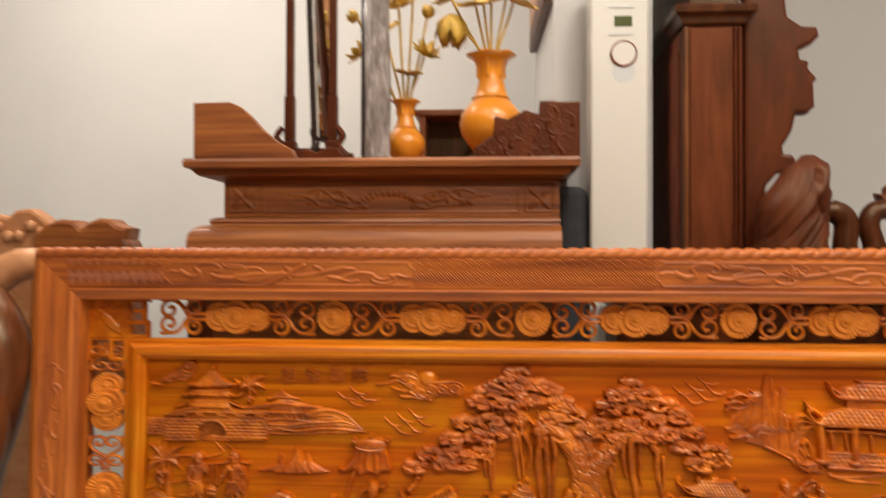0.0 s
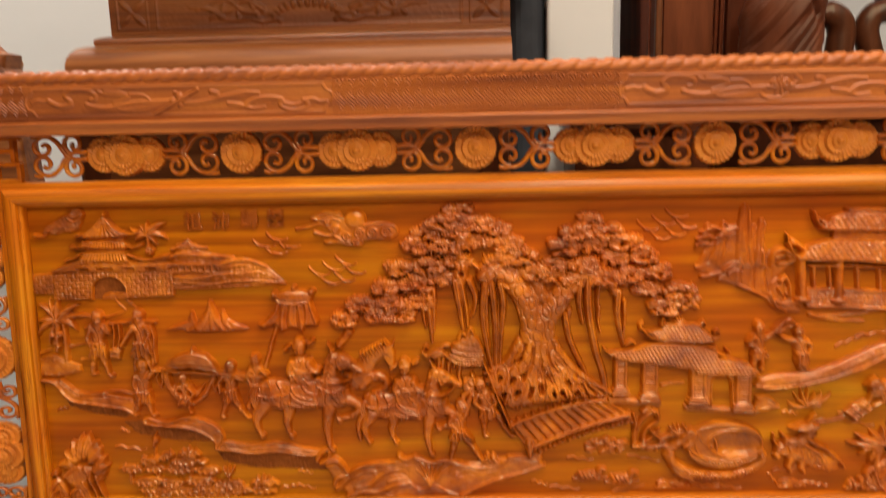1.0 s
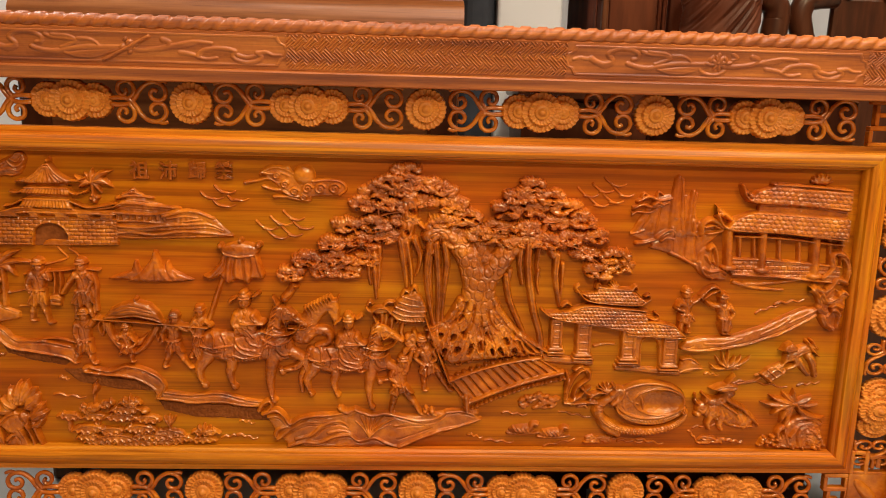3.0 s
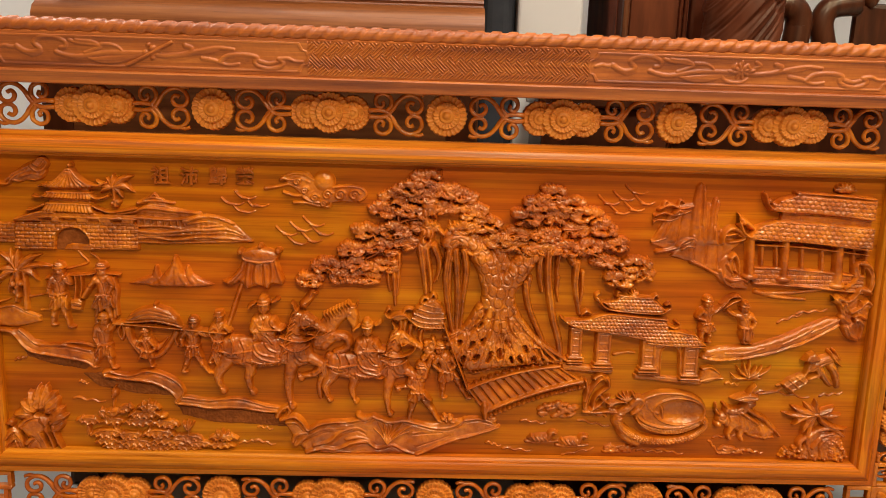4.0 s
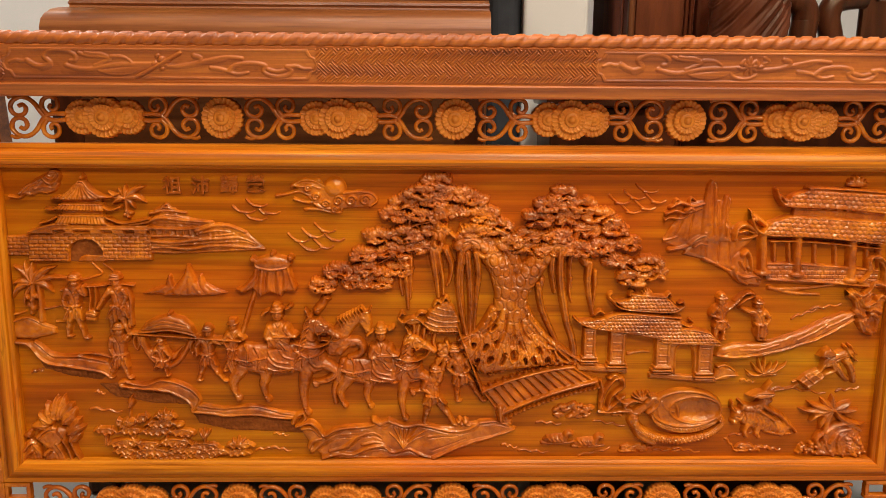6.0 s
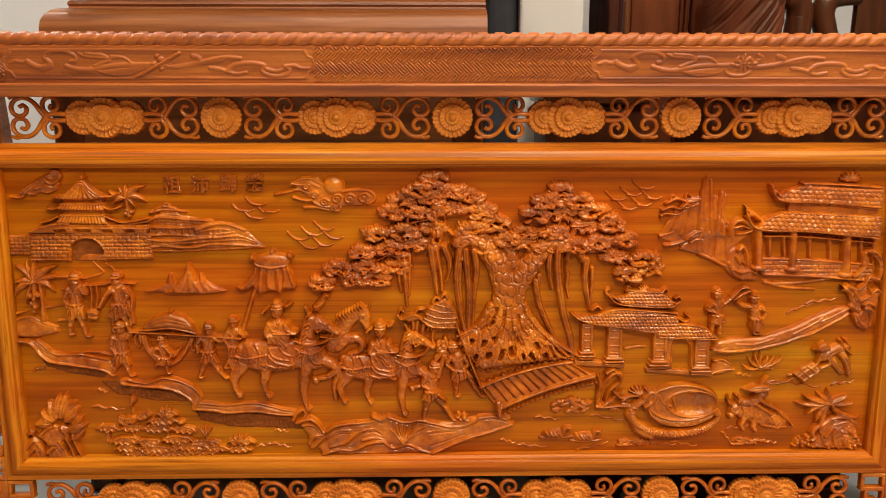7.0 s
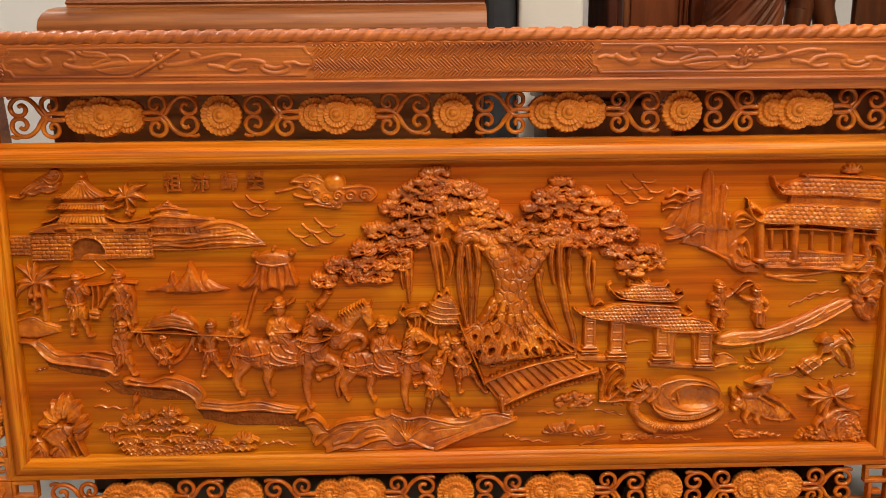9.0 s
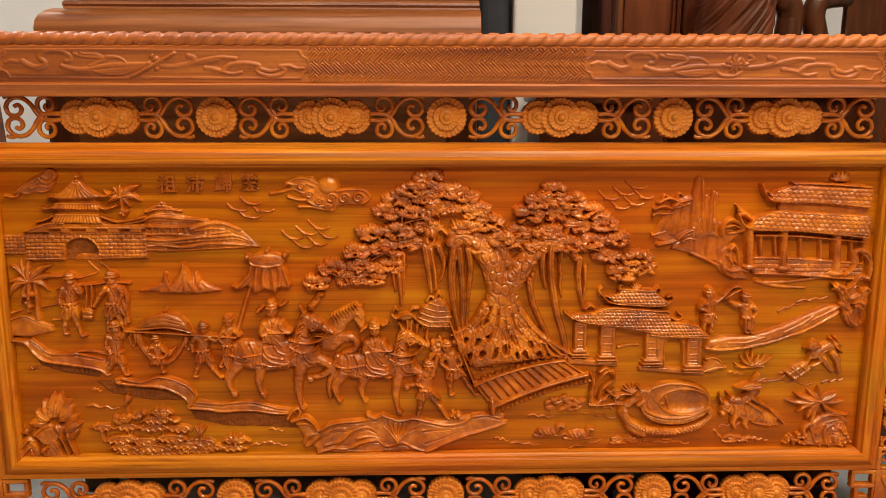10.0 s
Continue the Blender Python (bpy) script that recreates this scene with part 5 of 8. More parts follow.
# neck, crest of spikes and the scrolled tail
c.stroke([(1215, 72), (1207, 87), (1218, 103), (1233, 115), (1244, 127)], 10, 9, 18)
c.stroke([(1217, 67), (1229, 50), (1253, 38)], 10, 9, 17)
c.stroke([(1235, 122), (1248, 134), (1258, 127), (1252, 113), (1238, 103)], 7, 6, 20)
c.stroke([(1237, 142), (1244, 132), (1260, 122)], 4, 3, 18)
for k in range(6):
    a = radians(35 + 26 * k)
    p = (1226, 127)
    c.stroke([p, shift(p, 20 * math.cos(a), 14 * math.sin(a) + 4)], 3.4, 1.4, 16, 10)
c.stroke([(1269, 79), (1259, 105), (1265, 125), (1273, 110), (1291, 103)], 6, 4.4, 14)
c.stroke([(1290, 124), (1298, 112), (1301, 93)], 5, 4, 12)
for pts, r in (([(1142, 111), (1150, 142), (1167, 168), (1183, 173), (1188, 156), (1175, 145), (1162, 130), (1158, 106)], 6.5), ([(1154, 106), (1169, 116), (1182, 130), (1191, 135)], 5), ([(1158, 173), (1171, 180), (1181, 168)], 5), ([(1135, 104), (1165, 102), (1193, 104), (1225, 99)], 5), ([(1175, 133), (1190, 121), (1205, 125)], 5), ([(1141, 126), (1145, 152), (1142, 166)], 5), ([(1192, 116), (1208, 125), (1226, 123)], 4.6)):
    c.stroke(pts, r, r * 0.7, 15, 11)
    c.emboss(pts, 1.6, 1.2, 2.0)
mass(c, [(1138, 97), (1142, 114), (1181, 113), (1222, 103), (1216, 91)], 16, 4, 6, 9, 19, 0.7)
carved(c, "carved_well", "carved round well with scaly rim and a coiled dragon spout", rough=0.35, size=4)

# ---- temple with two tiled roofs ----
c = patch((1412, 340), (1674, 579), 27)
tile = shingles(11.0, 7.9, 3.2, 0.045)
c.poly([(1472, 518), (1489, 540), (1521, 551), (1678, 542), (1683, 505)], 17, 3, h_low=19, wave=tile)
c.poly([(1433, 465), (1450, 487), (1486, 501), (1684, 490), (1689, 448)], 21, 3, h_low=23, wave=tile)
for pts, r, h in (([(1520, 553), (1599, 550), (1678, 544)], 3.6, 20), ([(1460, 550), (1468, 529), (1491, 518), (1581, 515), (1683, 505)], 3.4, 21), ([(1402, 515), (1415, 493), (1441, 465), (1543, 460), (1689, 445)], 3.6, 24), ([(1410, 504), (1426, 496), (1444, 483)], 6, 17), ([(1465, 540), (1481, 529), (1497, 523)], 5, 16), ([(1456, 450), (1544, 448), (1691, 434)], 2.6, 16)):
    c.stroke(pts, r, r * 0.9, h)
for p, r in (((1412, 504), 8), ((1424, 493), 7), ((1468, 537), 7), ((1479, 529), 6), ((1525, 551), 6)):
    c.blob(p, r, r * 0.9, 14, 0, 6)
c.poly([(1495, 496), (1498, 516), (1683, 505), (1684, 490)], 9, 2)
for a, b, r in (((1443, 465), (1448, 390), 9), ((1512, 455), (1514, 386), 9), ((1618, 449), (1622, 376), 10), ((1467, 448), (1470, 412), 5), ((1495, 448), (1499, 410), 4), ((1546, 449), (1550, 406), 5), ((1586, 444), (1590, 404), 5), ((1648, 443), (1652, 401), 5), ((1672, 441), (1677, 399), 5)):
    c.stroke([a, b], r, r, 17 if r > 7 else 9)
for p in ((1448, 387), (1515, 384), (1622, 373)):
    c.blob(p, 15, 6, 9, 0, 10)
c.poly([(1453, 376), (1451, 408), (1696, 392), (1699, 360), (1551, 370)], 8, 2, wave=bricks(12, 8.5, 2.0))
c.stroke([(1453, 405), (1548, 402), (1696, 390)], 3, 3, 11)
c.stroke([(1458, 374), (1551, 370), (1699, 358)], 3.4, 3.4, 12)
for pts in ([(1464, 358), (1509, 347), (1565, 343)], [(1486, 354), (1541, 357), (1596, 364)]):
    c.stroke(pts, 5, 3, 8, 5)
carved(c, "carved_temple", "carved temple with two tiled roofs, columns and balustrade")
c = patch((1595, 552), (1641, 582), 28)
for k in range(7):
    a = radians(10 + 160 * k / 6)
    base = shift((1617, 558), 9 * math.cos(a), 2 * math.sin(a))
    c.stroke([base, shift(base, 11 * math.cos(a), 13 * math.sin(a))], 4.6, 3.2, 11, 9)
    c.emboss([base, shift(base, 10 * math.cos(a), 11 * math.sin(a))], 1.4, 1.2, -2.4)
c.blob((1617, 558), 13, 5, 11)
carved(c, "carved_ridge_jewel", "small carved ridge ornament", rough=0.8)

# twisted pierced rock by the temple steps
c = patch((1615, 247), (1693, 432), 29, 1.0)
c.poly([(1634, 314), (1646, 337), (1665, 349), (1695, 337), (1694, 305), (1684, 268), (1662, 263), (1644, 284)], 8, 8)
for pts, r in (([(1658, 394), (1654, 415), (1669, 419), (1684, 408), (1691, 383), (1686, 362), (1672, 365)], 8), ([(1626, 349), (1645, 342), (1658, 351), (1670, 367), (1691, 358)], 8), ([(1641, 337), (1654, 321), (1671, 328), (1686, 342), (1698, 330)], 7), ([(1615, 347), (1632, 337), (1643, 314)], 6), ([(1639, 308), (1654, 300), (1668, 314), (1687, 307)], 8), ([(1654, 291), (1667, 305), (1681, 296), (1679, 270)], 8), ([(1648, 291), (1659, 273), (1673, 265)], 8), ([(1660, 394), (1651, 378), (1640, 369)], 7)):
    c.stroke(pts, r, r * 0.75, 17, 13)
    c.emboss([shift(p, 0, 2) for p in pts], 2.0, 1.6, 2.4)
    c.emboss([shift(p, 1, -5) for p in pts], 1.6, 1.4, -2.6)
c.begin_cuts()
for p, r in (((1678, 387), 7), ((1670, 340), 5), ((1660, 307), 4), ((1644, 353), 3)):
    c.stroke([p, shift(p, 1, -6)], r, r * 0.8, 13, cut=True)
carved(c, "carved_pierced_rock", "carved pierced and twisted garden rock", rough=0.9, size=5)

# rocky peaks beside the temple
c = patch((1250, 344), (1444, 575), 30, 1.0)


def facets(seed):
    """Upright rock facets, broken by ledges."""
    def f(U, V):
        a = np.abs(np.sin(U / 9.0 + 1.4 * np.sin(V / 21.0 + seed) + seed))
        b = np.abs(np.sin(U / 4.6 - V / 17.0 + 2 * seed))
        return 3.2 * a + 1.2 * b + 0.8 * np.sin(V / 14.0 + 0.8 * np.sin(U / 6.0) + seed) - 2.0
    return f


def fold(c, pts, r, h):
    """A curled fold of rock with a crisp rib along it."""
    c.stroke(pts, r, r * 0.6, h, h * 0.75)
    c.emboss([shift(p, 0, 1) for p in pts], 1.5, 1.2, 1.8)


def crag(pts, h, creases, seed):
    """A smooth upright slab of rock with a broken edge and a few sharp creases."""
    c.poly(pts, h * 0.72, 8, wave=lambda U, V: 0.45 * facets(seed)(U * 0.45, V * 0.4))
    for q in creases:
        c.emboss(q, 4.0, 6.0, 1.6)
        c.emboss([shift(p, 6, -1) for p in q], 1.8, 2.4, -2.4)


c.poly([(1249, 448), (1270, 483), (1300, 525), (1326, 529), (1359, 529), (1384, 478), (1422, 474), (1426, 452), (1401, 429), (1428, 389), (1455, 361), (1410, 364), (1386, 389), (1331, 412), (1294, 430)], 4, 6)
crag([(1249, 448), (1265, 479), (1282, 505), (1298, 523), (1320, 527), (1329, 479), (1324, 448), (1289, 448)], 6, [[(1282, 501), (1276, 479), (1264, 457)], [(1301, 518), (1298, 485), (1293, 454)]], 1)
crag([(1322, 448), (1324, 496), (1326, 529), (1330, 560), (1337, 568), (1349, 560), (1352, 531), (1361, 496), (1362, 443)], 11, [[(1337, 564), (1337, 527), (1338, 485)], [(1347, 551), (1347, 518), (1350, 463)]], 2)
crag([(1358, 472), (1360, 518), (1365, 538), (1373, 540), (1380, 527), (1376, 505), (1380, 470)], 9, [[(1368, 536), (1365, 512), (1367, 479)]], 3)
crag([(1290, 423), (1309, 448), (1332, 470), (1356, 481), (1385, 470), (1393, 441), (1394, 396), (1367, 396), (1335, 412)], 8, [[(1332, 463), (1329, 439), (1330, 419)], [(1356, 474), (1354, 441), (1353, 409)], [(1374, 463), (1374, 430), (1380, 403)]], 4)
crag([(1333, 448), (1336, 479), (1341, 486), (1349, 476), (1355, 448)], 13, [[(1341, 483), (1341, 461)]], 5)
crag([(1353, 448), (1356, 479), (1364, 492), (1376, 479), (1384, 447)], 14, [[(1364, 487), (1364, 459)], [(1374, 474), (1375, 452)]], 6)
crag([(1381, 387), (1388, 418), (1401, 429), (1412, 427), (1425, 396), (1445, 371), (1457, 361), (1417, 362), (1393, 373)], 11, [[(1410, 423), (1408, 396), (1405, 371)], [(1421, 396), (1434, 373)]], 7)
fold(c, [(1247, 486), (1260, 494), (1282, 492), (1297, 499)], 4, 11)
fold(c, [(1253, 501), (1271, 508), (1290, 503), (1321, 512)], 4.4, 12)
fold(c, [(1261, 514), (1281, 523), (1303, 516), (1325, 521)], 4.4, 12)
fold(c, [(1268, 521), (1272, 529), (1281, 525)], 3.4, 9)
fold(c, [(1296, 518), (1300, 532), (1309, 527)], 3.4, 9)
fold(c, [(1292, 507), (1299, 512), (1310, 507)], 6, 14)
fold(c, [(1251, 450), (1262, 452), (1278, 457)], 4, 8)
fold(c, [(1263, 432), (1281, 434), (1303, 441), (1326, 452)], 4.4, 11)
fold(c, [(1303, 443), (1313, 452), (1328, 459), (1337, 454)], 5.5, 13)
fold(c, [(1312, 437), (1322, 443), (1336, 441)], 4, 11)
fold(c, [(1388, 454), (1391, 472), (1404, 481), (1420, 476), (1430, 463), (1417, 456), (1401, 454)], 7, 16)
fold(c, [(1394, 467), (1409, 470), (1423, 465)], 3, 18)
fold(c, [(1331, 414), (1353, 405), (1381, 391), (1399, 387)], 4.4, 10)
fold(c, [(1406, 423), (1414, 429), (1422, 416), (1426, 391)], 6, 17)
fold(c, [(1399, 384), (1415, 378), (1438, 380), (1454, 364)], 6, 14)
fold(c, [(1390, 396), (1400, 375), (1419, 364)], 6, 13)
fold(c, [(1402, 409), (1410, 396), (1422, 387)], 4, 15)
c.begin_cuts()
for p, r in (((1412, 465), 5), ((1417, 393), 4)):
    c.stroke([p, shift(p, 3, -3)], r, r * 0.8, 11, cut=True)
carved(c, "carved_crag", "carved craggy mountain with rounded pinnacles", rough=0.4, size=10)

# ---- figures: plain carved shapes ----
def figure(c, head, chest, waist, arms, legs, skirt=(), hat=1, k=1.0, h=15):
    """A small plain carved figure: head, trunk, arms and legs through their joints, a short skirt with folds and a cap."""
    for q in legs:
        c.stroke(q, 7.6 * k, 4.0 * k, h * 0.86, h * 0.66)
        c.blob(q[1], 5.6 * k, 6.8 * k, h * 0.92)
        c.blob(shift(q[-1], 3 * k, -1), 7.5 * k, 3.6 * k, h * 0.74)
    c.stroke([shift(chest, 0, 4 * k), waist], 14.5 * k, 11 * k, h, h * 0.96)
    for s in (-1, 1):
        c.blob(shift(chest, s * 6.5 * k, 1), 8.5 * k, 8 * k, h * 1.07)
    if skirt:
        c.poly(skirt, h * 1.03, 5 * k)
        top, n = [skirt[0], skirt[1]], len(skirt)
        for i in range(2, n):
            a = top[0] if i > (n + 1) / 2 else top[1]
            m = ((a[0] + waist[0]) / 2, (a[1] + waist[1]) / 2)
            c.emboss([m, ((m[0] * 0.4 + skirt[i][0] * 0.6) + 1, m[1] * 0.4 + skirt[i][1] * 0.6), skirt[i]], 2.4 * k, 3.2 * k, 3.0)
            c.emboss([shift(m, 4 * k, -3), shift(skirt[i], 4.5 * k, 2)], 1.4 * k, 1.8 * k, -3.0)
    c.stroke([shift(waist, -11 * k, 1), waist, shift(waist, 11 * k, 1)], 2.8 * k, 2.8 * k, h * 1.16)
    c.blob(shift(waist, 1, -2 * k), 4.4 * k, 4.4 * k, h * 1.24)
    c.emboss([shift(chest, -9 * k, 8 * k), shift(chest, 0, -2 * k), shift(waist, 3 * k, 2)], 1.6 * k, 1.3 * k, -2.4)
    c.emboss([shift(chest, 9 * k, 8 * k), shift(chest, 2 * k, 0)], 1.6 * k, 1.3 * k, -2.4)
    for q in arms:
        c.stroke(q, 7.0 * k, 4.4 * k, h * 1.16, h * 1.02)
        c.blob(q[0], 7.4 * k, 6.6 * k, h * 1.2)
        c.blob(q[-1], 4.8 * k, 4.8 * k, h * 1.12)
        m = q[len(q) // 2]
        c.emboss([shift(m, -4 * k, 3 * k), shift(m, 4 * k, -2 * k)], 1.5 * k, 1.3 * k, -2.6)
    c.stroke([head, chest], 5.4 * k, 6 * k, h * 0.95)
    c.blob(head, 8.6 * k, 9.6 * k, h * 0.6, 0, h * 0.6)
    c.emboss([shift(head, 0.5, 2 * k), shift(head, 0.5, -3 * k)], 1.8 * k, 2.4 * k, 2.2)
    for s in (-1, 1):
        c.emboss([shift(head, s * 3.4 * k, 1.5 * k), shift(head, s * 5 * k, 1 * k)], 1.5 * k, 1.4 * k, -2.2)
    if hat == 1:
        c.blob(shift(head, 0, 8.5 * k), 9.4 * k, 7.4 * k, h * 0.65, 0, h * 0.62)
        c.blob(shift(head, -2 * k, 11 * k), 6.4 * k, 5.4 * k, h * 0.66, 0, h * 0.64)
        c.stroke([shift(head, -8.4 * k, 5.4 * k), shift(head, 0, 4.6 * k), shift(head, 8.4 * k, 6 * k)], 2.3 * k, 2.3 * k, h * 1.3)
        for x, z in ((-1, 8), (1, 11.5)):
            c.emboss([shift(head, (x - 6) * k, (z + 2) * k), shift(head, x * k, z * k), shift(head, (x + 6) * k, z * k)], 1.2 * k, 1.2 * k, -2.0)
    elif hat == 2:
        c.poly([shift(head, -9 * k, 4 * k), shift(head, -8 * k, 17 * k), shift(head, 8 * k, 17 * k), shift(head, 9 * k, 4 * k)], h * 1.22, 4 * k)
        c.stroke([shift(head, -9 * k, 6 * k), shift(head, 9 * k, 6 * k)], 2.2 * k, 2.2 * k, h * 1.32)
    elif hat == 3:
        c.blob(shift(head, -1, 11 * k), 11 * k, 8 * k, h * 0.65, 0, h * 0.6)
        c.blob(shift(head, -1, 17 * k), 8 * k, 6 * k, h * 0.6, 0, h * 0.55)
        c.stroke([shift(head, -10 * k, 6 * k), shift(head, 0, 5 * k), shift(head, 10 * k, 6 * k)], 2.6 * k, 2.6 * k, h * 1.35)
        for s, q in ((-1, ((-26, -4), (-18, 5), (-10, 9))), (1, ((26, 6), (18, 9), (10, 10)))):
            c.stroke([shift(head, x * k, z * k) for x, z in q], 5.4 * k, 2.6 * k, h * 1.05)


def box_of(points, m):
    us, vs = [p[0] for p in points], [p[1] for p in points]
    return (min(us) - m, min(vs) - m), (max(us) + m, max(vs) + m)


def bystander(seed, head, chest, waist, arms, legs, skirt, hat, k):
    """One of the small figures on foot; hat: the kind of cap, k: size."""
    lo, hi = box_of([head, waist, *skirt, *[p for q in arms + legs for p in q]], 24)
    c = patch(lo, hi, seed, 0.95)
    figure(c, head, chest, waist, arms, legs, skirt, hat, k * 1.16, 16)
    carved(c, "carved_figure", "small plain carved figure in a robe", rough=0.5, size=4.0)


bystander(40, (120, 365), (118, 345), (117, 319), ([(106, 350), (99, 331), (103, 316)], [(132, 350), (140, 342), (137, 356)]), ([(108, 295), (104, 277), (100, 259)], [(123, 295), (128, 277), (133, 255)]), [(103, 318), (133, 318), (135, 288), (123, 295), (111, 284), (96, 291)], 1, 1.0)
bystander(41, (200, 367), (201, 346), (201, 319), ([(188, 351), (176, 335), (164, 315)], [(214, 351), (219, 340), (212, 324)]), ([(190, 295), (187, 279), (184, 265)], [(208, 294), (213, 278), (218, 265)]), [(186, 321), (218, 320), (225, 292), (212, 299), (196, 285), (177, 295)], 1, 1.0)
bystander(42, (200, 269), (198, 249), (198, 221), ([(185, 253), (181, 235), (189, 221)], [(212, 253), (218, 260), (225, 265)]), ([(188, 203), (182, 189), (174, 175)], [(205, 200), (209, 186), (212, 174)]), [(184, 224), (214, 223), (216, 193), (203, 200), (189, 189), (179, 200)], 1, 0.95)
bystander(43, (371, 266), (369, 247), (368, 222), ([(356, 252), (348, 238), (349, 222)], [(383, 251), (395, 245), (409, 254)]), ([(360, 204), (354, 185), (347, 169)], [(376, 203), (386, 185), (398, 168)]), [(354, 222), (381, 222), (389, 196), (376, 203), (364, 194), (351, 201)], 1, 0.92)
bystander(44, (420, 279), (420, 259), (417, 233), ([(410, 263), (402, 250), (408, 238)], [(432, 263), (440, 254), (434, 263)]), ([(412, 217), (407, 203), (399, 189)], [(421, 217), (422, 203), (424, 194)]), [(406, 236), (428, 235), (432, 215), (416, 208), (403, 212)], 2, 0.85)
bystander(45, (814, 183), (808, 162), (808, 136), ([(796, 167), (790, 153), (801, 143)], [(821, 169), (826, 190), (832, 211)]), ([(801, 119), (796, 98), (791, 76)], [(823, 119), (837, 100), (851, 76)]), [(794, 141), (821, 141), (839, 117), (817, 122), (803, 110), (787, 120)], 1, 0.98)
bystander(46, (850, 225), (859, 204), (864, 181), ([(846, 209), (839, 195), (850, 183)], [(873, 209), (880, 194), (871, 185)]), ([(857, 166), (857, 145), (857, 126)], [(880, 171), (891, 152), (907, 126)]), [(848, 183), (880, 185), (893, 166), (875, 162), (859, 152), (846, 162)], 1, 0.95)
bystander(47, (1371, 332), (1373, 312), (1372, 291), ([(1361, 316), (1353, 305), (1367, 298)], [(1384, 316), (1396, 325), (1407, 337)]), ([(1366, 275), (1364, 263), (1363, 251)], [(1379, 277), (1380, 265), (1378, 254)]), [(1358, 293), (1387, 293), (1393, 277), (1375, 270), (1357, 277)], 1, 0.86)
bystander(48, (1444, 323), (1447, 304), (1451, 283), ([(1436, 309), (1424, 311), (1410, 318)], [(1461, 306), (1468, 297), (1462, 286)]), ([(1445, 272), (1448, 262), (1451, 253)], [(1459, 274), (1459, 262), (1460, 253)]), [(1437, 288), (1464, 290), (1468, 265), (1458, 255), (1444, 260)], 1, 0.86)

c = patch((1393, 305), (1444, 359), 51, 1.0)
for pts in ([(1398, 330), (1411, 343), (1426, 349), (1436, 343)], [(1403, 323), (1418, 334), (1436, 341)], [(1407, 339), (1418, 346), (1431, 346)]):
    c.stroke(pts, 5, 3.6, 15, 12)
    c.emboss(pts, 1.4, 1.2, 2.0)
carved(c, "carved_bundle", "carved bundle held up by two figures", rough=0.8)
c = patch((794, 176), (857, 260), 50, 1.0)
mass(c, [(819, 204), (824, 237), (835, 249), (846, 237), (841, 204)], 18, 4, 8, 13, 11, 0.9)
for pts in ([(821, 232), (832, 242), (846, 230)], [(823, 211), (835, 221), (846, 209)], [(832, 204), (830, 186)], [(810, 197), (819, 204), (826, 216)], [(835, 249), (839, 235), (835, 216)]):
    c.stroke(pts, 4.4, 3.0, 16, 12)
carved(c, "carved_load", "carved bundle carried beside the pole bearer", rough=0.8)
# things that the figures carry
c = patch((89, 279), (235, 378), 52, 1.0)
for pts in ([(93, 349), (113, 356), (132, 356), (174, 359), (191, 362), (234, 360)], [(149, 356), (150, 336), (146, 308)], [(160, 358), (161, 335), (157, 311)]):
    c.stroke(pts, 3, 2.6, 12)
c.poly([(138, 309), (139, 290), (158, 288), (163, 306), (155, 313)], 14, 3)
c.emboss([(139, 303), (150, 304), (161, 300)], 1.5, 1.5, 2.4)
c.begin_cuts()
c.stroke([(142, 298), (158, 296)], 1.4, 1.4, 4, cut=True)
carved(c, "carved_load", "carved shoulder pole with a slung box", rough=0.3)
c = patch((206, 267), (241, 360), 56, 1.0)
for pts in ([(221, 353), (226, 331), (224, 306), (226, 281)], [(215, 335), (220, 313), (220, 276)]):
    c.stroke(pts, 5, 4, 12, 10)
carved(c, "carved_load", "carved cloth slung over a shoulder", rough=0.6)

# palm and bank at the edge
c = patch((-18, 250), (199, 411), 53, 1.0)
c.stroke([(41, 364), (40, 336), (36, 305)], 6, 5, 14)
c.stroke([(51, 365), (53, 336), (52, 289)], 4.6, 6, 11)
for p in [(31, 336), (39, 330), (46, 338), (34, 322), (40, 314)]:
    c.blob(p, 6, 6.4, 16)
o = (41, 363)
for tip, w, h, b in (((5, 399), 7, 13, -0.1), ((29, 408), 6, 11, 0.05), ((46, 408), 7, 14, 0.05), ((88, 396), 8, 15, 0.12), ((110, 372), 6, 12, 0.1), ((79, 343), 8, 13, 0.22), ((1, 361), 7, 13, -0.14), ((1, 332), 7, 14, -0.2), ((23, 316), 5, 12, -0.1)):
    blade(c, o, tip, w, h, b)
c.poly([(-7, 253), (-4, 285), (12, 292), (29, 295), (50, 282), (77, 273), (79, 263), (34, 252)], 9, 8)
for pts, r, h in (([(-2, 287), (27, 295), (52, 282), (77, 273)], 3, 12), ([(61, 312), (77, 315), (92, 318)], 2.4, 6), ([(79, 286), (98, 287), (114, 289)], 2.6, 6), ([(-3, 300), (11, 303), (22, 307)], 3, 8), ([(131, 369), (153, 374), (173, 382), (161, 396), (155, 403)], 2.4, 6), ([(179, 400), (189, 393), (197, 380)], 2.4, 6)):
    c.stroke(pts, r, r * 0.6, h, h * 0.6)
carved(c, "carved_palm", "carved palm tree at the water's edge", rough=0.4)

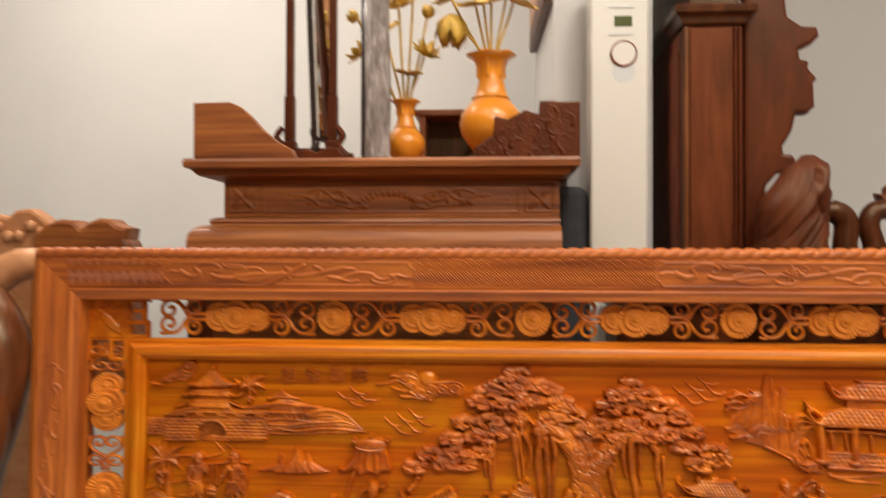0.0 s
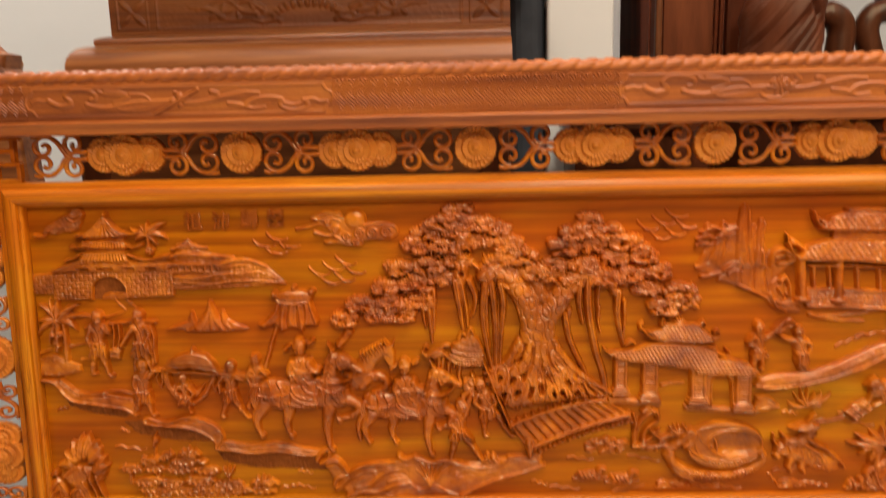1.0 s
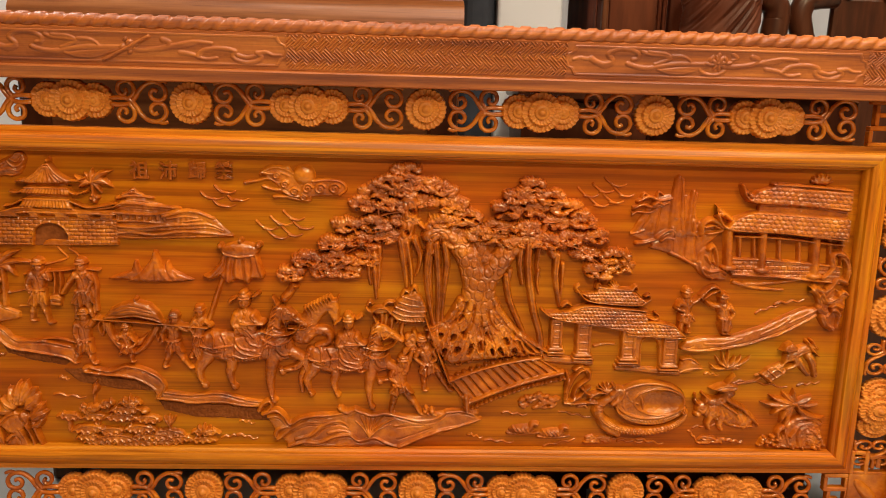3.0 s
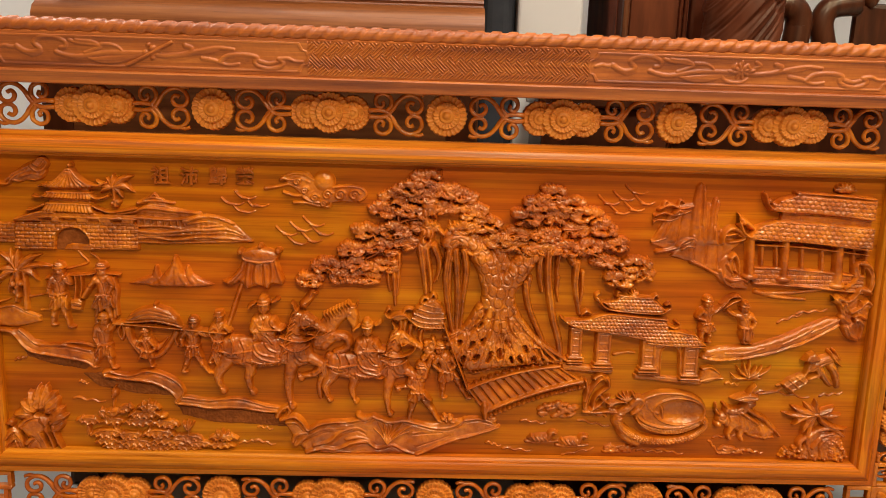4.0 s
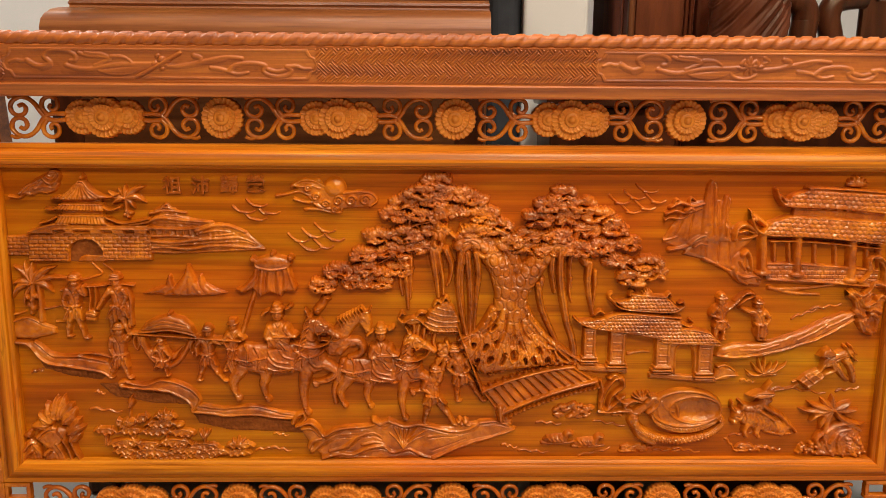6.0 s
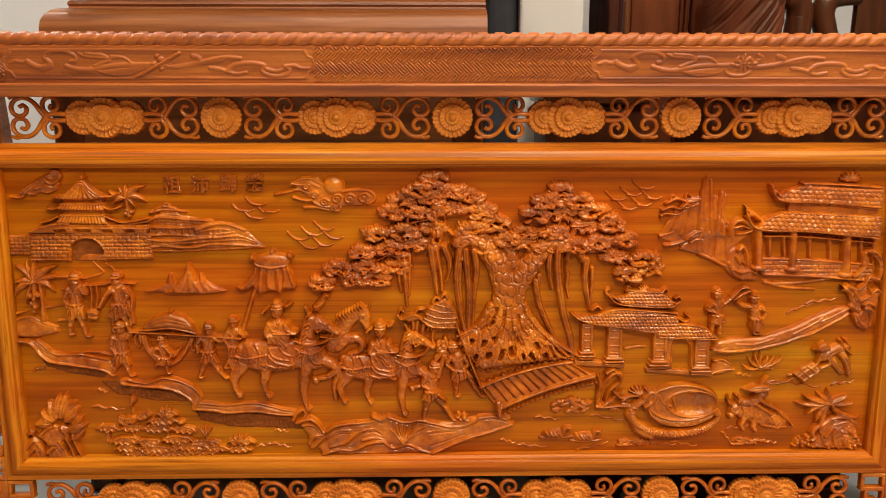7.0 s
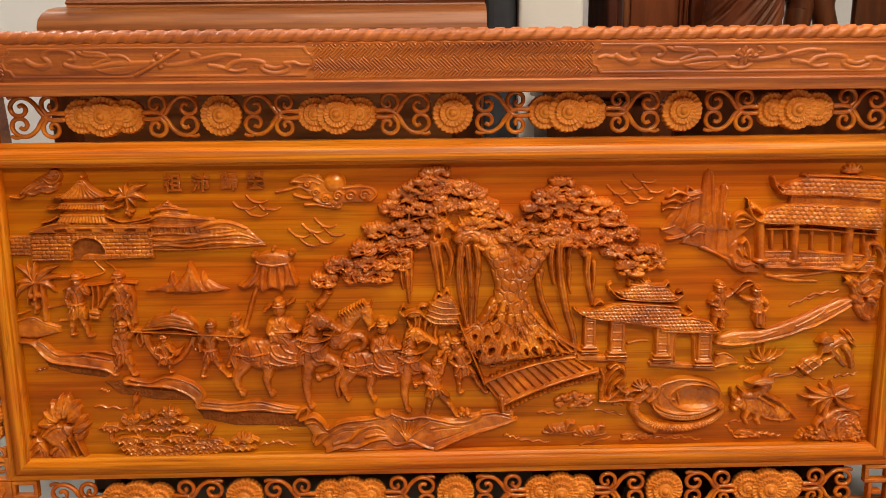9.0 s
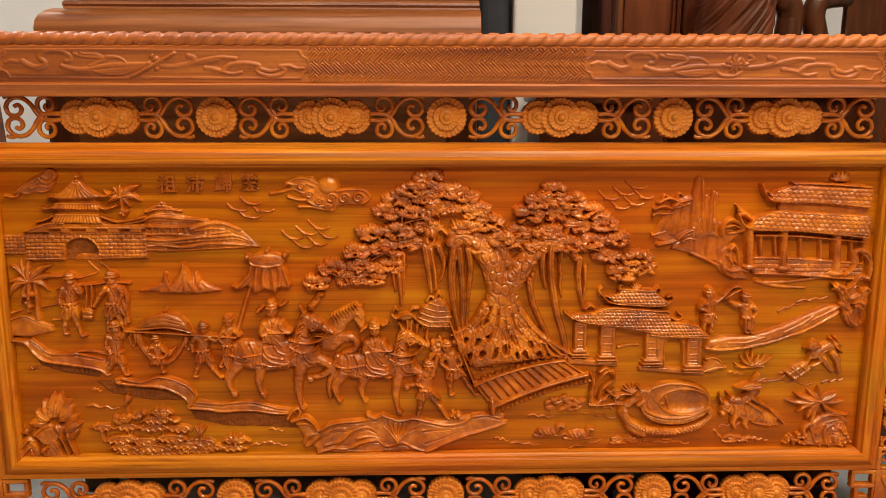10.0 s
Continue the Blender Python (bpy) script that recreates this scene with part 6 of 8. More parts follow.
# litter under a round canopy
c = patch((207, 163), (445, 313), 54, 1.0)
c.poly([(240, 269), (251, 285), (271, 296), (300, 303), (326, 296), (342, 280), (350, 261), (331, 266), (298, 272), (265, 269)], 19, 9)
for pts in ([(254, 274), (288, 284), (327, 278)], [(250, 278), (288, 292), (332, 282)]):
    c.emboss(pts, 1.8, 1.6, -1.6)
c.stroke([(240, 268), (267, 269), (298, 272), (331, 266), (350, 260)], 2.4, 2.4, 20)
c.blob((300, 304), 5, 6, 17)
c.stroke([(219, 265), (297, 260), (435, 250)], 3.4, 3.4, 19)
for x in (266, 284, 304, 324):
    c.blob((260 + (x - 266) * 1.07, 264), 6, 3.4, 9)
for pts in ([(242, 255), (245, 237), (259, 214), (274, 200), (293, 197), (312, 209), (326, 229), (336, 250)], [(247, 255), (253, 228), (272, 207)]):
    c.stroke(pts, 5.5, 5.5, 12)
c.poly([(254, 235), (263, 214), (283, 202), (305, 211), (322, 239), (304, 225), (282, 220)], 8, 6)
for pts in ([(231, 260), (226, 249), (230, 232)], [(236, 258), (237, 242), (232, 230)], [(341, 250), (335, 234), (339, 220)], [(347, 250), (346, 236), (341, 225)]):
    c.stroke(pts, 3.2, 2.6, 12, 9)
carved(c, "carved_litter", "carved hammock litter under a domed canopy", rough=0.2, size=9)
c = patch((249, 165), (311, 264), 55, 0.95)
figure(c, (279, 246), (278, 230), (281, 211), ([(269, 232), (262, 221), (272, 214)], [(287, 232), (297, 218), (290, 209)]), ([(274, 204), (267, 197), (262, 193)], [(285, 202), (286, 190), (286, 179)]), [(268, 214), (292, 213), (296, 197), (280, 193), (265, 197)], 1, 0.84, 17)
carved(c, "carved_figure", "small plain carved seated figure", rough=0.5, size=3.2)


def horse(c, o, k, h=17):
    """A harnessed horse stepping along, one foreleg raised; o: the point of the hip, k: size."""
    def at(x, z):
        return (o[0] + x * k, o[1] - z * k)
    def run(*pts):
        return [at(*p) for p in pts]
    for pts, r0, r1 in ((run((0, 18), (-10, 34), (-20, 54), (-14, 80)), 17, 4.6), (run((40, 22), (40, 44), (36, 58), (41, 82)), 14, 4.4), (run((118, 20), (112, 52), (110, 76), (114, 108)), 15, 4.6), (run((150, 16), (172, 30), (158, 46), (130, 53)), 12, 4.6)):
        c.stroke(pts, r0 * k, r1 * k, h * 0.98, h * 0.66)
        c.blob(pts[1], (r0 * 0.5 + 3) * k, (r0 * 0.5 + 3) * k, h * 0.92)
        c.blob(pts[2], 7.5 * k, 7.5 * k, h * 0.84)
        c.stroke([shift(pts[3], 0, 3 * k), shift(pts[3], 4 * k, -4 * k)], 4.8 * k, 7.4 * k, h * 0.78, h * 0.72)
        c.emboss([shift(pts[3], -6 * k, 4 * k), shift(pts[3], 7 * k, 2 * k)], 1.6 * k, 1.6 * k, -2.6)
        c.emboss([shift(pts[1], 2 * k, 0), shift(pts[2], 2 * k, 0), shift(pts[3], 1 * k, 8 * k)], 2.0 * k, 1.6 * k, -1.8)
    c.poly(run((-16, -4), (-8, -18), (10, -24), (40, -22), (90, -26), (128, -22), (146, -2), (148, 22), (132, 34), (100, 30), (60, 36), (20, 34), (-8, 24)), h * 1.02, 18 * k)
    c.blob(at(4, -2), 23 * k, 23 * k, h * 1.14)
    c.blob(at(136, 8), 20 * k, 25 * k, h * 1.14)
    c.stroke(run((130, 4), (121, -24), (126, -54)), 23 * k, 12 * k, h * 1.1, h * 1.12)
    c.poly(run((118, -58), (122, -76), (132, -74), (144, -73), (178, -46), (185, -37), (178, -31), (154, -43), (140, -44), (128, -42)), h * 1.24, 8 * k)
    c.blob(at(140, -60), 12 * k, 11 * k, h * 1.34)
    c.blob(at(177, -40), 8 * k, 7 * k, h * 1.22)
    c.stroke(run((126, -72), (122, -84), (118, -90)), 5 * k, 2 * k, h * 1.25)
    c.emboss(run((146, -62), (150, -61)), 3.4 * k, 3 * k, 2.6)
    c.emboss(run((152, -54), (164, -46)), 2 * k, 1.8 * k, -2.0)
    c.emboss(run((160, -56), (152, -44)), 2 * k, 2 * k, 2.6)
    # muscles and folds of the hide
    for a, m, b in (((116, -34), (130, -26), (146, -32)), ((112, -12), (128, -12), (146, -22)), ((122, 12), (132, 24), (148, 24)), ((-12, 8), (4, 20), (22, 18)), ((22, -14), (30, 4), (26, 24)), ((104, -18), (110, 0), (108, 22)), ((34, 26), (60, 32), (92, 26))):
        c.emboss(run(a, m, b), 2.6 * k, 2.0 * k, -2.6)
        c.emboss([shift(p, 2 * k, 5 * k) for p in run(a, m, b)], 3.0 * k, 2.4 * k, 1.8)
    c.stroke(run((138, -70), (134, -56), (140, -42)), 2.0 * k, 2.0 * k, h * 1.42)
    c.stroke(run((140, -42), (150, -48), (160, -58)), 1.9 * k, 1.9 * k, h * 1.4)
    # mane
    for j in range(10):
        x, z = 122 - 2.2 * j + 1.0 * (j % 2), -74 + 8.6 * j
        c.stroke(run((x + 6, z - 2), (x - 3, z + 6), (x - 9, z + 20)), 4.0 * k, 1.8 * k, h * 1.38, h * 1.1)
    # reins, breast strap and trappings
    c.stroke(run((170, -44), (160, -28), (140, -19), (116, -20), (96, -26)), 2.6 * k, 2.4 * k, h * 1.42)
    c.stroke(run((98, -12), (120, 0), (140, -4), (150, -12)), 4.4 * k, 3.4 * k, h * 1.36)
    for j in range(5):
        c.stroke(run((106 + 9 * j, -3 + (j % 2)), (107 + 9 * j, 6)), 3 * k, 2 * k, h * 1.32)
    c.poly(run((46, -16), (92, -20), (98, 20), (88, 30), (70, 26), (52, 30), (44, 18)), h * 1.2, 6 * k)
    for a, m, b in (((50, -10), (60, 6), (86, 12)), ((48, 2), (62, 16), (88, 22)), ((70, -14), (78, -2), (94, 4))):
        c.emboss(run(a, m, b), 2.8 * k, 2.2 * k, 2.8)
    c.stroke(run((44, 20), (66, 26), (96, 20)), 2.8 * k, 2.8 * k, h * 1.4)
    c.stroke(run((-14, 4), (10, 8), (44, 2)), 2.6 * k, 2.6 * k, h * 1.32)
    for j in range(4):
        c.blob(at(-4 + 12 * j, 10), 3.8 * k, 5.2 * k, h * 1.34)
    c.stroke(run((6, -22), (12, -8), (10, 8)), 2.4 * k, 2.4 * k, h * 1.34)
    for j in range(7):
        c.stroke(run((45 + 8 * j, 23 + 2.5 * math.sin(j)), (45.5 + 8 * j, 31 + 2.5 * math.sin(j))), 2.6 * k, 1.8 * k, h * 1.3, h * 1.1)
    for dx in (0, 4, -4):
        c.stroke(run((-16, -4), (-22 + dx, 6), (-20 + dx, 24), (-13 + dx, 36)), 5 * k, 2.4 * k, h * 0.95, h * 0.7)


def rider(c, head, k, h=21):
    """A plain robed rider, sleeves drawn together over the reins, one boot hanging."""
    def run(*pts):
        return [shift(head, x * k, -z * k) for x, z in pts]
    c.poly(run((-16, 24), (-8, 12), (8, 12), (18, 24), (24, 44), (22, 66), (-22, 66), (-22, 40)), h, 11 * k)
    c.stroke(run((4, 60), (20, 70), (18, 86), (22, 98)), 13 * k, 7 * k, h * 1.06, h * 0.92)
    c.blob(run((27, 99))[0], 10 * k, 5 * k, h)
    c.stroke(run((-15, 26), (-20, 44), (2, 46)), 9 * k, 7 * k, h * 1.18)
    c.stroke(run((16, 26), (24, 38), (34, 40)), 9 * k, 6 * k, h * 1.2)
    c.stroke(run((-6, 42), (12, 41), (34, 41)), 4.4 * k, 4 * k, h * 1.3)
    for a, m, b in (((-12, 50), (-6, 60), (-10, 68)), ((-2, 50), (8, 58), (16, 66)), ((8, 48), (18, 54), (26, 62)), ((-18, 46), (-18, 56), (-20, 64))):
        c.emboss(run(a, m, b), 2.4 * k, 3.0 * k, 2.8)
    c.emboss(run((2, 54), (12, 66), (10, 84)), 2.2 * k, 2.0 * k, -2.6)
    c.emboss(run((-8, 12), (0, 26), (-2, 38)), 2.0 * k, 1.6 * k, -2.8)
    c.emboss(run((8, 12), (1, 26)), 2.0 * k, 1.6 * k, -2.8)
    for pts in (run((-12, 30), (-8, 36), (0, 38)), run((12, 28), (16, 34), (20, 36))):
        c.emboss(pts, 1.8 * k, 1.6 * k, 2.4)
    c.blob(head, 11 * k, 13 * k, h * 0.55, 0, h * 0.6)
    c.emboss(run((0, -2), (0, 4)), 2.2 * k, 2.8 * k, 2.4)
    for s in (-1, 1):
        c.emboss(run((s * 4, -1), (s * 6.4, 0)), 1.8 * k, 1.6 * k, -2.4)
    c.blob(run((0, -11))[0], 12 * k, 7 * k, h * 0.6, 0, h * 0.62)
    c.blob(run((-1, -17))[0], 8.5 * k, 6.5 * k, h * 0.6, 0, h * 0.58)
    c.stroke(run((-10, -7), (0, -6), (10, -7)), 2.2 * k, 2.2 * k, h * 1.32)
    c.stroke(run((-27, 2), (-23, -3), (-17, -6)), 4.8 * k, 3.0 * k, h * 0.95)
    c.stroke(run((25, -15), (21, -12), (16, -10)), 4.8 * k, 3.0 * k, h * 0.95)


# horse walking behind: arched neck with a combed mane, and its raised foreleg
c = patch((561, 112), (700, 348), 62, 1.0)
c.stroke([(616, 239), (633, 271), (653, 291), (673, 298)], 22, 13, 14)
c.poly([(660, 303), (673, 312), (684, 311), (690, 293), (688, 268), (679, 261), (673, 273), (666, 284)], 16, 6)
c.blob((674, 296), 10, 9, 18)
for j in range(9):
    p = (626 + 5.8 * j, 285 + 3.0 * j)
    c.stroke([shift(p, -3, 8), shift(p, 2, 0), shift(p, 5, -11)], 3.4, 1.8, 19, 14)
c.stroke([(684, 307), (688, 318)], 3, 1.6, 15)
c.stroke([(623, 229), (641, 245), (661, 248), (672, 236), (665, 222), (645, 215)], 12, 6, 15)
for p, ru, rv in (((610, 246), 15, 13), ((628, 239), 14, 14), ((650, 245), 12, 9)):
    c.blob(p, ru, rv, 15)
c.stroke([(590, 253), (617, 250), (635, 259)], 2.6, 2.4, 18)
c.stroke([(633, 206), (626, 178), (614, 150), (616, 121)], 9, 5, 12, 9)
# plume over the foremost head
c.stroke([(583, 310), (592, 321), (601, 337)], 9, 8, 15)
c.blob((605, 335), 7, 7, 17)
for pts in ([(581, 312), (590, 315), (599, 324)], [(587, 303), (596, 312), (608, 326)], [(595, 328), (601, 335), (610, 337)]):
    c.emboss(pts, 1.8, 1.4, 2.2)
carved(c, "carved_horse", "carved horse among the riders", rough=0.6, size=4)

for o, k, head, rk in (((436, 219), 1.06, (507, 304), 1.04), ((644, 194), 0.94, (707, 263), 0.98)):
    c = patch(shift(o, -44, -130), shift(o, 216, 112), 60, 0.95)
    horse(c, o, k)
    carved(c, "carved_horse", "carved harnessed horse at a walk", rough=0.5, size=5)
    c = patch(shift(head, -50, -130), shift(head, 50, 46), 61, 0.95)
    rider(c, head, rk)
    carved(c, "carved_rider", "plain carved figure riding a horse", rough=0.5, size=4)

# draped banner behind the riders, its front edge rolled like a scroll
c = patch((734, 221), (868, 347), 64, 1.0)
c.poly([(744, 291), (759, 297), (779, 297), (793, 290), (799, 311), (815, 322), (835, 331), (848, 320), (859, 299), (857, 269), (828, 265), (797, 272), (784, 286), (764, 281)], 18, 6)
for pts, r, h in (([(742, 295), (750, 288), (764, 295), (779, 295), (793, 283), (812, 272), (857, 271)], 3.6, 22), ([(744, 300), (748, 307), (753, 302)], 3, 17), ([(793, 290), (817, 281), (857, 281)], 2.6, 22), ([(797, 299), (824, 290), (859, 290)], 2.4, 22), ([(804, 309), (828, 302), (855, 301)], 2.4, 21), ([(815, 318), (835, 313), (850, 311)], 2.4, 21), ([(824, 324), (833, 338), (839, 329)], 4, 18), ([(810, 320), (817, 331), (826, 324)], 4, 17), ([(773, 295), (782, 306), (793, 306)], 3.4, 16)):
    c.stroke(pts, r, r * 0.8, h, h * 0.92)
for j in range(10):
    p = (801 + 5.6 * j, 270)
    c.stroke([shift(p, 0, 5), shift(p, 2, 0), shift(p, -1, -5)], 2.8, 2.2, 20, 15)
for pts in ([(770, 290), (772, 270), (766, 247), (761, 233)], [(781, 281), (779, 260), (786, 244)], [(792, 274), (790, 251), (797, 235)], [(812, 263), (810, 246), (815, 230)]):
    c.stroke(pts, 5, 3.4, 13, 10)
carved(c, "carved_banner", "carved draped banner cloth with a wavy fringe", rough=0.5)
c = patch((846, 133), (919, 294), 65)
c.stroke([(855, 281), (875, 227), (907, 145)], 3, 3, 23)
carved(c, "carved_pole", "carved slanting pole", rough=0.1)

# ---- river banks and rocks ----
def bank(outline, lips, seed, h=10):
    """A smooth bank: a swelling body with raised, rolled lips."""
    lo, hi = box_of(outline + [p for q, r, t in lips for p in q], 12)
    c = patch(lo, hi, seed, 1.0)
    c.poly(outline, h, 9)
    for q, r, t in lips:
        c.stroke(q, r, r * 0.7, t, t * 0.85)
        c.emboss([shift(p, 1, -r - 1) for p in q], 2.0, 1.6, -1.8)
    carved(c, "carved_bank", "carved river bank with a raised lip", rough=0.7, size=10)


bank([(-1, 248), (36, 248), (58, 227), (86, 220), (173, 210), (183, 191), (177, 172), (156, 184), (116, 192), (69, 199), (42, 215), (17, 236)], [([(1, 246), (24, 241), (40, 220), (60, 204), (106, 196), (156, 187), (175, 177)], 5, 15), ([(36, 247), (52, 232), (70, 218), (119, 217), (171, 207)], 3.4, 12), ([(108, 217), (130, 222), (154, 221), (180, 214)], 2.6, 8)], 70)
bank([(191, 161), (224, 160), (269, 169), (305, 164), (333, 150), (349, 129), (339, 107), (328, 110), (322, 124), (303, 136), (257, 144), (212, 146)], [([(196, 158), (231, 153), (279, 148), (310, 136), (331, 119), (332, 105)], 5, 15), ([(209, 165), (242, 158), (274, 168), (305, 163), (333, 149), (348, 127), (337, 106)], 4, 14), ([(194, 163), (209, 167), (224, 160)], 5, 13)], 71)
bank([(335, 112), (355, 119), (400, 111), (456, 114), (500, 104), (547, 96), (543, 86), (489, 89), (433, 93), (388, 95), (343, 100)], [([(332, 103), (368, 100), (399, 95), (455, 97), (511, 89), (545, 91)], 4.4, 13), ([(344, 116), (395, 110), (454, 114), (507, 101), (547, 96)], 3.0, 11), ([(531, 79), (538, 93), (552, 100), (554, 86), (540, 74)], 6, 15)], 72)

def terrace(c, pts, r, h):
    """A rolled step of the shore, undercut along its lower side."""
    c.stroke(pts, r, r * 0.6, h, h * 0.75)
    c.emboss([shift(p, 2, -r - 1) for p in pts], 1.8, 1.4, -2.0)


# rocky shore with a tuft of grass
c = patch((521, -8), (982, 99), 73, 1.0)
c.poly([(540, 74), (556, 79), (574, 74), (591, 54), (614, 66), (669, 73), (721, 86), (782, 72), (851, 73), (903, 82), (958, 80), (972, 65), (922, 41), (851, 18), (832, 6), (782, 4), (686, -3), (590, 3), (563, 33)], 9, 10)
terrace(c, [(538, 73), (563, 81), (580, 69), (591, 52), (612, 64), (642, 70), (680, 73), (721, 84)], 5, 17)
terrace(c, [(549, 67), (569, 67), (582, 52), (596, 49)], 5, 14)
terrace(c, [(563, 28), (568, 40), (584, 46), (593, 42)], 6, 15)
terrace(c, [(568, 21), (591, 40), (619, 54), (646, 56), (680, 58)], 7, 13)
terrace(c, [(590, 6), (618, 15), (649, 14), (679, 27), (709, 31), (729, 18), (759, 25), (782, 13), (805, 6)], 6, 17)
terrace(c, [(604, 20), (634, 30), (657, 49), (687, 58), (705, 51)], 6, 14)
terrace(c, [(668, 34), (695, 39), (723, 31)], 5, 13)
terrace(c, [(622, 8), (679, 7), (736, 9)], 5, 12)
terrace(c, [(721, 84), (753, 72), (782, 76), (805, 71), (851, 61), (882, 66), (903, 80)], 5, 15)
terrace(c, [(809, 6), (830, 15), (851, 25), (885, 39), (919, 48), (951, 58), (972, 66)], 5.5, 17)
terrace(c, [(800, 50), (828, 54), (857, 56)], 4, 11)
terrace(c, [(903, 80), (930, 82), (958, 75)], 4.4, 13)
terrace(c, [(805, 25), (839, 37), (873, 51)], 4, 10)
terrace(c, [(692, 85), (705, 77), (721, 84)], 7, 16)
for tip, b in (((723, 58), 0.1), ((730, 72), 0.1), ((741, 75), 0.05), ((753, 70), 0), ((764, 72), -0.05), ((780, 72), -0.1), ((796, 64), -0.14), ((791, 52), -0.16)):
    base = (750, 28)
    q = [base, ((base[0] + tip[0]) / 2, (base[1] + tip[1]) / 2 + abs(b) * 30), tip]
    c.stroke(q, 2.6, 1.3, 19, 13)
mass(c, [(855, 76), (862, 90), (878, 88), (882, 73)], 10, 3, 5, 15, 19, 0.9)
carved(c, "carved_shore", "carved rocky shore with tufts of grass", rough=0.8, size=12)

# water ripples
for p, q in (((22, 184), (44, 188)), ((143, 143), (160, 136)), ((130, 108), (191, 99)), ((454, 19), (493, 24)), ((484, 26), (524, 15)), ((491, 55), (520, 48)), ((1017, 79), (1067, 72)), ((948, 31), (978, 21)), ((983, 19), (1042, 12)), ((1132, 82), (1197, 68)), ((1104, 7), (1167, 20)), ((1424, 167), (1453, 162)), ((1459, 146), (1527, 151)), ((1401, 43), (1424, 16)), ((1483, 23), (1516, 16)), ((1410, 50), (1456, 55)), ((1518, 151), (1597, 137)), ((1619, 144), (1664, 149)), ((1256, 20), (1309, 15)), ((1297, 23), (1351, 11)), ((1516, 295), (1564, 312)), ((1552, 314), (1612, 321))):
    n = 5
    c = patch((min(p[0], q[0]) - 6, min(p[1], q[1]) - 8), (max(p[0], q[0]) + 6, max(p[1], q[1]) + 8), 74)
    c.stroke([(p[0] + (q[0] - p[0]) * k / n, p[1] + (q[1] - p[1]) * k / n + (2.5 if k % 2 else -1.5)) for k in range(n + 1)], 2.4, 1.5, 4.4, 2.6)
    carved(c, "carved_ripple", "thin carved water ripple", rough=0.1)


# matt stippled strips under the banks; their dark tone partly holds the shade there
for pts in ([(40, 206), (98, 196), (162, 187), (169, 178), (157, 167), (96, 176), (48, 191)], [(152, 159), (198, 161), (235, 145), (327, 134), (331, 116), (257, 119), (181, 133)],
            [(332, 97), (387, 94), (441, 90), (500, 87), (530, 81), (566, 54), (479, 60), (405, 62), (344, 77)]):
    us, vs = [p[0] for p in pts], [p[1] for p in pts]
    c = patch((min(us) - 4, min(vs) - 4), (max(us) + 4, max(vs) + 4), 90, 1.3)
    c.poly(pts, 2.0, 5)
    carved(c, "stippled_strip", "matt stippled strip of the river bank, toned dark for shade", M_STIPPLE_SHADE, rough=0.7, size=2.6)

# bush of broad leaves over a furrowed rock
c = patch((-19, -7), (153, 156), 75, 1.0)
c.poly([(-9, 0), (-6, 39), (11, 49), (25, 39), (33, 0)], 12, 8)
c.poly([(22, 46), (35, 65), (56, 76), (72, 65), (75, 45), (62, 21), (40, 27)], 15, 9)
c.poly([(31, 0), (47, 26), (63, 34), (85, -1)], 13, 7)
for pts in ([(-3, 22), (12, 39), (26, 22), (31, 2)], [(27, 51), (43, 65), (61, 67), (71, 53)], [(63, 38), (71, 21), (76, 2)], [(77, 45), (85, 24), (89, 2)], [(91, 50), (96, 26), (105, 4)], [(-2, 8), (13, 22), (18, 5)], [(39, 14), (51, 24), (61, 9)]):
    c.stroke(pts, 6, 4.4, 17, 12)
    c.emboss([shift(p, 4, -2) for p in pts], 1.8, 1.5, -3.2)
rng = random.Random(21)
for base, tip, w in (((67, 84), (86, 145), 11), ((57, 89), (70, 143), 7), ((63, 84), (45, 129), 10), ((58, 79), (27, 103), 10), ((51, 74), (9, 75), 9), ((70, 89), (104, 126), 10), ((76, 84), (108, 112), 10), ((76, 79), (99, 93), 7), ((81, 60), (117, 95), 9), ((85, 55), (125, 76), 8), ((69, 74), (80, 45), 9), ((45, 79), (31, 96), 7), ((86, 40), (117, 64), 6), ((52, 91), (49, 122), 7), ((16, 60), (-5, 51), 6), ((75, 96), (89, 126), 7)):
    c.blob(((base[0] * 0.4 + tip[0] * 0.6), (base[1] * 0.4 + tip[1] * 0.6)), w * 1.25, w * 0.75, 5, math.degrees(math.atan2(tip[1] - base[1], tip[0] - base[0])), 9)
    blade(c, base, ((base[0] * 0.1 + tip[0] * 0.9), (base[1] * 0.1 + tip[1] * 0.9)), w * 1.35, rng.uniform(14, 20), rng.uniform(-0.08, 0.1))
carved(c, "carved_bush", "carved broad-leaved bush over a furrowed rock", rough=0.5, size=4)

# bank of lotus: frilled leaves in tiers, with buds and blossoms
c = patch((127, -6), (466, 142), 76, 1.0)
rng = random.Random(31)


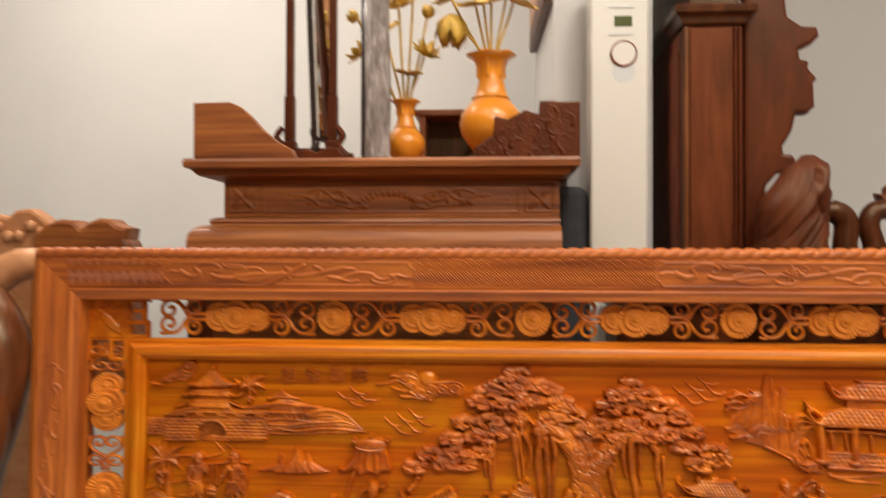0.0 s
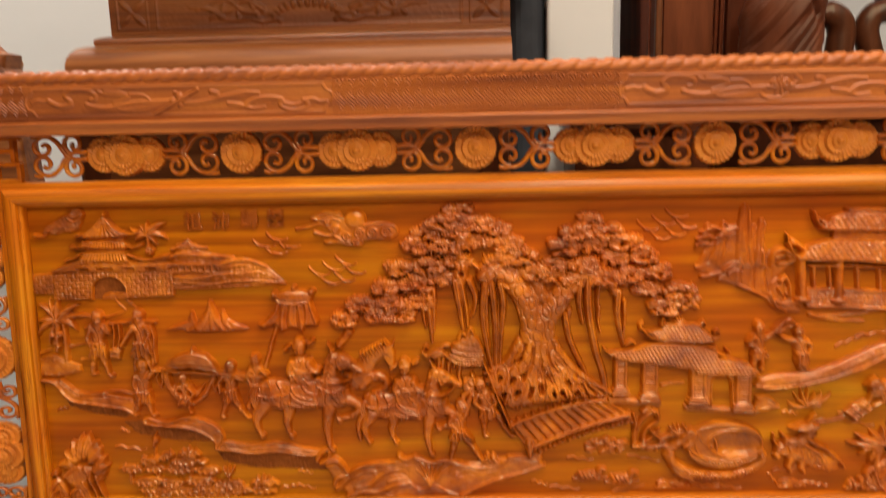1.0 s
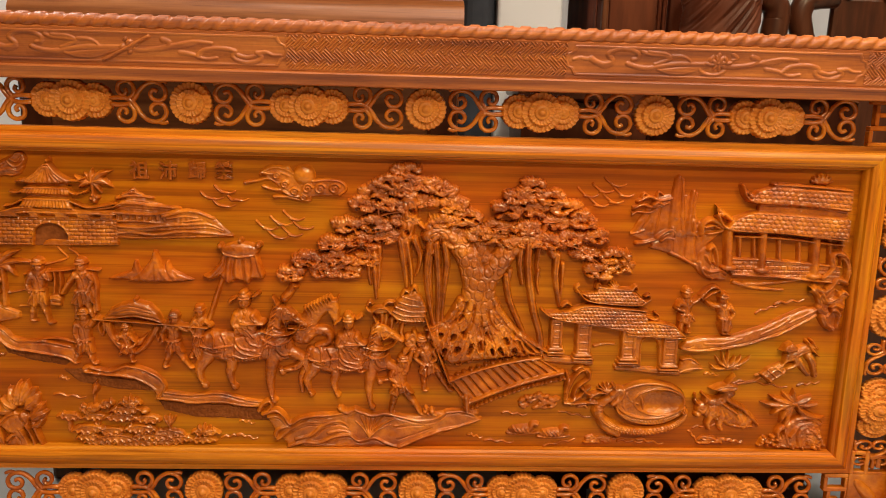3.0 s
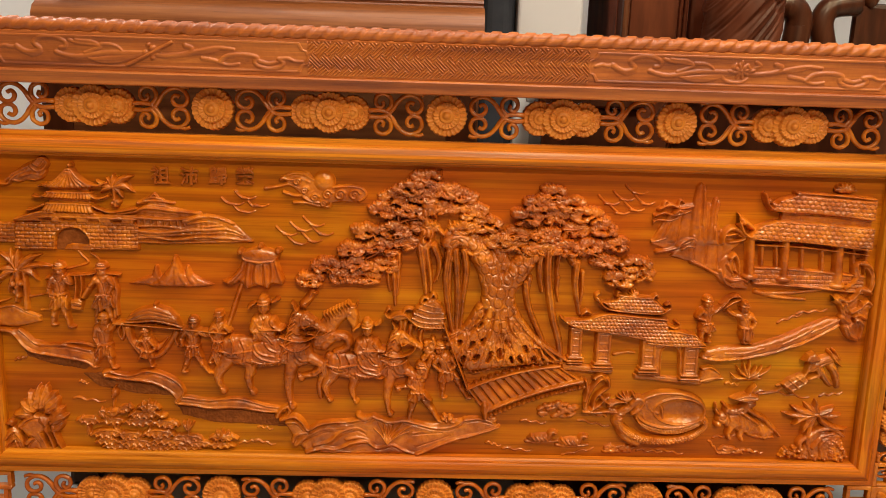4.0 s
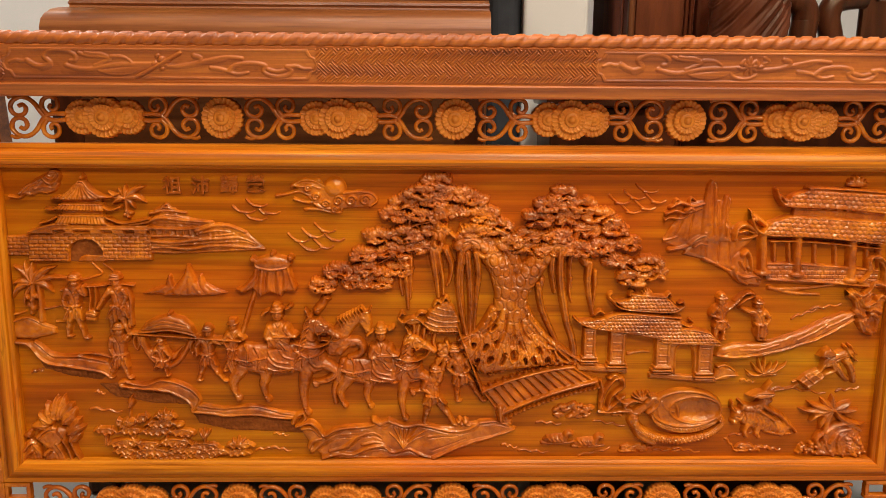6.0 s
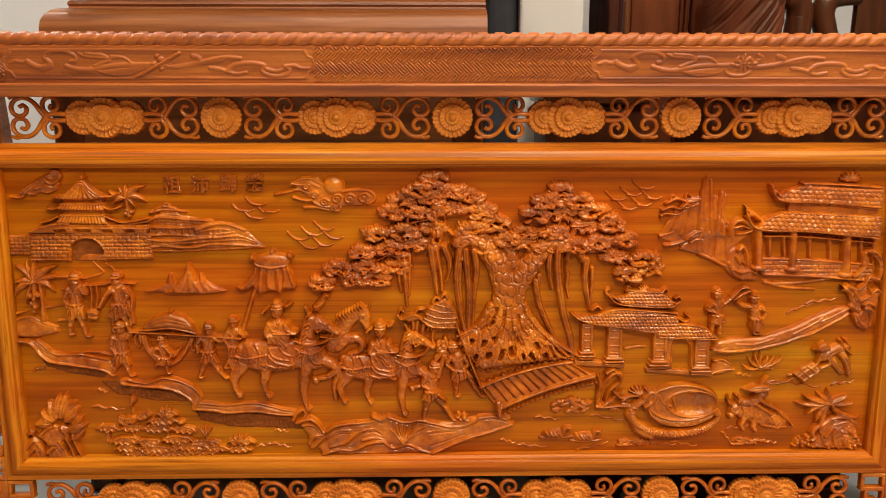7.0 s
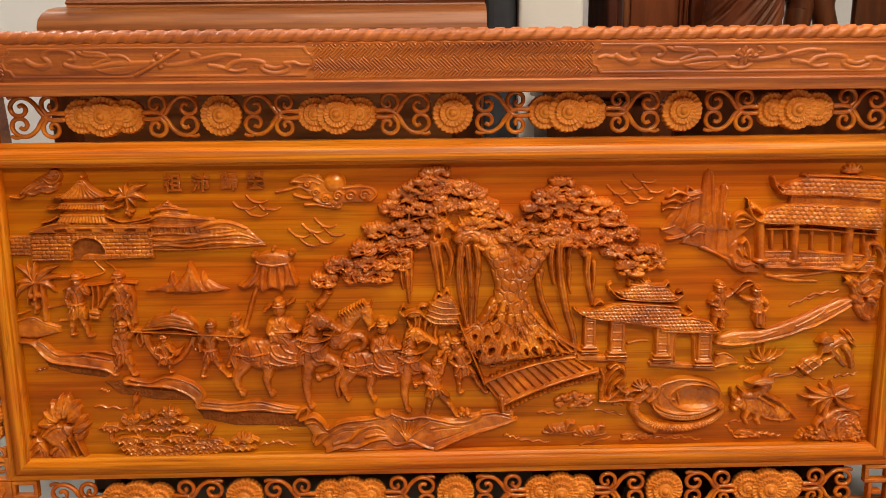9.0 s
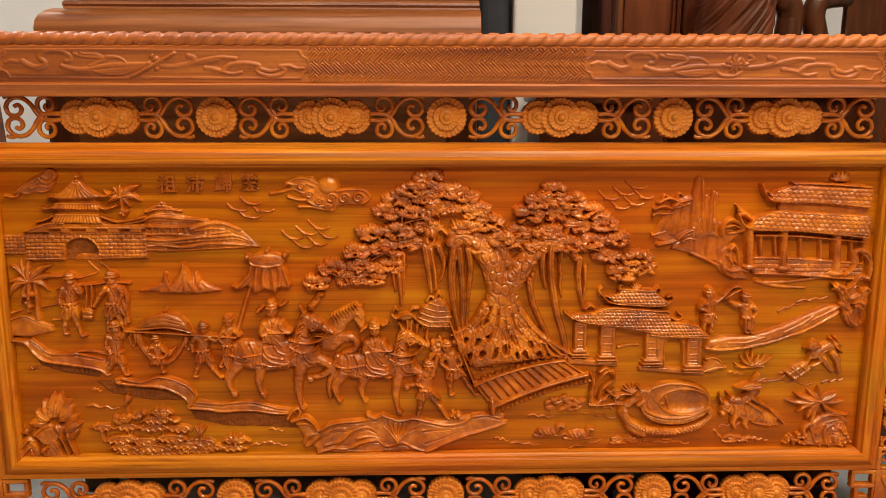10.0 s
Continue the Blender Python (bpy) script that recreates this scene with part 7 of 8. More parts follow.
def frilled_leaf(c, ends, drop, h):
    """A wide leaf seen from the side: a low swelling with a deeply waved lower rim."""
    a, b = ends
    w = (b[0] - a[0]) / 2
    mid = ((a[0] + b[0]) / 2, (a[1] + b[1]) / 2)
    c.blob(mid, w, drop, h * 0.35, 0, h * 0.5)
    n = max(4, int(w / 5.5))
    rim = []
    for j in range(2 * n + 1):
        t = j / (2 * n)
        sag = drop * 0.7 * math.sin(math.pi * t)
        rim.append((a[0] + 2 * w * t + rng.uniform(-1.5, 1.5), a[1] + (b[1] - a[1]) * t - sag + (3.4 if j % 2 else -2.2) * rng.uniform(0.6, 1.3)))
    c.stroke(rim, 3.0, 2.6, h * 1.1)
    for j in range(1, 2 * n, 2):
        c.stroke([rim[j], ((rim[j][0] * 0.7 + mid[0] * 0.3), rim[j][1] + drop * 0.8)], 2.2, 1.4, h * 0.98, h * 0.8)
    c.stroke([shift(a, 3, 2), shift(mid, 0, drop * 0.75), shift(b, -3, 2)], 2.2, 2.0, h * 0.98)


def blossom(p, n, length, spread=0.26):
    for j in range(n):
        a = math.pi * (0.5 + (j - (n - 1) / 2) * spread)
        tip = shift(p, length * math.cos(a), length * math.sin(a) * 0.9)
        c.stroke([p, ((p[0] + tip[0]) / 2 + 3 * math.cos(a), (p[1] + tip[1]) / 2), tip], 5.2, 2.4, 14 + 2 * (j % 2), 11)
        c.emboss([p, tip], 1.3, 1.0, -1.8)


for a, b in ([(157, 57), (156, 32)], [(161, 57), (160, 32)], [(211, 111), (208, 87)], [(211, 68), (209, 42)], [(217, 68), (215, 42)], [(354, 50), (353, 33)], [(421, 34), (420, 20)], [(282, 58), (272, 38)], [(278, 94), (277, 79)]):
    c.stroke([a, b], 2.6, 2.4, 8)
frilled_leaf(c, [(137, 64), (182, 61)], 8, 11)
frilled_leaf(c, [(181, 83), (200, 73)], 8, 11)
frilled_leaf(c, [(219, 85), (244, 92)], 8, 12)
frilled_leaf(c, [(239, 77), (299, 79)], 9, 13)
frilled_leaf(c, [(186, 63), (231, 63)], 8, 10)
frilled_leaf(c, [(227, 63), (292, 62)], 9, 13)
frilled_leaf(c, [(285, 60), (336, 57)], 9, 11)
frilled_leaf(c, [(258, 94), (300, 93)], 7, 12)
frilled_leaf(c, [(164, 35), (225, 39)], 10, 13)
frilled_leaf(c, [(215, 32), (267, 34)], 9, 11)
frilled_leaf(c, [(265, 39), (328, 38)], 10, 14)
frilled_leaf(c, [(323, 31), (382, 28)], 8, 10)
frilled_leaf(c, [(396, 32), (450, 32)], 7, 11)
frilled_leaf(c, [(170, 20), (219, 20)], 8, 12)
frilled_leaf(c, [(215, 20), (291, 16)], 9, 13)
frilled_leaf(c, [(282, 24), (357, 21)], 9, 13)
frilled_leaf(c, [(350, 18), (400, 18)], 7, 11)
frilled_leaf(c, [(393, 15), (445, 15)], 7, 10)
frilled_leaf(c, [(185, 10), (250, 10)], 7, 11)
frilled_leaf(c, [(245, 7), (327, 8)], 7, 12)
frilled_leaf(c, [(315, 9), (377, 9)], 6, 10)
c.blob((213, 123), 8, 10.5, 15)
c.stroke([(210, 113), (214, 132), (217, 137)], 4, 2, 16, 13)
c.blob((205, 80), 15, 10, 16)
for k in range(5):
    c.blob(shift((206, 82), -8 + 4 * k, 2 + (k % 2)), 2.4, 2.2, 19)
c.blob((305, 75), 10, 6.4, 15)
blossom((278, 91), 7, 17)
blossom((354, 50), 3, 17, 0.2)
blossom((421, 34), 7, 15)
carved(c, "carved_lotus_bank", "carved bank of frilled lotus leaves, buds and blossoms", rough=0.5, size=4)

# ducks and water plants
for p in ((1057, 43), (1119, 36)):
    c = patch(shift(p, -40, -18), shift(p, 46, 24), 77)
    c.blob(p, 27, 10, 12, 4)
    c.stroke([shift(p, 16, 2), shift(p, 22, 13), shift(p, 32, 12)], 6, 4.5, 13)
    c.stroke([shift(p, -28, -8), shift(p, 0, -10), shift(p, 36, -6)], 3.8, 2, 7)
    for k in range(4):
        c.stroke([shift(p, -18 + 8 * k, 5), shift(p, -10 + 8 * k, -4)], 2.8, 2, 14)
    carved(c, "carved_duck", "small carved duck on the water", rough=0.8)
c = patch((1042, 77), (1146, 127), 78)
mass(c, [(1051, 89), (1054, 110), (1088, 122), (1122, 113), (1139, 92)], 34, 5, 8, 8, 6)
carved(c, "carved_lotus", "low carved clump of lotus leaves", rough=0.6)
c = patch((1179, 8), (1262, 44), 79)
mass(c, [(1186, 15), (1190, 29), (1228, 34), (1256, 25), (1252, 15)], 22, 5, 8, 7, 7, 0.5)
carved(c, "carved_lotus", "low carved clump of lotus leaves", rough=0.5)
c = patch((1416, 6), (1498, 45), 80)
mass(c, [(1422, 13), (1428, 31), (1469, 33), (1493, 21)], 22, 5, 8, 7, 8, 0.5)
carved(c, "carved_lotus", "low carved clump of lotus leaves", rough=0.5)
c = patch((1425, 166), (1519, 222), 81, 1.0)
for tip, b in (((1430, 190), 0.2), ((1441, 206), 0.1), ((1454, 216), 0.05), ((1467, 218), 0), ((1482, 208), -0.1), ((1495, 208), -0.12), ((1514, 206), -0.1), ((1494, 194), -0.2)):
    blade(c, (1465, 182), tip, 3.6, 11, b)
c.stroke([(1438, 180), (1463, 178), (1493, 180)], 4.4, 3, 9)
carved(c, "carved_reeds", "carved tuft of reeds", rough=0.4)

# path along the far shore
c = patch((1361, 162), (1646, 331), 82, 1.0)
c.poly([(1362, 221), (1377, 237), (1402, 244), (1470, 248), (1525, 267), (1568, 289), (1612, 308), (1639, 310), (1636, 296), (1604, 275), (1560, 255), (1527, 241), (1505, 234), (1460, 223), (1426, 218), (1392, 216)], 13, 9)
for pts, r, h in (([(1369, 221), (1403, 217), (1449, 222), (1500, 232), (1531, 243), (1567, 255), (1599, 273), (1634, 294)], 4, 16), ([(1414, 232), (1448, 232), (1488, 243)], 5, 15), ([(1526, 253), (1559, 269), (1582, 285)], 5, 15), ([(1581, 278), (1609, 292), (1633, 305)], 4, 15)):
    c.stroke(pts, r, r * 0.8, h)
for p in [(1381, 221), (1415, 215), (1437, 220), (1471, 223), (1503, 232), (1538, 243), (1571, 255), (1604, 273)]:
    c.emboss([p, shift(p, 10, 6)], 2.6, 2.0, -2.2)
c.poly([(1369, 190), (1379, 202), (1405, 190), (1417, 180), (1395, 171), (1375, 167), (1365, 176)], 12, 6)
for pts, r, h in (([(1370, 171), (1390, 178), (1415, 179)], 3.4, 14), ([(1373, 197), (1389, 200), (1408, 188)], 3.4, 13)):
    c.stroke(pts, r, r * 0.7, h)
carved(c, "carved_path", "carved winding path on the far shore", rough=0.7, size=10)

# herder in a broad hat on a wading buffalo
c = patch((1403, 41), (1544, 170), 83, 1.0)
c.blob((1472, 82), 44, 22, 13, -16)
c.blob((1501, 72), 34, 15, 12, -20)
c.blob((1449, 89), 24, 22, 15, -10)
c.blob((1423, 94), 15, 15, 17, 20)
c.blob((1415, 82), 9, 8, 16)
for pts, r, h in (([(1413, 104), (1406, 114), (1407, 123)], 4.4, 16), ([(1427, 106), (1428, 118), (1421, 126)], 4.4, 17), ([(1443, 75), (1437, 62), (1442, 50)], 8, 14), ([(1464, 70), (1463, 57), (1468, 48)], 8, 13), ([(1508, 69), (1518, 59), (1514, 52)], 7, 11), ([(1521, 81), (1534, 69), (1544, 57)], 5, 11), ([(1481, 60), (1500, 55), (1532, 54)], 4.6, 8)):
    c.stroke(pts, r, r * 0.6, h, h * 0.85)
c.stroke([(1474, 130), (1465, 115), (1447, 108), (1431, 113)], 14, 9, 18, 14)
c.stroke([(1468, 118), (1485, 106), (1509, 93), (1524, 76)], 7, 4.6, 18, 14)
c.stroke([(1452, 113), (1474, 99), (1495, 84)], 6, 4.4, 17)
c.blob((1481, 127), 9, 9, 17)
c.poly([(1434, 137), (1454, 147), (1477, 150), (1491, 144), (1487, 135), (1462, 130)], 22, 5)
c.stroke([(1470, 149), (1478, 161), (1482, 166)], 4.6, 2.6, 17)
c.stroke([(1491, 146), (1523, 151), (1538, 160)], 2.2, 1.8, 8)
for k in range(6):
    p = (1459 + 9 * k, 82 - 3.0 * k)
    c.emboss([shift(p, -2, 10), shift(p, 3, 0), shift(p, 0, -10)], 2.6, 2.0, -2.4)
for pts in ([(1439, 135), (1459, 142), (1484, 142)], [(1429, 106), (1437, 89), (1434, 72)], [(1461, 113), (1452, 104), (1439, 101)], [(1416, 94), (1425, 92), (1430, 99)]):
    c.emboss(pts, 1.8, 1.5, -2.8)
carved(c, "carved_herder", "plain carved figure in a broad hat astride a buffalo", rough=0.8, size=5)
# stooping figure with a hurdle
c = patch((1526, 134), (1658, 254), 84, 1.0)
for pts, r, h in (([(1594, 207), (1616, 219), (1638, 226)], 14, 17), ([(1632, 209), (1643, 193), (1650, 167)], 9, 13), ([(1613, 198), (1623, 183), (1636, 169)], 8, 11), ([(1600, 210), (1607, 191), (1589, 181)], 7, 18), ([(1587, 210), (1583, 193), (1575, 184)], 6, 15), ([(1623, 240), (1633, 224), (1651, 209)], 3, 19), ([(1632, 242), (1642, 228), (1649, 223)], 3, 17)):
    c.stroke(pts, r, r * 0.7, h, h * 0.8)
    c.emboss([shift(p, 0, -3) for p in pts], 1.6, 1.3, -2.0)
c.blob((1593, 219), 9, 9, 17)
c.poly([(1570, 219), (1580, 233), (1591, 238), (1606, 226), (1604, 219), (1586, 215)], 20, 5)
c.poly([(1535, 168), (1550, 182), (1574, 193), (1589, 177), (1575, 162), (1557, 148)], 11, 4)
for a, b in (((1537, 170), (1562, 151)), ((1548, 179), (1573, 158)), ((1561, 186), (1583, 170)), ((1540, 160), (1579, 189)), ((1550, 151), (1589, 177))):
    c.emboss([a, b], 1.8, 1.8, 3.2)
c.stroke([(1535, 165), (1510, 161), (1483, 154)], 2, 1.6, 6)
carved(c, "carved_fisher", "plain carved figure stooping with a woven hurdle", rough=0.6, size=4)

# palm over a pebbled rock at the corner
c = patch((1540, -10), (1688, 137), 85, 1.0)
c.poly([(1592, 7), (1596, 41), (1606, 63), (1633, 73), (1671, 63), (1684, 28), (1682, 3)], 9, 8)
for pts in ([(1614, 112), (1606, 88), (1600, 53), (1610, 21)], [(1602, 58), (1622, 73), (1652, 75), (1674, 62)], [(1613, 36), (1628, 58), (1653, 65)], [(1593, 54), (1585, 44), (1591, 22)], [(1634, 16), (1629, 41), (1644, 55)]):
    c.stroke(pts, 7, 5, 16, 12)
    c.emboss([shift(p, 3, -3) for p in pts], 1.6, 1.4, -2.6)
o = (1614, 107)
for tip, w, h, b in (((1544, 108), 8, 15, 0.06), ((1559, 124), 8, 16, 0.08), ((1609, 138), 7, 13, 0.02), ((1649, 126), 8, 16, -0.08), ((1667, 109), 7, 14, -0.1), ((1682, 77), 8, 14, -0.16), ((1567, 81), 8, 16, -0.12), ((1586, 131), 7, 13, 0.04), ((1588, 63), 7, 14, -0.1)):
    blade(c, o, tip, w, h, b)
mass(c, [(1547, 15), (1558, 32), (1578, 37), (1597, 29), (1601, 9)], 34, 3, 4.6, 13, 13, 0.9)
mass(c, [(1648, 9), (1643, 41), (1656, 58), (1675, 53), (1687, 23), (1677, 6)], 44, 3, 4.6, 15, 14, 0.9)
mass(c, [(1599, 7), (1603, 19), (1645, 21), (1649, 5)], 16, 3, 4.4, 12, 15, 0.9)
carved(c, "carved_bush", "carved palm over a rock with small flowers", rough=0.5, size=4)

# raised characters of the title
for ch, at_u, at_v in (("\u7956", *(316, 539)), ("\u6c9b", *(369, 539)), ("\u6b78", *(423, 541)), ("\u69ae", *(473, 542))):
    cu = bpy.data.curves.new("character", "FONT")
    cu.body, cu.size, cu.extrude, cu.bevel_depth, cu.align_x = ch, 0.035, 0.0014, 0.0007, "CENTER"
    cu.offset = 0.0004
    probe = new("character", cu)
    bpy.context.view_layer.update()
    me = bpy.data.meshes.new_from_object(probe.evaluated_get(bpy.context.evaluated_depsgraph_get()))
    bpy.data.objects.remove(probe)
    part("title_character", me, M_CARVE, picture, "raised carved character of the title", at=pose(at_u / 1000 - FX, FIELD_Y - 0.003, at_v / 1000 + 0.237, 90, 0, 0))


# ---- behind the picture: the altar table and what stands on it ----
def swept_profile(profile, x0, x1, y0, y1, west=1.0, east=1.0):
    """A moulding round the front and both ends of a block: (outward offset, height) pairs."""
    rings = []
    for o, z in profile:
        rings.append([(x0 - west * o, y1, z), (x0 - west * o, y0 - o, z), (x1 + east * o, y0 - o, z), (x1 + east * o, y1, z)])
    verts = [v for r in rings for v in r]
    faces = []
    for i in range(len(rings) - 1):
        for k in range(4):
            a, b = i * 4 + k, i * 4 + (k + 1) % 4
            faces.append((a, b, b + 4, a + 4))
    faces += [(0, 1, 2, 3), tuple(reversed(range(len(verts) - 4, len(verts))))]
    me = mesh_from("moulding", verts, faces)
    bm = bmesh.new()
    bm.from_mesh(me)
    bmesh.ops.recalc_face_normals(bm, faces=bm.faces)
    for f in bm.faces:
        f.smooth = True
    for ed in bm.edges:
        if len(ed.link_faces) == 2 and ed.calc_face_angle(0) > radians(30):
            ed.smooth = False
    bm.to_mesh(me)
    bm.free()
    return me


altar = thing("altar_table", "brown carved wooden altar table with a moulded slab top", "altar table")
AX0, AX1, AY0, AY1 = -0.782, 0.080, 0.300, 0.740
AT = 1.292
top = part("top", swept_profile([(0.018, 1.243), (0.030, 1.247), (0.050, 1.252), (0.060, 1.262), (0.064, 1.268), (0.078, 1.270), (0.080, 1.284), (0.076, AT)], AX0, AX1 - 0.035, AY0, AY1), M_ALTAR, altar)
part("apron", boxed(AX0, AX1, AY0, AY1, 1.150, 1.2425, 0.002), M_ALTAR, altar)
part("base_moulding", swept_profile([(-0.02, 0.99), (0.08, 0.995), (0.089, 1.03), (0.0915, 1.06), (0.0915, 1.085), (0.088, 1.10), (0.080, 1.112), (0.068, 1.121), (0.052, 1.126), (0.034, 1.1275), (0.033, 1.131), (0.036, 1.136), (0.033, 1.142), (0.02, 1.147), (0.0, 1.1495)], AX0, AX1 - 0.001, AY0, AY1, 0.7, 0.0), M_ALTAR, altar)
part("lower_body", boxed(AX0 - 0.055, AX1 - 0.003, AY0 - 0.03, AY1, 0.06, 0.992, 0.004), M_BASE, altar, "plain brown lower body")
for x in (AX0 - 0.085, AX1 - 0.075):
    part("leg", boxed(x, x + 0.07, AY0 - 0.036, AY0 + 0.04, 0.0, 0.9885, 0.012), M_DARK, altar)
    part("leg", boxed(x, x + 0.07, AY1 - 0.07, AY1 + 0.002, 0.0, 0.9885, 0.012), M_DARK, altar)


def on_apron(u, v, h):
    return AX0 + u / 1000, AY0 - 0.0005 - h / 1000, 1.150 + v / 1000


L = (AX1 - AX0) * 1000
for u in (14, L - 88):
    c = Carving(u, 10, u + 74, 84, 1.6, 3)
    c.poly([(u + 1, 11), (u + 73, 11), (u + 73, 83), (u + 1, 83)], 2.4, 2)
    c.sink([(u + 6, 16), (u + 68, 16), (u + 68, 78), (u + 6, 78)], 0.8)
    for k in range(4):
        a = math.pi / 4 + k * math.pi / 2
        c.blob((u + 37 + 21 * math.cos(a), 47 + 21 * math.sin(a)), 19, 6.5, 6.0, math.degrees(a))
    c.blob((u + 37, 47), 5, 5, 6.5)
    part("carved_square", c.soften(1).mesh(on_apron, "square", 0.3, -0.6), M_ALTAR, altar, "square panel carved with a crossed leaf")
c = Carving(100, 8, L - 100, 88, 1.8, 4)
c.poly([(101, 9), (L - 101, 9), (L - 101, 86), (101, 86)], 2.0, 2)
c.sink([(106, 14), (L - 106, 14), (L - 106, 81), (106, 81)], 0.6)
m = L / 2
for k in range(13):
    a = math.pi * (0.12 + 0.76 * k / 12)
    c.blob((m + 78 * math.cos(a), 22 + 38 * math.sin(a)), 8.5, 5.5, 8.5, math.degrees(a))
for s in (-1, 1):
    for pts, r in (([(m + s * 70, 28), (m + s * 95, 22), (m + s * 125, 30), (m + s * 160, 27), (m + s * 205, 34)], 4.5), ([(m + s * 95, 48), (m + s * 125, 66), (m + s * 150, 62), (m + s * 170, 46), (m + s * 200, 42)], 7.0), ([(m + s * 110, 40), (m + s * 140, 46), (m + s * 165, 66), (m + s * 195, 68), (m + s * 240, 50)], 5.0), ([(m + s * 185, 34), (m + s * 215, 52), (m + s * 255, 56)], 5.5), ([(m + s * 60, 24), (m + s * 84, 40), (m + s * 100, 36)], 5.0)):
        c.stroke(pts, r, r * 0.4, 7.0, 3.5)
    for k, (du, dv) in enumerate(((104, 30), (118, 54), (150, 38), (182, 56), (205, 36))):
        c.blob((m + s * du, dv), 10, 5, 6.0, s * (25 + 30 * k))
part("carved_panel", c.roughen(0.5, 5).soften(1).mesh(on_apron, "panel", 0.3, -0.6), M_ALTAR, altar, "long apron panel carved with scrolling dragons")

ENDY = 0.300
left_end = [(-0.864, 1.302), (-0.865, 1.447), (-0.771, 1.449), (-0.742, 1.437), (-0.712, 1.411), (-0.680, 1.375), (-0.644, 1.346), (-0.605, 1.325), (-0.593, 1.300)]
part("end_scroll", slab_of([(x, max(z, AT - 0.001)) for x, z in left_end], ENDY, ENDY + 0.03, 0.003), M_ALTAR, altar, "plain upturned end board")
right_end = [(-0.148, 1.297), (-0.131, 1.324), (-0.088, 1.355), (-0.083, 1.404), (-0.051, 1.395), (-0.006, 1.418), (0.028, 1.406), (0.031, 1.440), (0.130, 1.439), (0.130, 1.295)]
wing = part("end_scroll", slab_of([(x, max(z, AT - 0.001)) for x, z in right_end], ENDY, ENDY + 0.03, 0.003), M_WING, altar, "upturned end board carved with clouds")
c = Carving(-150, 0, 140, 160, 1.8, 6)
mm = [((x) * 1000, (z - AT) * 1000) for x, z in right_end]
c.poly(mm, 1.5, 3)
for k, (p, r) in enumerate((((-90, 30), 16), ((-60, 55), 18), ((-20, 40), 18), ((10, 75), 20), ((40, 45), 18), ((70, 80), 20), ((95, 50), 20), ((95, 105), 18), ((60, 115), 14), ((-40, 22), 14), ((20, 20), 14), ((70, 20), 14))):
    c.stroke([shift(p, a, b) for a, b in curl(0, 0, r * 1.25, 0.62, k * 1.7, 1 if k % 2 else -1)], 5.5, 2.4, 5, 2)
w = c._win(-1000, -1000, 1000, 1000)
ins, dd = c.inside(mm, w)
c.H[w] = np.where(ins, c.H[w], 0)
part("cloud_carving", c.roughen(0.6, 5).soften(1).mesh(lambda u, v, h: (u / 1000, ENDY - h / 1000, AT + v / 1000), "cloud", 0.3, -0.6), M_WING, wing)

# framed mirror stand
stand = thing("mirror_stand", "reddish wooden mirror stand with square posts, on the altar", "mirror stand", pose(-0.589, 0.450, AT))
for x in (-0.060, 0.060):
    bm = boxed(x - 0.0105, x + 0.0105, -0.0105, 0.0105, 0.2005, 0.60, 0.003)
    box(bm, x - 0.0135, x + 0.0135, -0.0135, 0.0135, 0.0755, 0.20, 0.003)
    box(bm, x - 0.019, x + 0.019, -0.019, 0.019, 0.03, 0.075, 0.005)
    part("post", bm, M_WING, stand)
    part("foot", slab_of([(-0.028, 0.0), (0.028, 0.0), (0.024, 0.012), (0.012, 0.03), (-0.012, 0.03), (-0.024, 0.012)], -0.06, 0.06, 0.004), M_WING, stand, at=pose(x, 0, 0))
part("crossbar", boxed(-0.06, 0.06, -0.012, 0.012, 0.035, 0.055, 0.003), M_WING, stand)
part("base_rail", boxed(-0.115, 0.115, -0.05, 0.05, 0.0, 0.018, 0.006), M_WING, stand)
for s in (-1, 1):
    part("scroll_bracket", tube(smooth_line([(s * 0.075, -0.02, 0.11), (s * 0.092, -0.02, 0.085), (s * 0.08, -0.02, 0.06), (s * 0.10, -0.02, 0.035), (s * 0.118, -0.02, 0.028)], 4), 0.009, 8), M_WING, stand)
part("crossbar", boxed(-0.06, 0.06, -0.012, 0.012, 0.50, 0.52, 0.003), M_WING, stand)
part("apron", slab_of([(-0.118, 0.0185), (0.128, 0.0185), (0.128, 0.034), (0.10, 0.03), (0.085, 0.048), (0.06, 0.05), (0.03, 0.036), (0.0, 0.046), (-0.03, 0.036), (-0.06, 0.05), (-0.085, 0.046), (-0.10, 0.032), (-0.118, 0.034)], -0.062, -0.051, 0.003), M_WING, stand, "scalloped reddish apron")
tilt = pose(0.040, 0.0, 0.07, -3, 0, 62)
glass = part("mirror_frame", boxed(-0.05, 0.05, -0.010, 0.010, 0.0, 0.47, 0.004), M_BLACK, stand, "black lacquer mirror frame", at=tilt)
part("mirror_glass", boxed(-0.038, 0.038, -0.0125, -0.0102, 0.014, 0.455), M_MIRROR, glass)
part("inlay", boxed(-0.046, -0.041, -0.0125, -0.0102, 0.01, 0.46), M_PLASTIC, glass, "pale shell inlay strip")
part("bracket", tube(smooth_line([(0.0, -0.03, 0.03), (0.02, -0.035, 0.06), (0.01, -0.03, 0.10), (0.03, -0.02, 0.12)], 4), [0.012] * 6 + [0.008] * 7, 8), M_BLACK, stand, "carved black bracket")

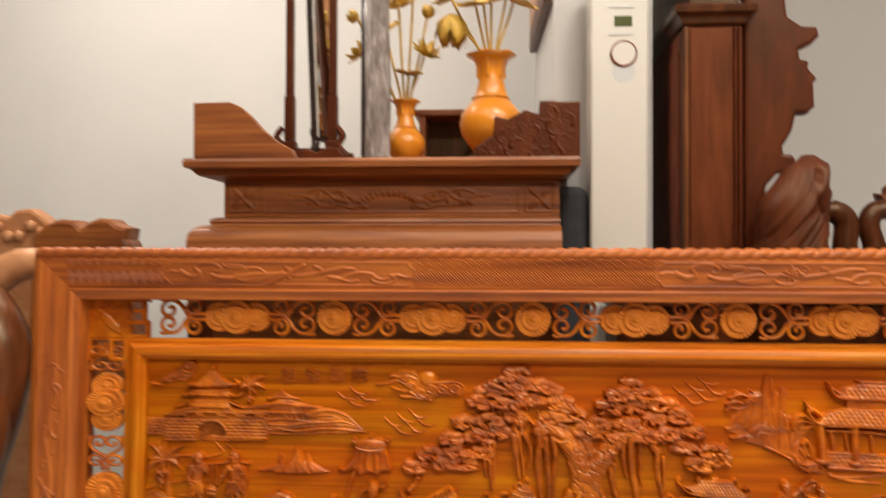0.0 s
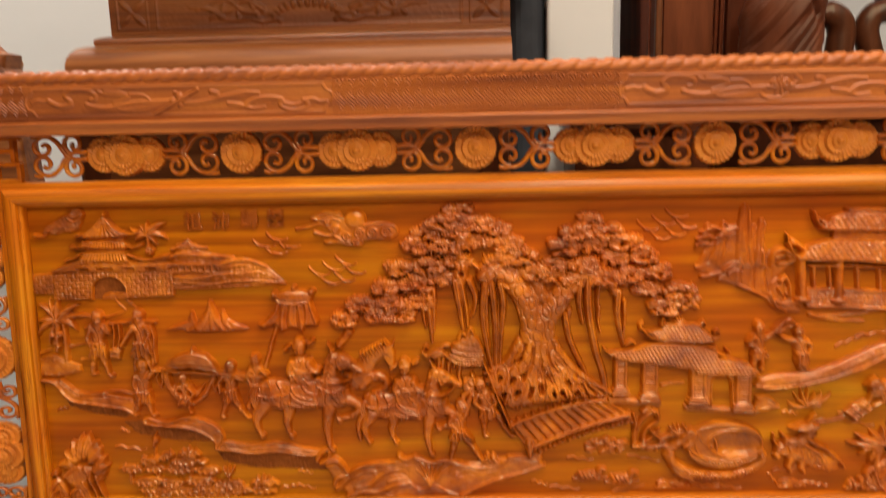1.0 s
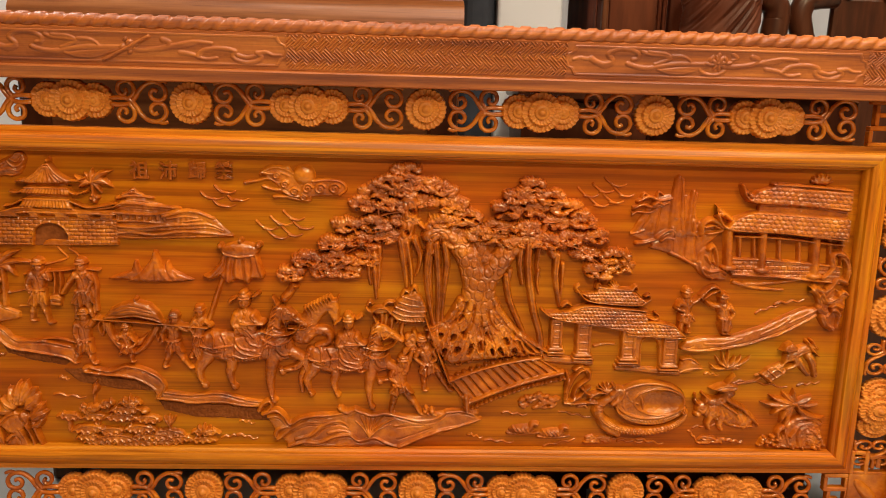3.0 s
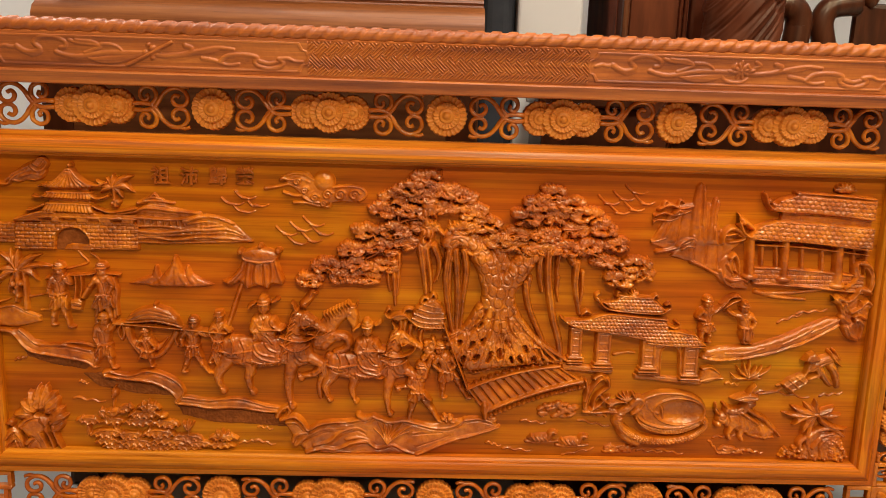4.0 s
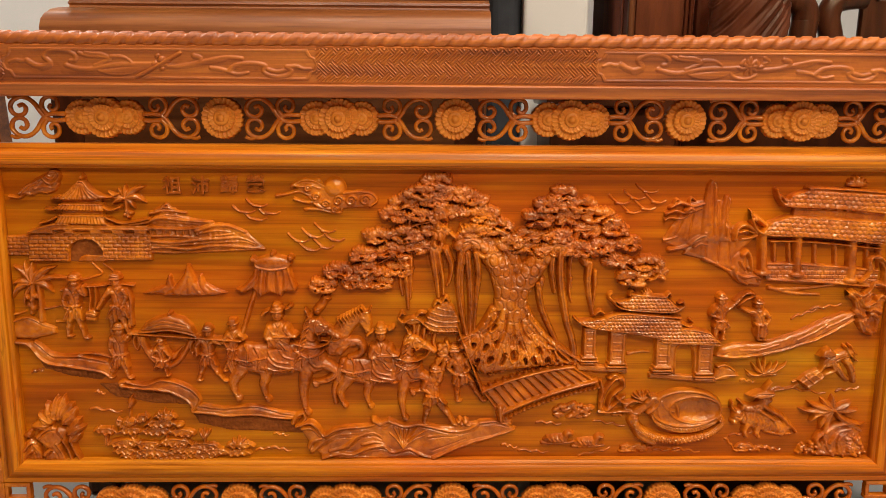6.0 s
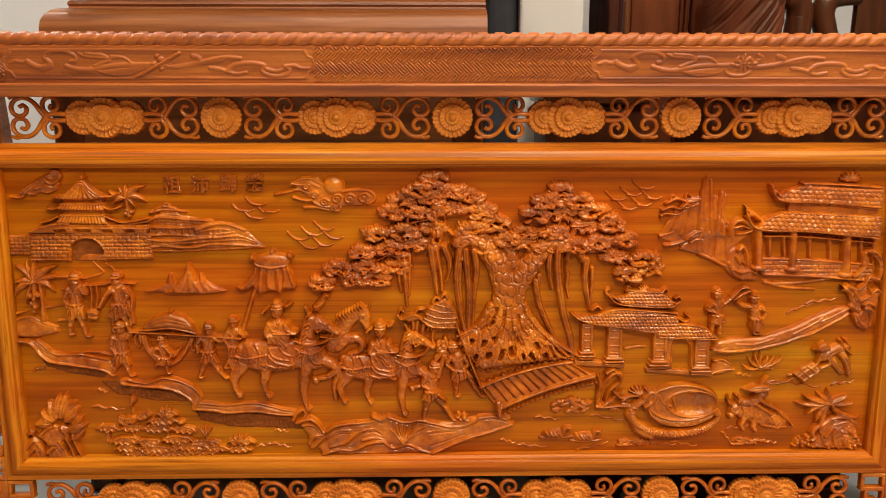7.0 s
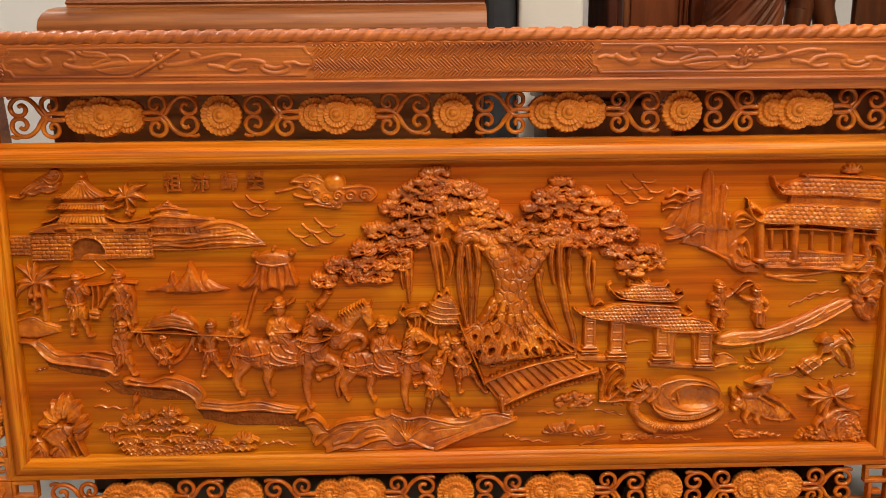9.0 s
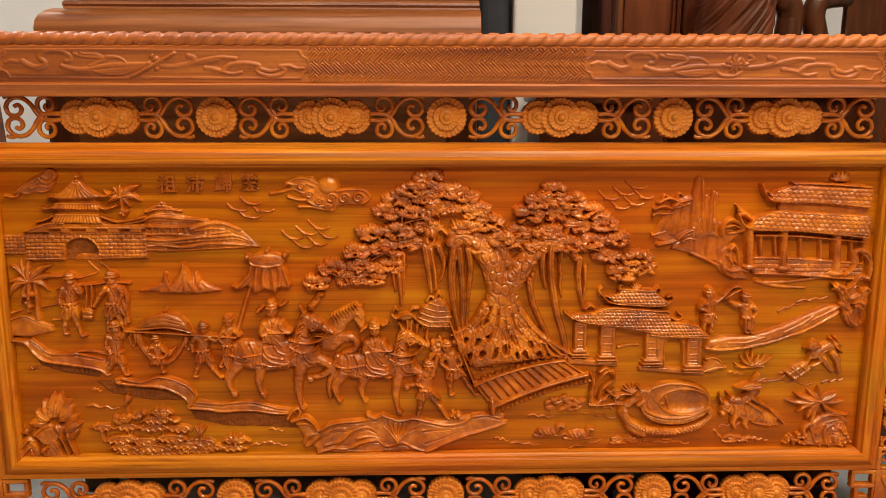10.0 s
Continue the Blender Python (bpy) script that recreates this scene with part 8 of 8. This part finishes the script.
# weathered slab on a black edge
slab = thing("standing_slab", "grey weathered wood slab standing upright on the altar", "wood slab", pose(-0.402, 0.420, AT))
bm = boxed(-0.030, 0.034, -0.012, 0.012, 0.02, 0.72)
bmesh.ops.subdivide_edges(bm, edges=bm.edges, cuts=5, use_grid_fill=True)
rng = random.Random(9)
for v in bm.verts:
    v.co += Vector((noise.noise(v.co * 18) * 0.006, noise.noise(v.co * 25 + Vector((5, 5, 5))) * 0.004, 0))
part("body", bm, M_GREY, slab)
part("edge", boxed(-0.042, -0.030, -0.014, 0.014, 0.012, 0.72, 0.002), M_BLACK, slab, "black bark edge")
part("base", boxed(-0.052, 0.044, -0.04, 0.04, 0.0, 0.022, 0.006), M_BLACK, slab, "black carved base")


# vases with gilded lotus flowers
def vase(at, k, label):
    ob = thing("vase", label, "vase", at, group="orange vases on the altar")
    prof = [(0.036, 0.0), (0.038, 0.006), (0.030, 0.02), (0.034, 0.03), (0.058, 0.055), (0.078, 0.085), (0.084, 0.112), (0.078, 0.140), (0.062, 0.162), (0.047, 0.178), (0.040, 0.20), (0.034, 0.225), (0.032, 0.25), (0.036, 0.268), (0.047, 0.285), (0.066, 0.296), (0.062, 0.298), (0.042, 0.284), (0.030, 0.26), (0.027, 0.23)]
    part("body", lathe([(r * k, z * k) for r, z in prof], 60, 0.017 * k, 6), M_GLAZE, ob)
    ring_me = bpy.data.meshes.new("neck_ring")
    bm = bmesh.new()
    bm.from_mesh(tube([(0.0465 * k * math.cos(a), 0.0465 * k * math.sin(a), 0.182 * k) for a in [2 * math.pi * i / 24 for i in range(25)]], 0.004 * k, 6, 1.0, Vector((0, 0, 1))))
    bm.to_mesh(ring_me)
    bm.free()
    part("neck_ring", ring_me, M_GLAZE, ob)
    return ob


def lotus_petals(r, n, seed, closed):
    verts, faces = [], []
    rng = random.Random(seed)
    for ringi, (m, lift) in enumerate(((n, 0.25 + closed), (n - 2, 0.8 + closed))):
        for k in range(m):
            a = 2 * math.pi * (k + 0.5 * ringi) / m
            base = len(verts)
            for i in range(6):
                t = i / 5
                wdt = r * 0.36 * math.sin(math.pi * (0.08 + 0.9 * t)) * (1 - 0.25 * t)
                rad = r * (0.12 + t * (1.0 - 0.42 * closed * t) * math.cos(lift * (0.4 + 0.6 * t)))
                z = r * (t * math.sin(lift * (0.5 + 0.7 * t)) * 1.05)
                for s in (-1, 0, 1):
                    verts.append((rad * math.cos(a) - s * wdt * math.sin(a), rad * math.sin(a) + s * wdt * math.cos(a), z + (0.06 * r if s else 0)))
            for i in range(5):
                for s in range(2):
                    p = base + i * 3 + s
                    faces.append((p, p + 1, p + 4, p + 3))
    me = mesh_from("petals", verts, faces, True)
    bm = bmesh.new()
    bm.from_mesh(me)
    bmesh.ops.solidify(bm, geom=bm.faces[:], thickness=0.0012)
    bm.to_mesh(me)
    bm.free()
    return me


def lotus_leaf(r):
    verts, faces = [(0, 0, 0)], []
    n = 28
    for j in (1, 2, 3):
        for k in range(n):
            a = 2 * math.pi * k / n
            rr = r * j / 3
            verts.append((rr * math.cos(a), rr * math.sin(a), 0.16 * r * (j / 3) ** 2 + 0.07 * r * (j / 3) * math.sin(5 * a)))
    for k in range(n):
        faces.append((0, 1 + k, 1 + (k + 1) % n))
        for j in range(2):
            a, b = 1 + j * n + k, 1 + j * n + (k + 1) % n
            faces.append((a, b, b + n, a + n))
    me = mesh_from("leaf", verts, faces, True)
    bm = bmesh.new()
    bm.from_mesh(me)
    bmesh.ops.solidify(bm, geom=bm.faces[:], thickness=0.0014)
    bm.to_mesh(me)
    bm.free()
    return me


def bouquet(at, mouth, stems):
    ob = thing("lotus_bouquet", "gilded artificial lotus flowers with leaves, in an orange vase", "artificial flowers", at, group="gilded lotus bouquets")
    for kind, x, z, y, r, tip in stems:
        end = Vector((x, y, z))
        st = part("stem", tube(smooth_line([(x * 0.10, y * 0.1, mouth - 0.12), (x * 0.22, y * 0.2, mouth), (x * 0.7, y * 0.7, mouth + (z - mouth) * 0.6), end], 5), 0.0035, 6), M_GOLD, ob)
        if kind == "leaf":
            part("leaf", lotus_leaf(r), M_GOLD, st, at=Matrix.Translation(end) @ pose(0, 0, 0, tip[0], tip[1], 0))
        else:
            part("bloom" if kind == "bloom" else "bud", lotus_petals(r, 8 if kind == "bloom" else 6, int(abs(x) * 1000), 0.0 if kind == "bloom" else 0.75), M_GOLD, st, at=Matrix.Translation(end) @ pose(0, 0, 0, tip[0], tip[1], 0))
    return ob


vase(pose(-0.094, 0.455, AT), 1.03, "glossy orange ceramic vase with a ruffled rim, large")
bouquet(pose(-0.094, 0.455, AT), 0.30, [("leaf", -0.02, 0.44, -0.02, 0.075, (20, -10)), ("bud", -0.10, 0.415, -0.02, 0.085, (0, -172)), ("bloom", 0.05, 0.52, 0.0, 0.06, (0, 20)), ("bloom", -0.11, 0.47, 0.02, 0.05, (0, -30)), ("bud", 0.0, 0.56, 0.0, 0.05, (0, 0)), ("leaf", 0.06, 0.46, 0.03, 0.07, (15, 25)), ("bud", -0.06, 0.54, 0.02, 0.045, (0, -15))])
vase(pose(-0.336, 0.520, AT), 0.66, "glossy orange ceramic vase with a ruffled rim, small")
bouquet(pose(-0.336, 0.520, AT), 0.20, [("bloom", 0.055, 0.325, -0.01, 0.042, (30, 30)), ("bud", 0.060, 0.43, 0.0, 0.036, (0, 10)), ("bloom", -0.02, 0.46, 0.0, 0.05, (20, -10)), ("leaf", 0.012, 0.268, -0.02, 0.042, (8, 6)), ("bud", -0.135, 0.43, 0.0, 0.034, (0, -60)), ("bloom", -0.13, 0.33, 0.01, 0.038, (20, -50)), ("bud", 0.02, 0.50, 0.01, 0.04, (0, 0)), ("leaf", -0.06, 0.40, 0.02, 0.045, (30, -30))])

# little open shelf at the back of the altar
shelf = thing("small_shelf", "small open brown wooden shelf box at the back of the altar", "shelf", pose(-0.225, 0.66, AT))
part("side", boxed(-0.080, -0.062, -0.06, 0.06, 0.0, 0.168, 0.002), M_ALTAR, shelf)
part("side", boxed(0.082, 0.10, -0.06, 0.06, 0.0, 0.168, 0.002), M_ALTAR, shelf)
part("top", boxed(-0.094, 0.114, -0.07, 0.062, 0.168, 0.186, 0.003), M_ALTAR, shelf)
part("back", boxed(-0.062, 0.082, 0.05, 0.06, 0.0, 0.168), M_DARK, shelf)

# dark covered seat back standing beside the altar
bm = boxed(0.060, 0.145, 0.395, 0.545, 0.0, 1.236, 0.03, 4)
for v in bm.verts:
    v.co.x += 0.012 * math.sin(v.co.z * 9) * (v.co.z / 1.2)
    v.co.y += 0.008 * math.sin(v.co.z * 13)
AXC = part("covered_chair_back", bm, M_CLOTH)
AXC.location.x = 0.03
tagged(AXC, "tall narrow seat back under a black cloth cover", "covered chair")

# made-up block that keeps the openwork dark before the white pier
low = thing("dark_filler_block", "low dark wooden block before the pier, made up to darken the openwork", "cabinet", pose(0.300, 0.25, 0.0))
part("body", boxed(-0.10, 0.10, -0.10, 0.10, 0.05, 0.93, 0.004), M_DARK, low)
part("top", boxed(-0.11, 0.11, -0.11, 0.11, 0.9305, 0.955, 0.005), M_DARK, low)
part("plinth", boxed(-0.095, 0.095, -0.095, 0.095, 0.0, 0.05), M_DARK, low)

# slim white air conditioner
ac = thing("air_conditioner", "slim white floor-standing air conditioner with a display", "air conditioner", pose(0.237, 0.420, 0.0))
bm = boxed(-0.072, 0.070, -0.040, 0.056, 0.0, 1.84, 0.008, 3)
for v in bm.verts:
    if v.co.x > 0:
        v.co.x += 0.010 * v.co.z / 1.84
part("body", bm, M_PLASTIC, ac)
part("display", boxed(-0.010, 0.036, -0.043, -0.0395, 1.650, 1.677, 0.002), M_LCD, ac, "small green display")
part("vent_line", boxed(-0.024, 0.040, -0.0425, -0.0395, 1.698, 1.702), M_SIDE, ac)
part("vent_line", boxed(-0.024, 0.040, -0.0425, -0.0395, 1.627, 1.631), M_SIDE, ac)
def flat(me):
    me.polygons.foreach_set("use_smooth", np.zeros(len(me.polygons), dtype=bool))
    return me


dial = part("dial", flat(lathe([(0.031, 0.0), (0.031, 0.004), (0.029, 0.006), (0.0, 0.0062)], 40)), M_PLASTIC, ac, at=pose(0.014, -0.040, 1.578, 90, 0, 0))
ringm = tube([(0.0325 * math.cos(a), 0.0325 * math.sin(a), 0.0) for a in [2 * math.pi * i / 40 for i in range(41)]], 0.0024, 8, 1.0, Vector((0, 0, 1)))
part("dial_ring", ringm, M_METAL, dial, at=pose(0, 0, 0.004))
# grey disc that draws the dial's shadow below it
part("dial_shadow", flat(lathe([(0.030, 0.0), (0.030, 0.0008), (0.0, 0.001)], 36)), M_SIDE, ac, at=pose(0.014, -0.0405, 1.533, 90, 0, 0))

# picture in a dark frame on the side of the pier
pic = thing("framed_picture", "dark red wooden picture frame hung on the white pier", "picture frame", pose(0.083, 1.06, 1.83))
turned = pose(0, 0, 0, 0, 0, -90)
part("frame", slab_of([(-0.49, 0.055), (0.47, -0.045), (0.47, 0.80), (-0.49, 0.80)], -0.03, -0.002, 0.006), M_WING, pic, at=turned)
part("picture_sheet", slab_of([(-0.42, 0.12), (0.40, 0.03), (0.40, 0.74), (-0.42, 0.74)], -0.032, -0.0305, 0.0), M_TAN, pic, "faded reddish picture", at=turned)

# ---- tall dark cabinet with a carved wing ----
cab = thing("tall_cabinet", "tall dark rosewood cabinet with a panelled front and cornice", "cabinet")
CX0, CX1, CY0, CY1 = 0.409, 0.565, 0.40, 0.98
part("body", boxed(CX0 + 0.002, 0.562, CY0 + 0.006, CY1, 0.06, 1.655, 0.004), M_SIDEWOOD, cab)
part("corner_post", boxed(CX0, CX0 + 0.0145, CY0 - 0.003, CY0 + 0.02, 0.07, 1.652, 0.005), M_ROSE, cab)
part("front_panel", boxed(CX0 + 0.0165, 0.535, CY0 - 0.001, CY0 + 0.0055, 0.10, 1.648, 0.002), M_PANEL, cab, "lighter streaked front panel")
for x in (0.537, 0.548):
    part("bead", boxed(x, x + 0.009, CY0 - 0.006, CY0 + 0.0055, 0.08, 1.65, 0.004), M_WING, cab)
part("side_panel", boxed(CX0 - 0.003, CX0 + 0.0015, CY0 + 0.06, CY1 - 0.06, 0.12, 1.60, 0.001), M_SIDEWOOD, cab)
part("plinth", boxed(CX0 - 0.01, CX1 + 0.01, CY0 - 0.01, CY1, 0.0, 0.06, 0.005), M_DARK, cab)
part("cornice", swept_profile([(0.0, 1.655), (0.006, 1.66), (0.010, 1.672), (0.018, 1.680), (0.026, 1.684), (0.028, 1.698), (0.022, 1.704), (0.0, 1.708)], CX0, CX1, CY0, CY1), M_DARK, cab)
part("upper_body", boxed(CX0 + 0.02, CX1 - 0.004, CY0 + 0.03, CY1, 1.7085, 2.35, 0.006), M_DARK, cab)

wing_out = [(0.567, 1.065), (0.569, 1.823), (0.657, 1.821), (0.648, 1.746), (0.674, 1.730), (0.680, 1.679), (0.715, 1.654), (0.755, 1.651), (0.761, 1.627), (0.741, 1.606), (0.709, 1.592), (0.711, 1.568), (0.735, 1.561), (0.732, 1.543), (0.755, 1.516), (0.746, 1.504), (0.749, 1.442), (0.731, 1.424), (0.702, 1.424), (0.690, 1.377), (0.667, 1.338), (0.670, 1.320), (0.690, 1.318), (0.700, 1.306), (0.699, 1.290), (0.684, 1.277), (0.652, 1.266), (0.626, 1.236), (0.611, 1.162), (0.614, 1.065)]
lowest = min(z for x, z in wing_out)
part("carved_wing", slab_of([(x, z if z > lowest + 0.01 else 0.06) for x, z in wing_out], 0.412, 0.452, 0.010), M_WING, cab, "scrolled and pierced carved side wing")

# seated maned sculpture: one carved block, its hair cut as flowing strands
LEVELS = [0.98, 1.02, 1.082, 1.145, 1.178, 1.210, 1.235, 1.258, 1.275, 1.286, 1.293, 1.297]
WEST = [-0.106, -0.103, -0.101, -0.104, -0.100, -0.082, -0.056, -0.043, -0.028, -0.010, 0.006, 0.020]
EAST = [0.074, 0.070, 0.067, 0.069, 0.074, 0.078, 0.069, 0.077, 0.069, 0.056, 0.044, 0.024]


def maned_block():
    around, verts, faces = 160, [], []
    zs = [0.9865 + 0.3105 * i / 119 for i in range(120)]
    for z in zs:
        near = [z + d for d in (-0.018, -0.009, 0.0, 0.009, 0.018)]
        a0, b0 = float(np.mean(np.interp(near, LEVELS, WEST))), float(np.mean(np.interp(near, LEVELS, EAST)))
        mid, half = (a0 + b0) / 2, (b0 - a0) / 2
        depth = 0.6 * half + 0.035 * min(1, half / 0.07)
        for k in range(around):
            a = 2 * math.pi * k / around
            x, y = mid + half * math.cos(a), depth * math.sin(a)
            s = x + 0.42 * (1.30 - z) + 0.03 * math.sin(z * 14)
            lock = noise.noise(Vector((s * 26, z * 3.5, 3.0 + y * 6)))
            hair = noise.noise(Vector((s * 210, z * 8.0, 9.0 + y * 6)))
            cut = 0.010 * (1 - abs(lock) * 2.2) + 0.0052 * hair
            cut += 0.012 * math.exp(-((x - 0.028) / 0.010) ** 2 - ((z - 1.243) / 0.016) ** 2)
            cut += 0.014 * math.exp(-((x - 0.03 + 0.5 * (z - 1.165)) / 0.009) ** 2 - ((z - 1.165) / 0.028) ** 2)
            f = 1 - cut * min(1, half / 0.04) / max(half, 0.03)
            verts.append((mid + half * math.cos(a) * (f * 0.6 + 0.4), y * f, z))
    n = len(zs)
    for i in range(n - 1):
        for k in range(around):
            a, b = i * around + k, i * around + (k + 1) % around
            faces.append((a, b, b + around, a + around))
    faces += [tuple(reversed(range(around))), tuple(range((n - 1) * around, n * around))]
    return mesh_from("maned_block", verts, faces, True)


sc = part("wooden_sculpture", maned_block(), M_MANE, at=pose(0.657, 0.28, 0.0))
tagged(sc, "polished brown wooden sculpture of a maned beast on a stand", "sculpture")
# assumed stand, widened past the sculpture so the openwork stays dark
st = thing("sculpture_stand", "assumed dark wooden stand under the maned sculpture, backing the openwork", "stand")
part("top", boxed(0.535, 0.930, 0.155, 0.40, 0.955, 0.986, 0.006), M_DARK, st)
part("body", boxed(0.548, 0.915, 0.17, 0.385, 0.05, 0.9545, 0.004), M_DARK, st)
part("plinth", boxed(0.54, 0.925, 0.162, 0.385, 0.0, 0.0495, 0.004), M_DARK, st)

# curled arms of carved chairs
def curled_chair(at, label, flip=1):
    ob = thing("carved_armchair", label, "armchair", at, group="carved armchairs")
    part("arm", tube(smooth_line([(flip * x, 0, z) for x, z in ((0.11, 0.30), (0.095, 0.62), (0.06, 0.90), (0.03, 1.03), (0.016, 1.088), (0.004, 1.135), (0.014, 1.168), (0.042, 1.180), (0.09, 1.185))], 6), [0.030] * 24 + [0.028] * 25, 14), M_DARK, ob)
    part("crest", tube(smooth_line([(flip * x, 0.03, z) for x, z in ((0.05, 1.20), (0.085, 1.225), (0.13, 1.205), (0.18, 1.235), (0.25, 1.20), (0.36, 1.235))], 6), [0.024 + 0.008 * math.sin(i * 1.7) for i in range(31)], 12), M_ROSE, ob, "carved knotted crest rail")
    part("splat", boxed(min(flip * 0.098, flip * 0.42), max(flip * 0.098, flip * 0.42), 0.02, 0.05, 0.45, 1.19, 0.012), M_DARK, ob)
    part("seat", boxed(min(flip * 0.04, flip * 0.46), max(flip * 0.04, flip * 0.46), -0.2, 0.05, 0.40, 0.46, 0.015), M_ROSE, ob)
    # added panel that only gives the side openwork a dark backing
    part("front_panel", boxed(min(flip * 0.045, flip * 0.455), max(flip * 0.045, flip * 0.455), -0.19, -0.165, 0.05, 0.398, 0.006), M_DARK, ob, "made-up solid dark panel below the seat, backing the openwork")
    for x in (0.07, 0.43):
        for y in (-0.145, 0.02):
            part("leg", tube([(flip * x, y, 0.0), (flip * x, y, 0.2), (flip * x, y, 0.405)], [0.03, 0.022, 0.028], 10), M_DARK, ob)
    return ob


curled_chair(pose(0.925, 0.52, 0.0), "dark glossy rosewood armchair with curled arms and knotted crest")
ca = thing("carved_arm_post", "glossy rosewood scrolled post beside the sculpture", "carved post", pose(0.804, 0.46, 0.0))
part("post", tube(smooth_line([(-0.03, 0, 1.172), (0.004, 0, 1.171), (0.03, 0, 1.158), (0.041, 0, 1.128), (0.035, 0, 1.06), (0.0, 0, 0.6), (0.0, 0, 0.0)], 6), [0.024] * 6 + [0.031] * 31, 14), M_DARK, ca)

# carved chair back and pale carving beyond the picture's far corner
lc = thing("carved_bench", "brown carved bench with a lobed arm board", "bench", pose(0, 0, 0))
arm_out = [(-1.402, 1.062), (-1.382, 1.105), (-1.349, 1.137), (-1.303, 1.153), (-1.266, 1.150), (-1.243, 1.128), (-1.220, 1.144), (-1.190, 1.156), (-1.157, 1.153), (-1.141, 1.137), (-1.105, 1.128), (-1.111, 1.096), (-1.100, 1.083), (-1.076, 1.062)]
low = min(z for x, z in arm_out)
part("arm_board", slab_of([(x, z if z > low + 0.012 else 0.67) for x, z in arm_out], 0.44, 0.52, 0.012), M_ALTAR, lc)
part("arm_foot", boxed(-1.395, -1.345, 0.455, 0.505, 0.0, 0.674, 0.008), M_ALTAR, lc)
crest = [(-1.700, 1.063), (-1.702, 1.176), (-1.629, 1.182), (-1.557, 1.169), (-1.532, 1.189), (-1.486, 1.193), (-1.453, 1.172), (-1.421, 1.144), (-1.420, 1.063)]
low = min(z for x, z in crest)
part("back_board", slab_of([(x, z if z > low + 0.012 else 0.0) for x, z in crest], 0.60, 0.66, 0.012), M_TAN, lc, "pale carved back board")
for k in range(14):
    x, z = -1.62 + 0.035 * k, 1.12 + 0.02 * math.sin(k * 1.9)
    part("carved_knob", lathe([(0.001, -0.018), (0.014, -0.012), (0.018, 0.0), (0.014, 0.012), (0.001, 0.018)], 10), M_TAN, lc, at=pose(x, 0.596, z))

# polished root sculpture standing next to the picture
rs = thing("root_sculpture", "dark polished root-wood sculpture with flowing lobes", "sculpture", pose(-1.235, -0.03, 0.0))
part("trunk", tube(smooth_line([(-0.03, 0, 0.0), (0.0, 0.0, 0.25), (-0.03, -0.01, 0.5), (0.028, -0.02, 0.70), (0.060, -0.02, 0.82), (0.030, 0.0, 0.93), (-0.04, 0.01, 1.0)], 6), [0.13, 0.13, 0.12, 0.12, 0.11, 0.11, 0.10, 0.10, 0.10, 0.09, 0.09, 0.09, 0.09, 0.09, 0.09, 0.09, 0.09, 0.09, 0.09, 0.09, 0.088, 0.086, 0.084, 0.084, 0.083, 0.082, 0.08, 0.075, 0.07, 0.065, 0.06, 0.055, 0.05, 0.045, 0.04, 0.03, 0.02], 16), M_ROSE, rs)
part("lobe", tube(smooth_line([(0.06, -0.05, 0.86), (0.085, -0.06, 0.74), (0.07, -0.07, 0.6), (0.02, -0.08, 0.5)], 6), [0.02 + 0.02 * math.sin(i / 18 * 3.1) for i in range(19)], 12), M_ROSE, rs)
part("pale_streak", tube(smooth_line([(0.0, -0.105, 0.66), (0.03, -0.108, 0.70), (0.05, -0.10, 0.75)], 5), [0.006 + 0.004 * math.sin(i / 10 * 3.1) for i in range(11)], 8), M_TAN, rs, "pale sapwood streak")
part("branch", tube(smooth_line([(-0.06, 0.1, 0.96), (0.02, 0.12, 1.02), (0.09, 0.13, 1.03), (0.125, 0.13, 1.0)], 5), [0.045, 0.044, 0.043, 0.042, 0.041, 0.04, 0.04, 0.038, 0.036, 0.034, 0.032, 0.03, 0.028, 0.026, 0.022, 0.012], 12), M_TAN, rs, "pale polished branch")

# thin cables on the wall
for pts in ([(-1.42, 2.46), (-1.405, 2.36), (-1.38, 2.318), (-1.35, 2.33), (-1.345, 2.46)], [(-0.98, 2.46), (-0.975, 2.36), (-0.955, 2.27), (-0.935, 2.262)], [(-0.985, 2.46), (-0.99, 2.33), (-0.97, 2.27)]):
    me = tube(smooth_line([(x, 1.695, z) for x, z in pts], 6), 0.0022, 6)
    tagged(part("wall_cable", me, M_CABLE), "thin grey cable hanging loose on the wall", "cable", group="loose cables")
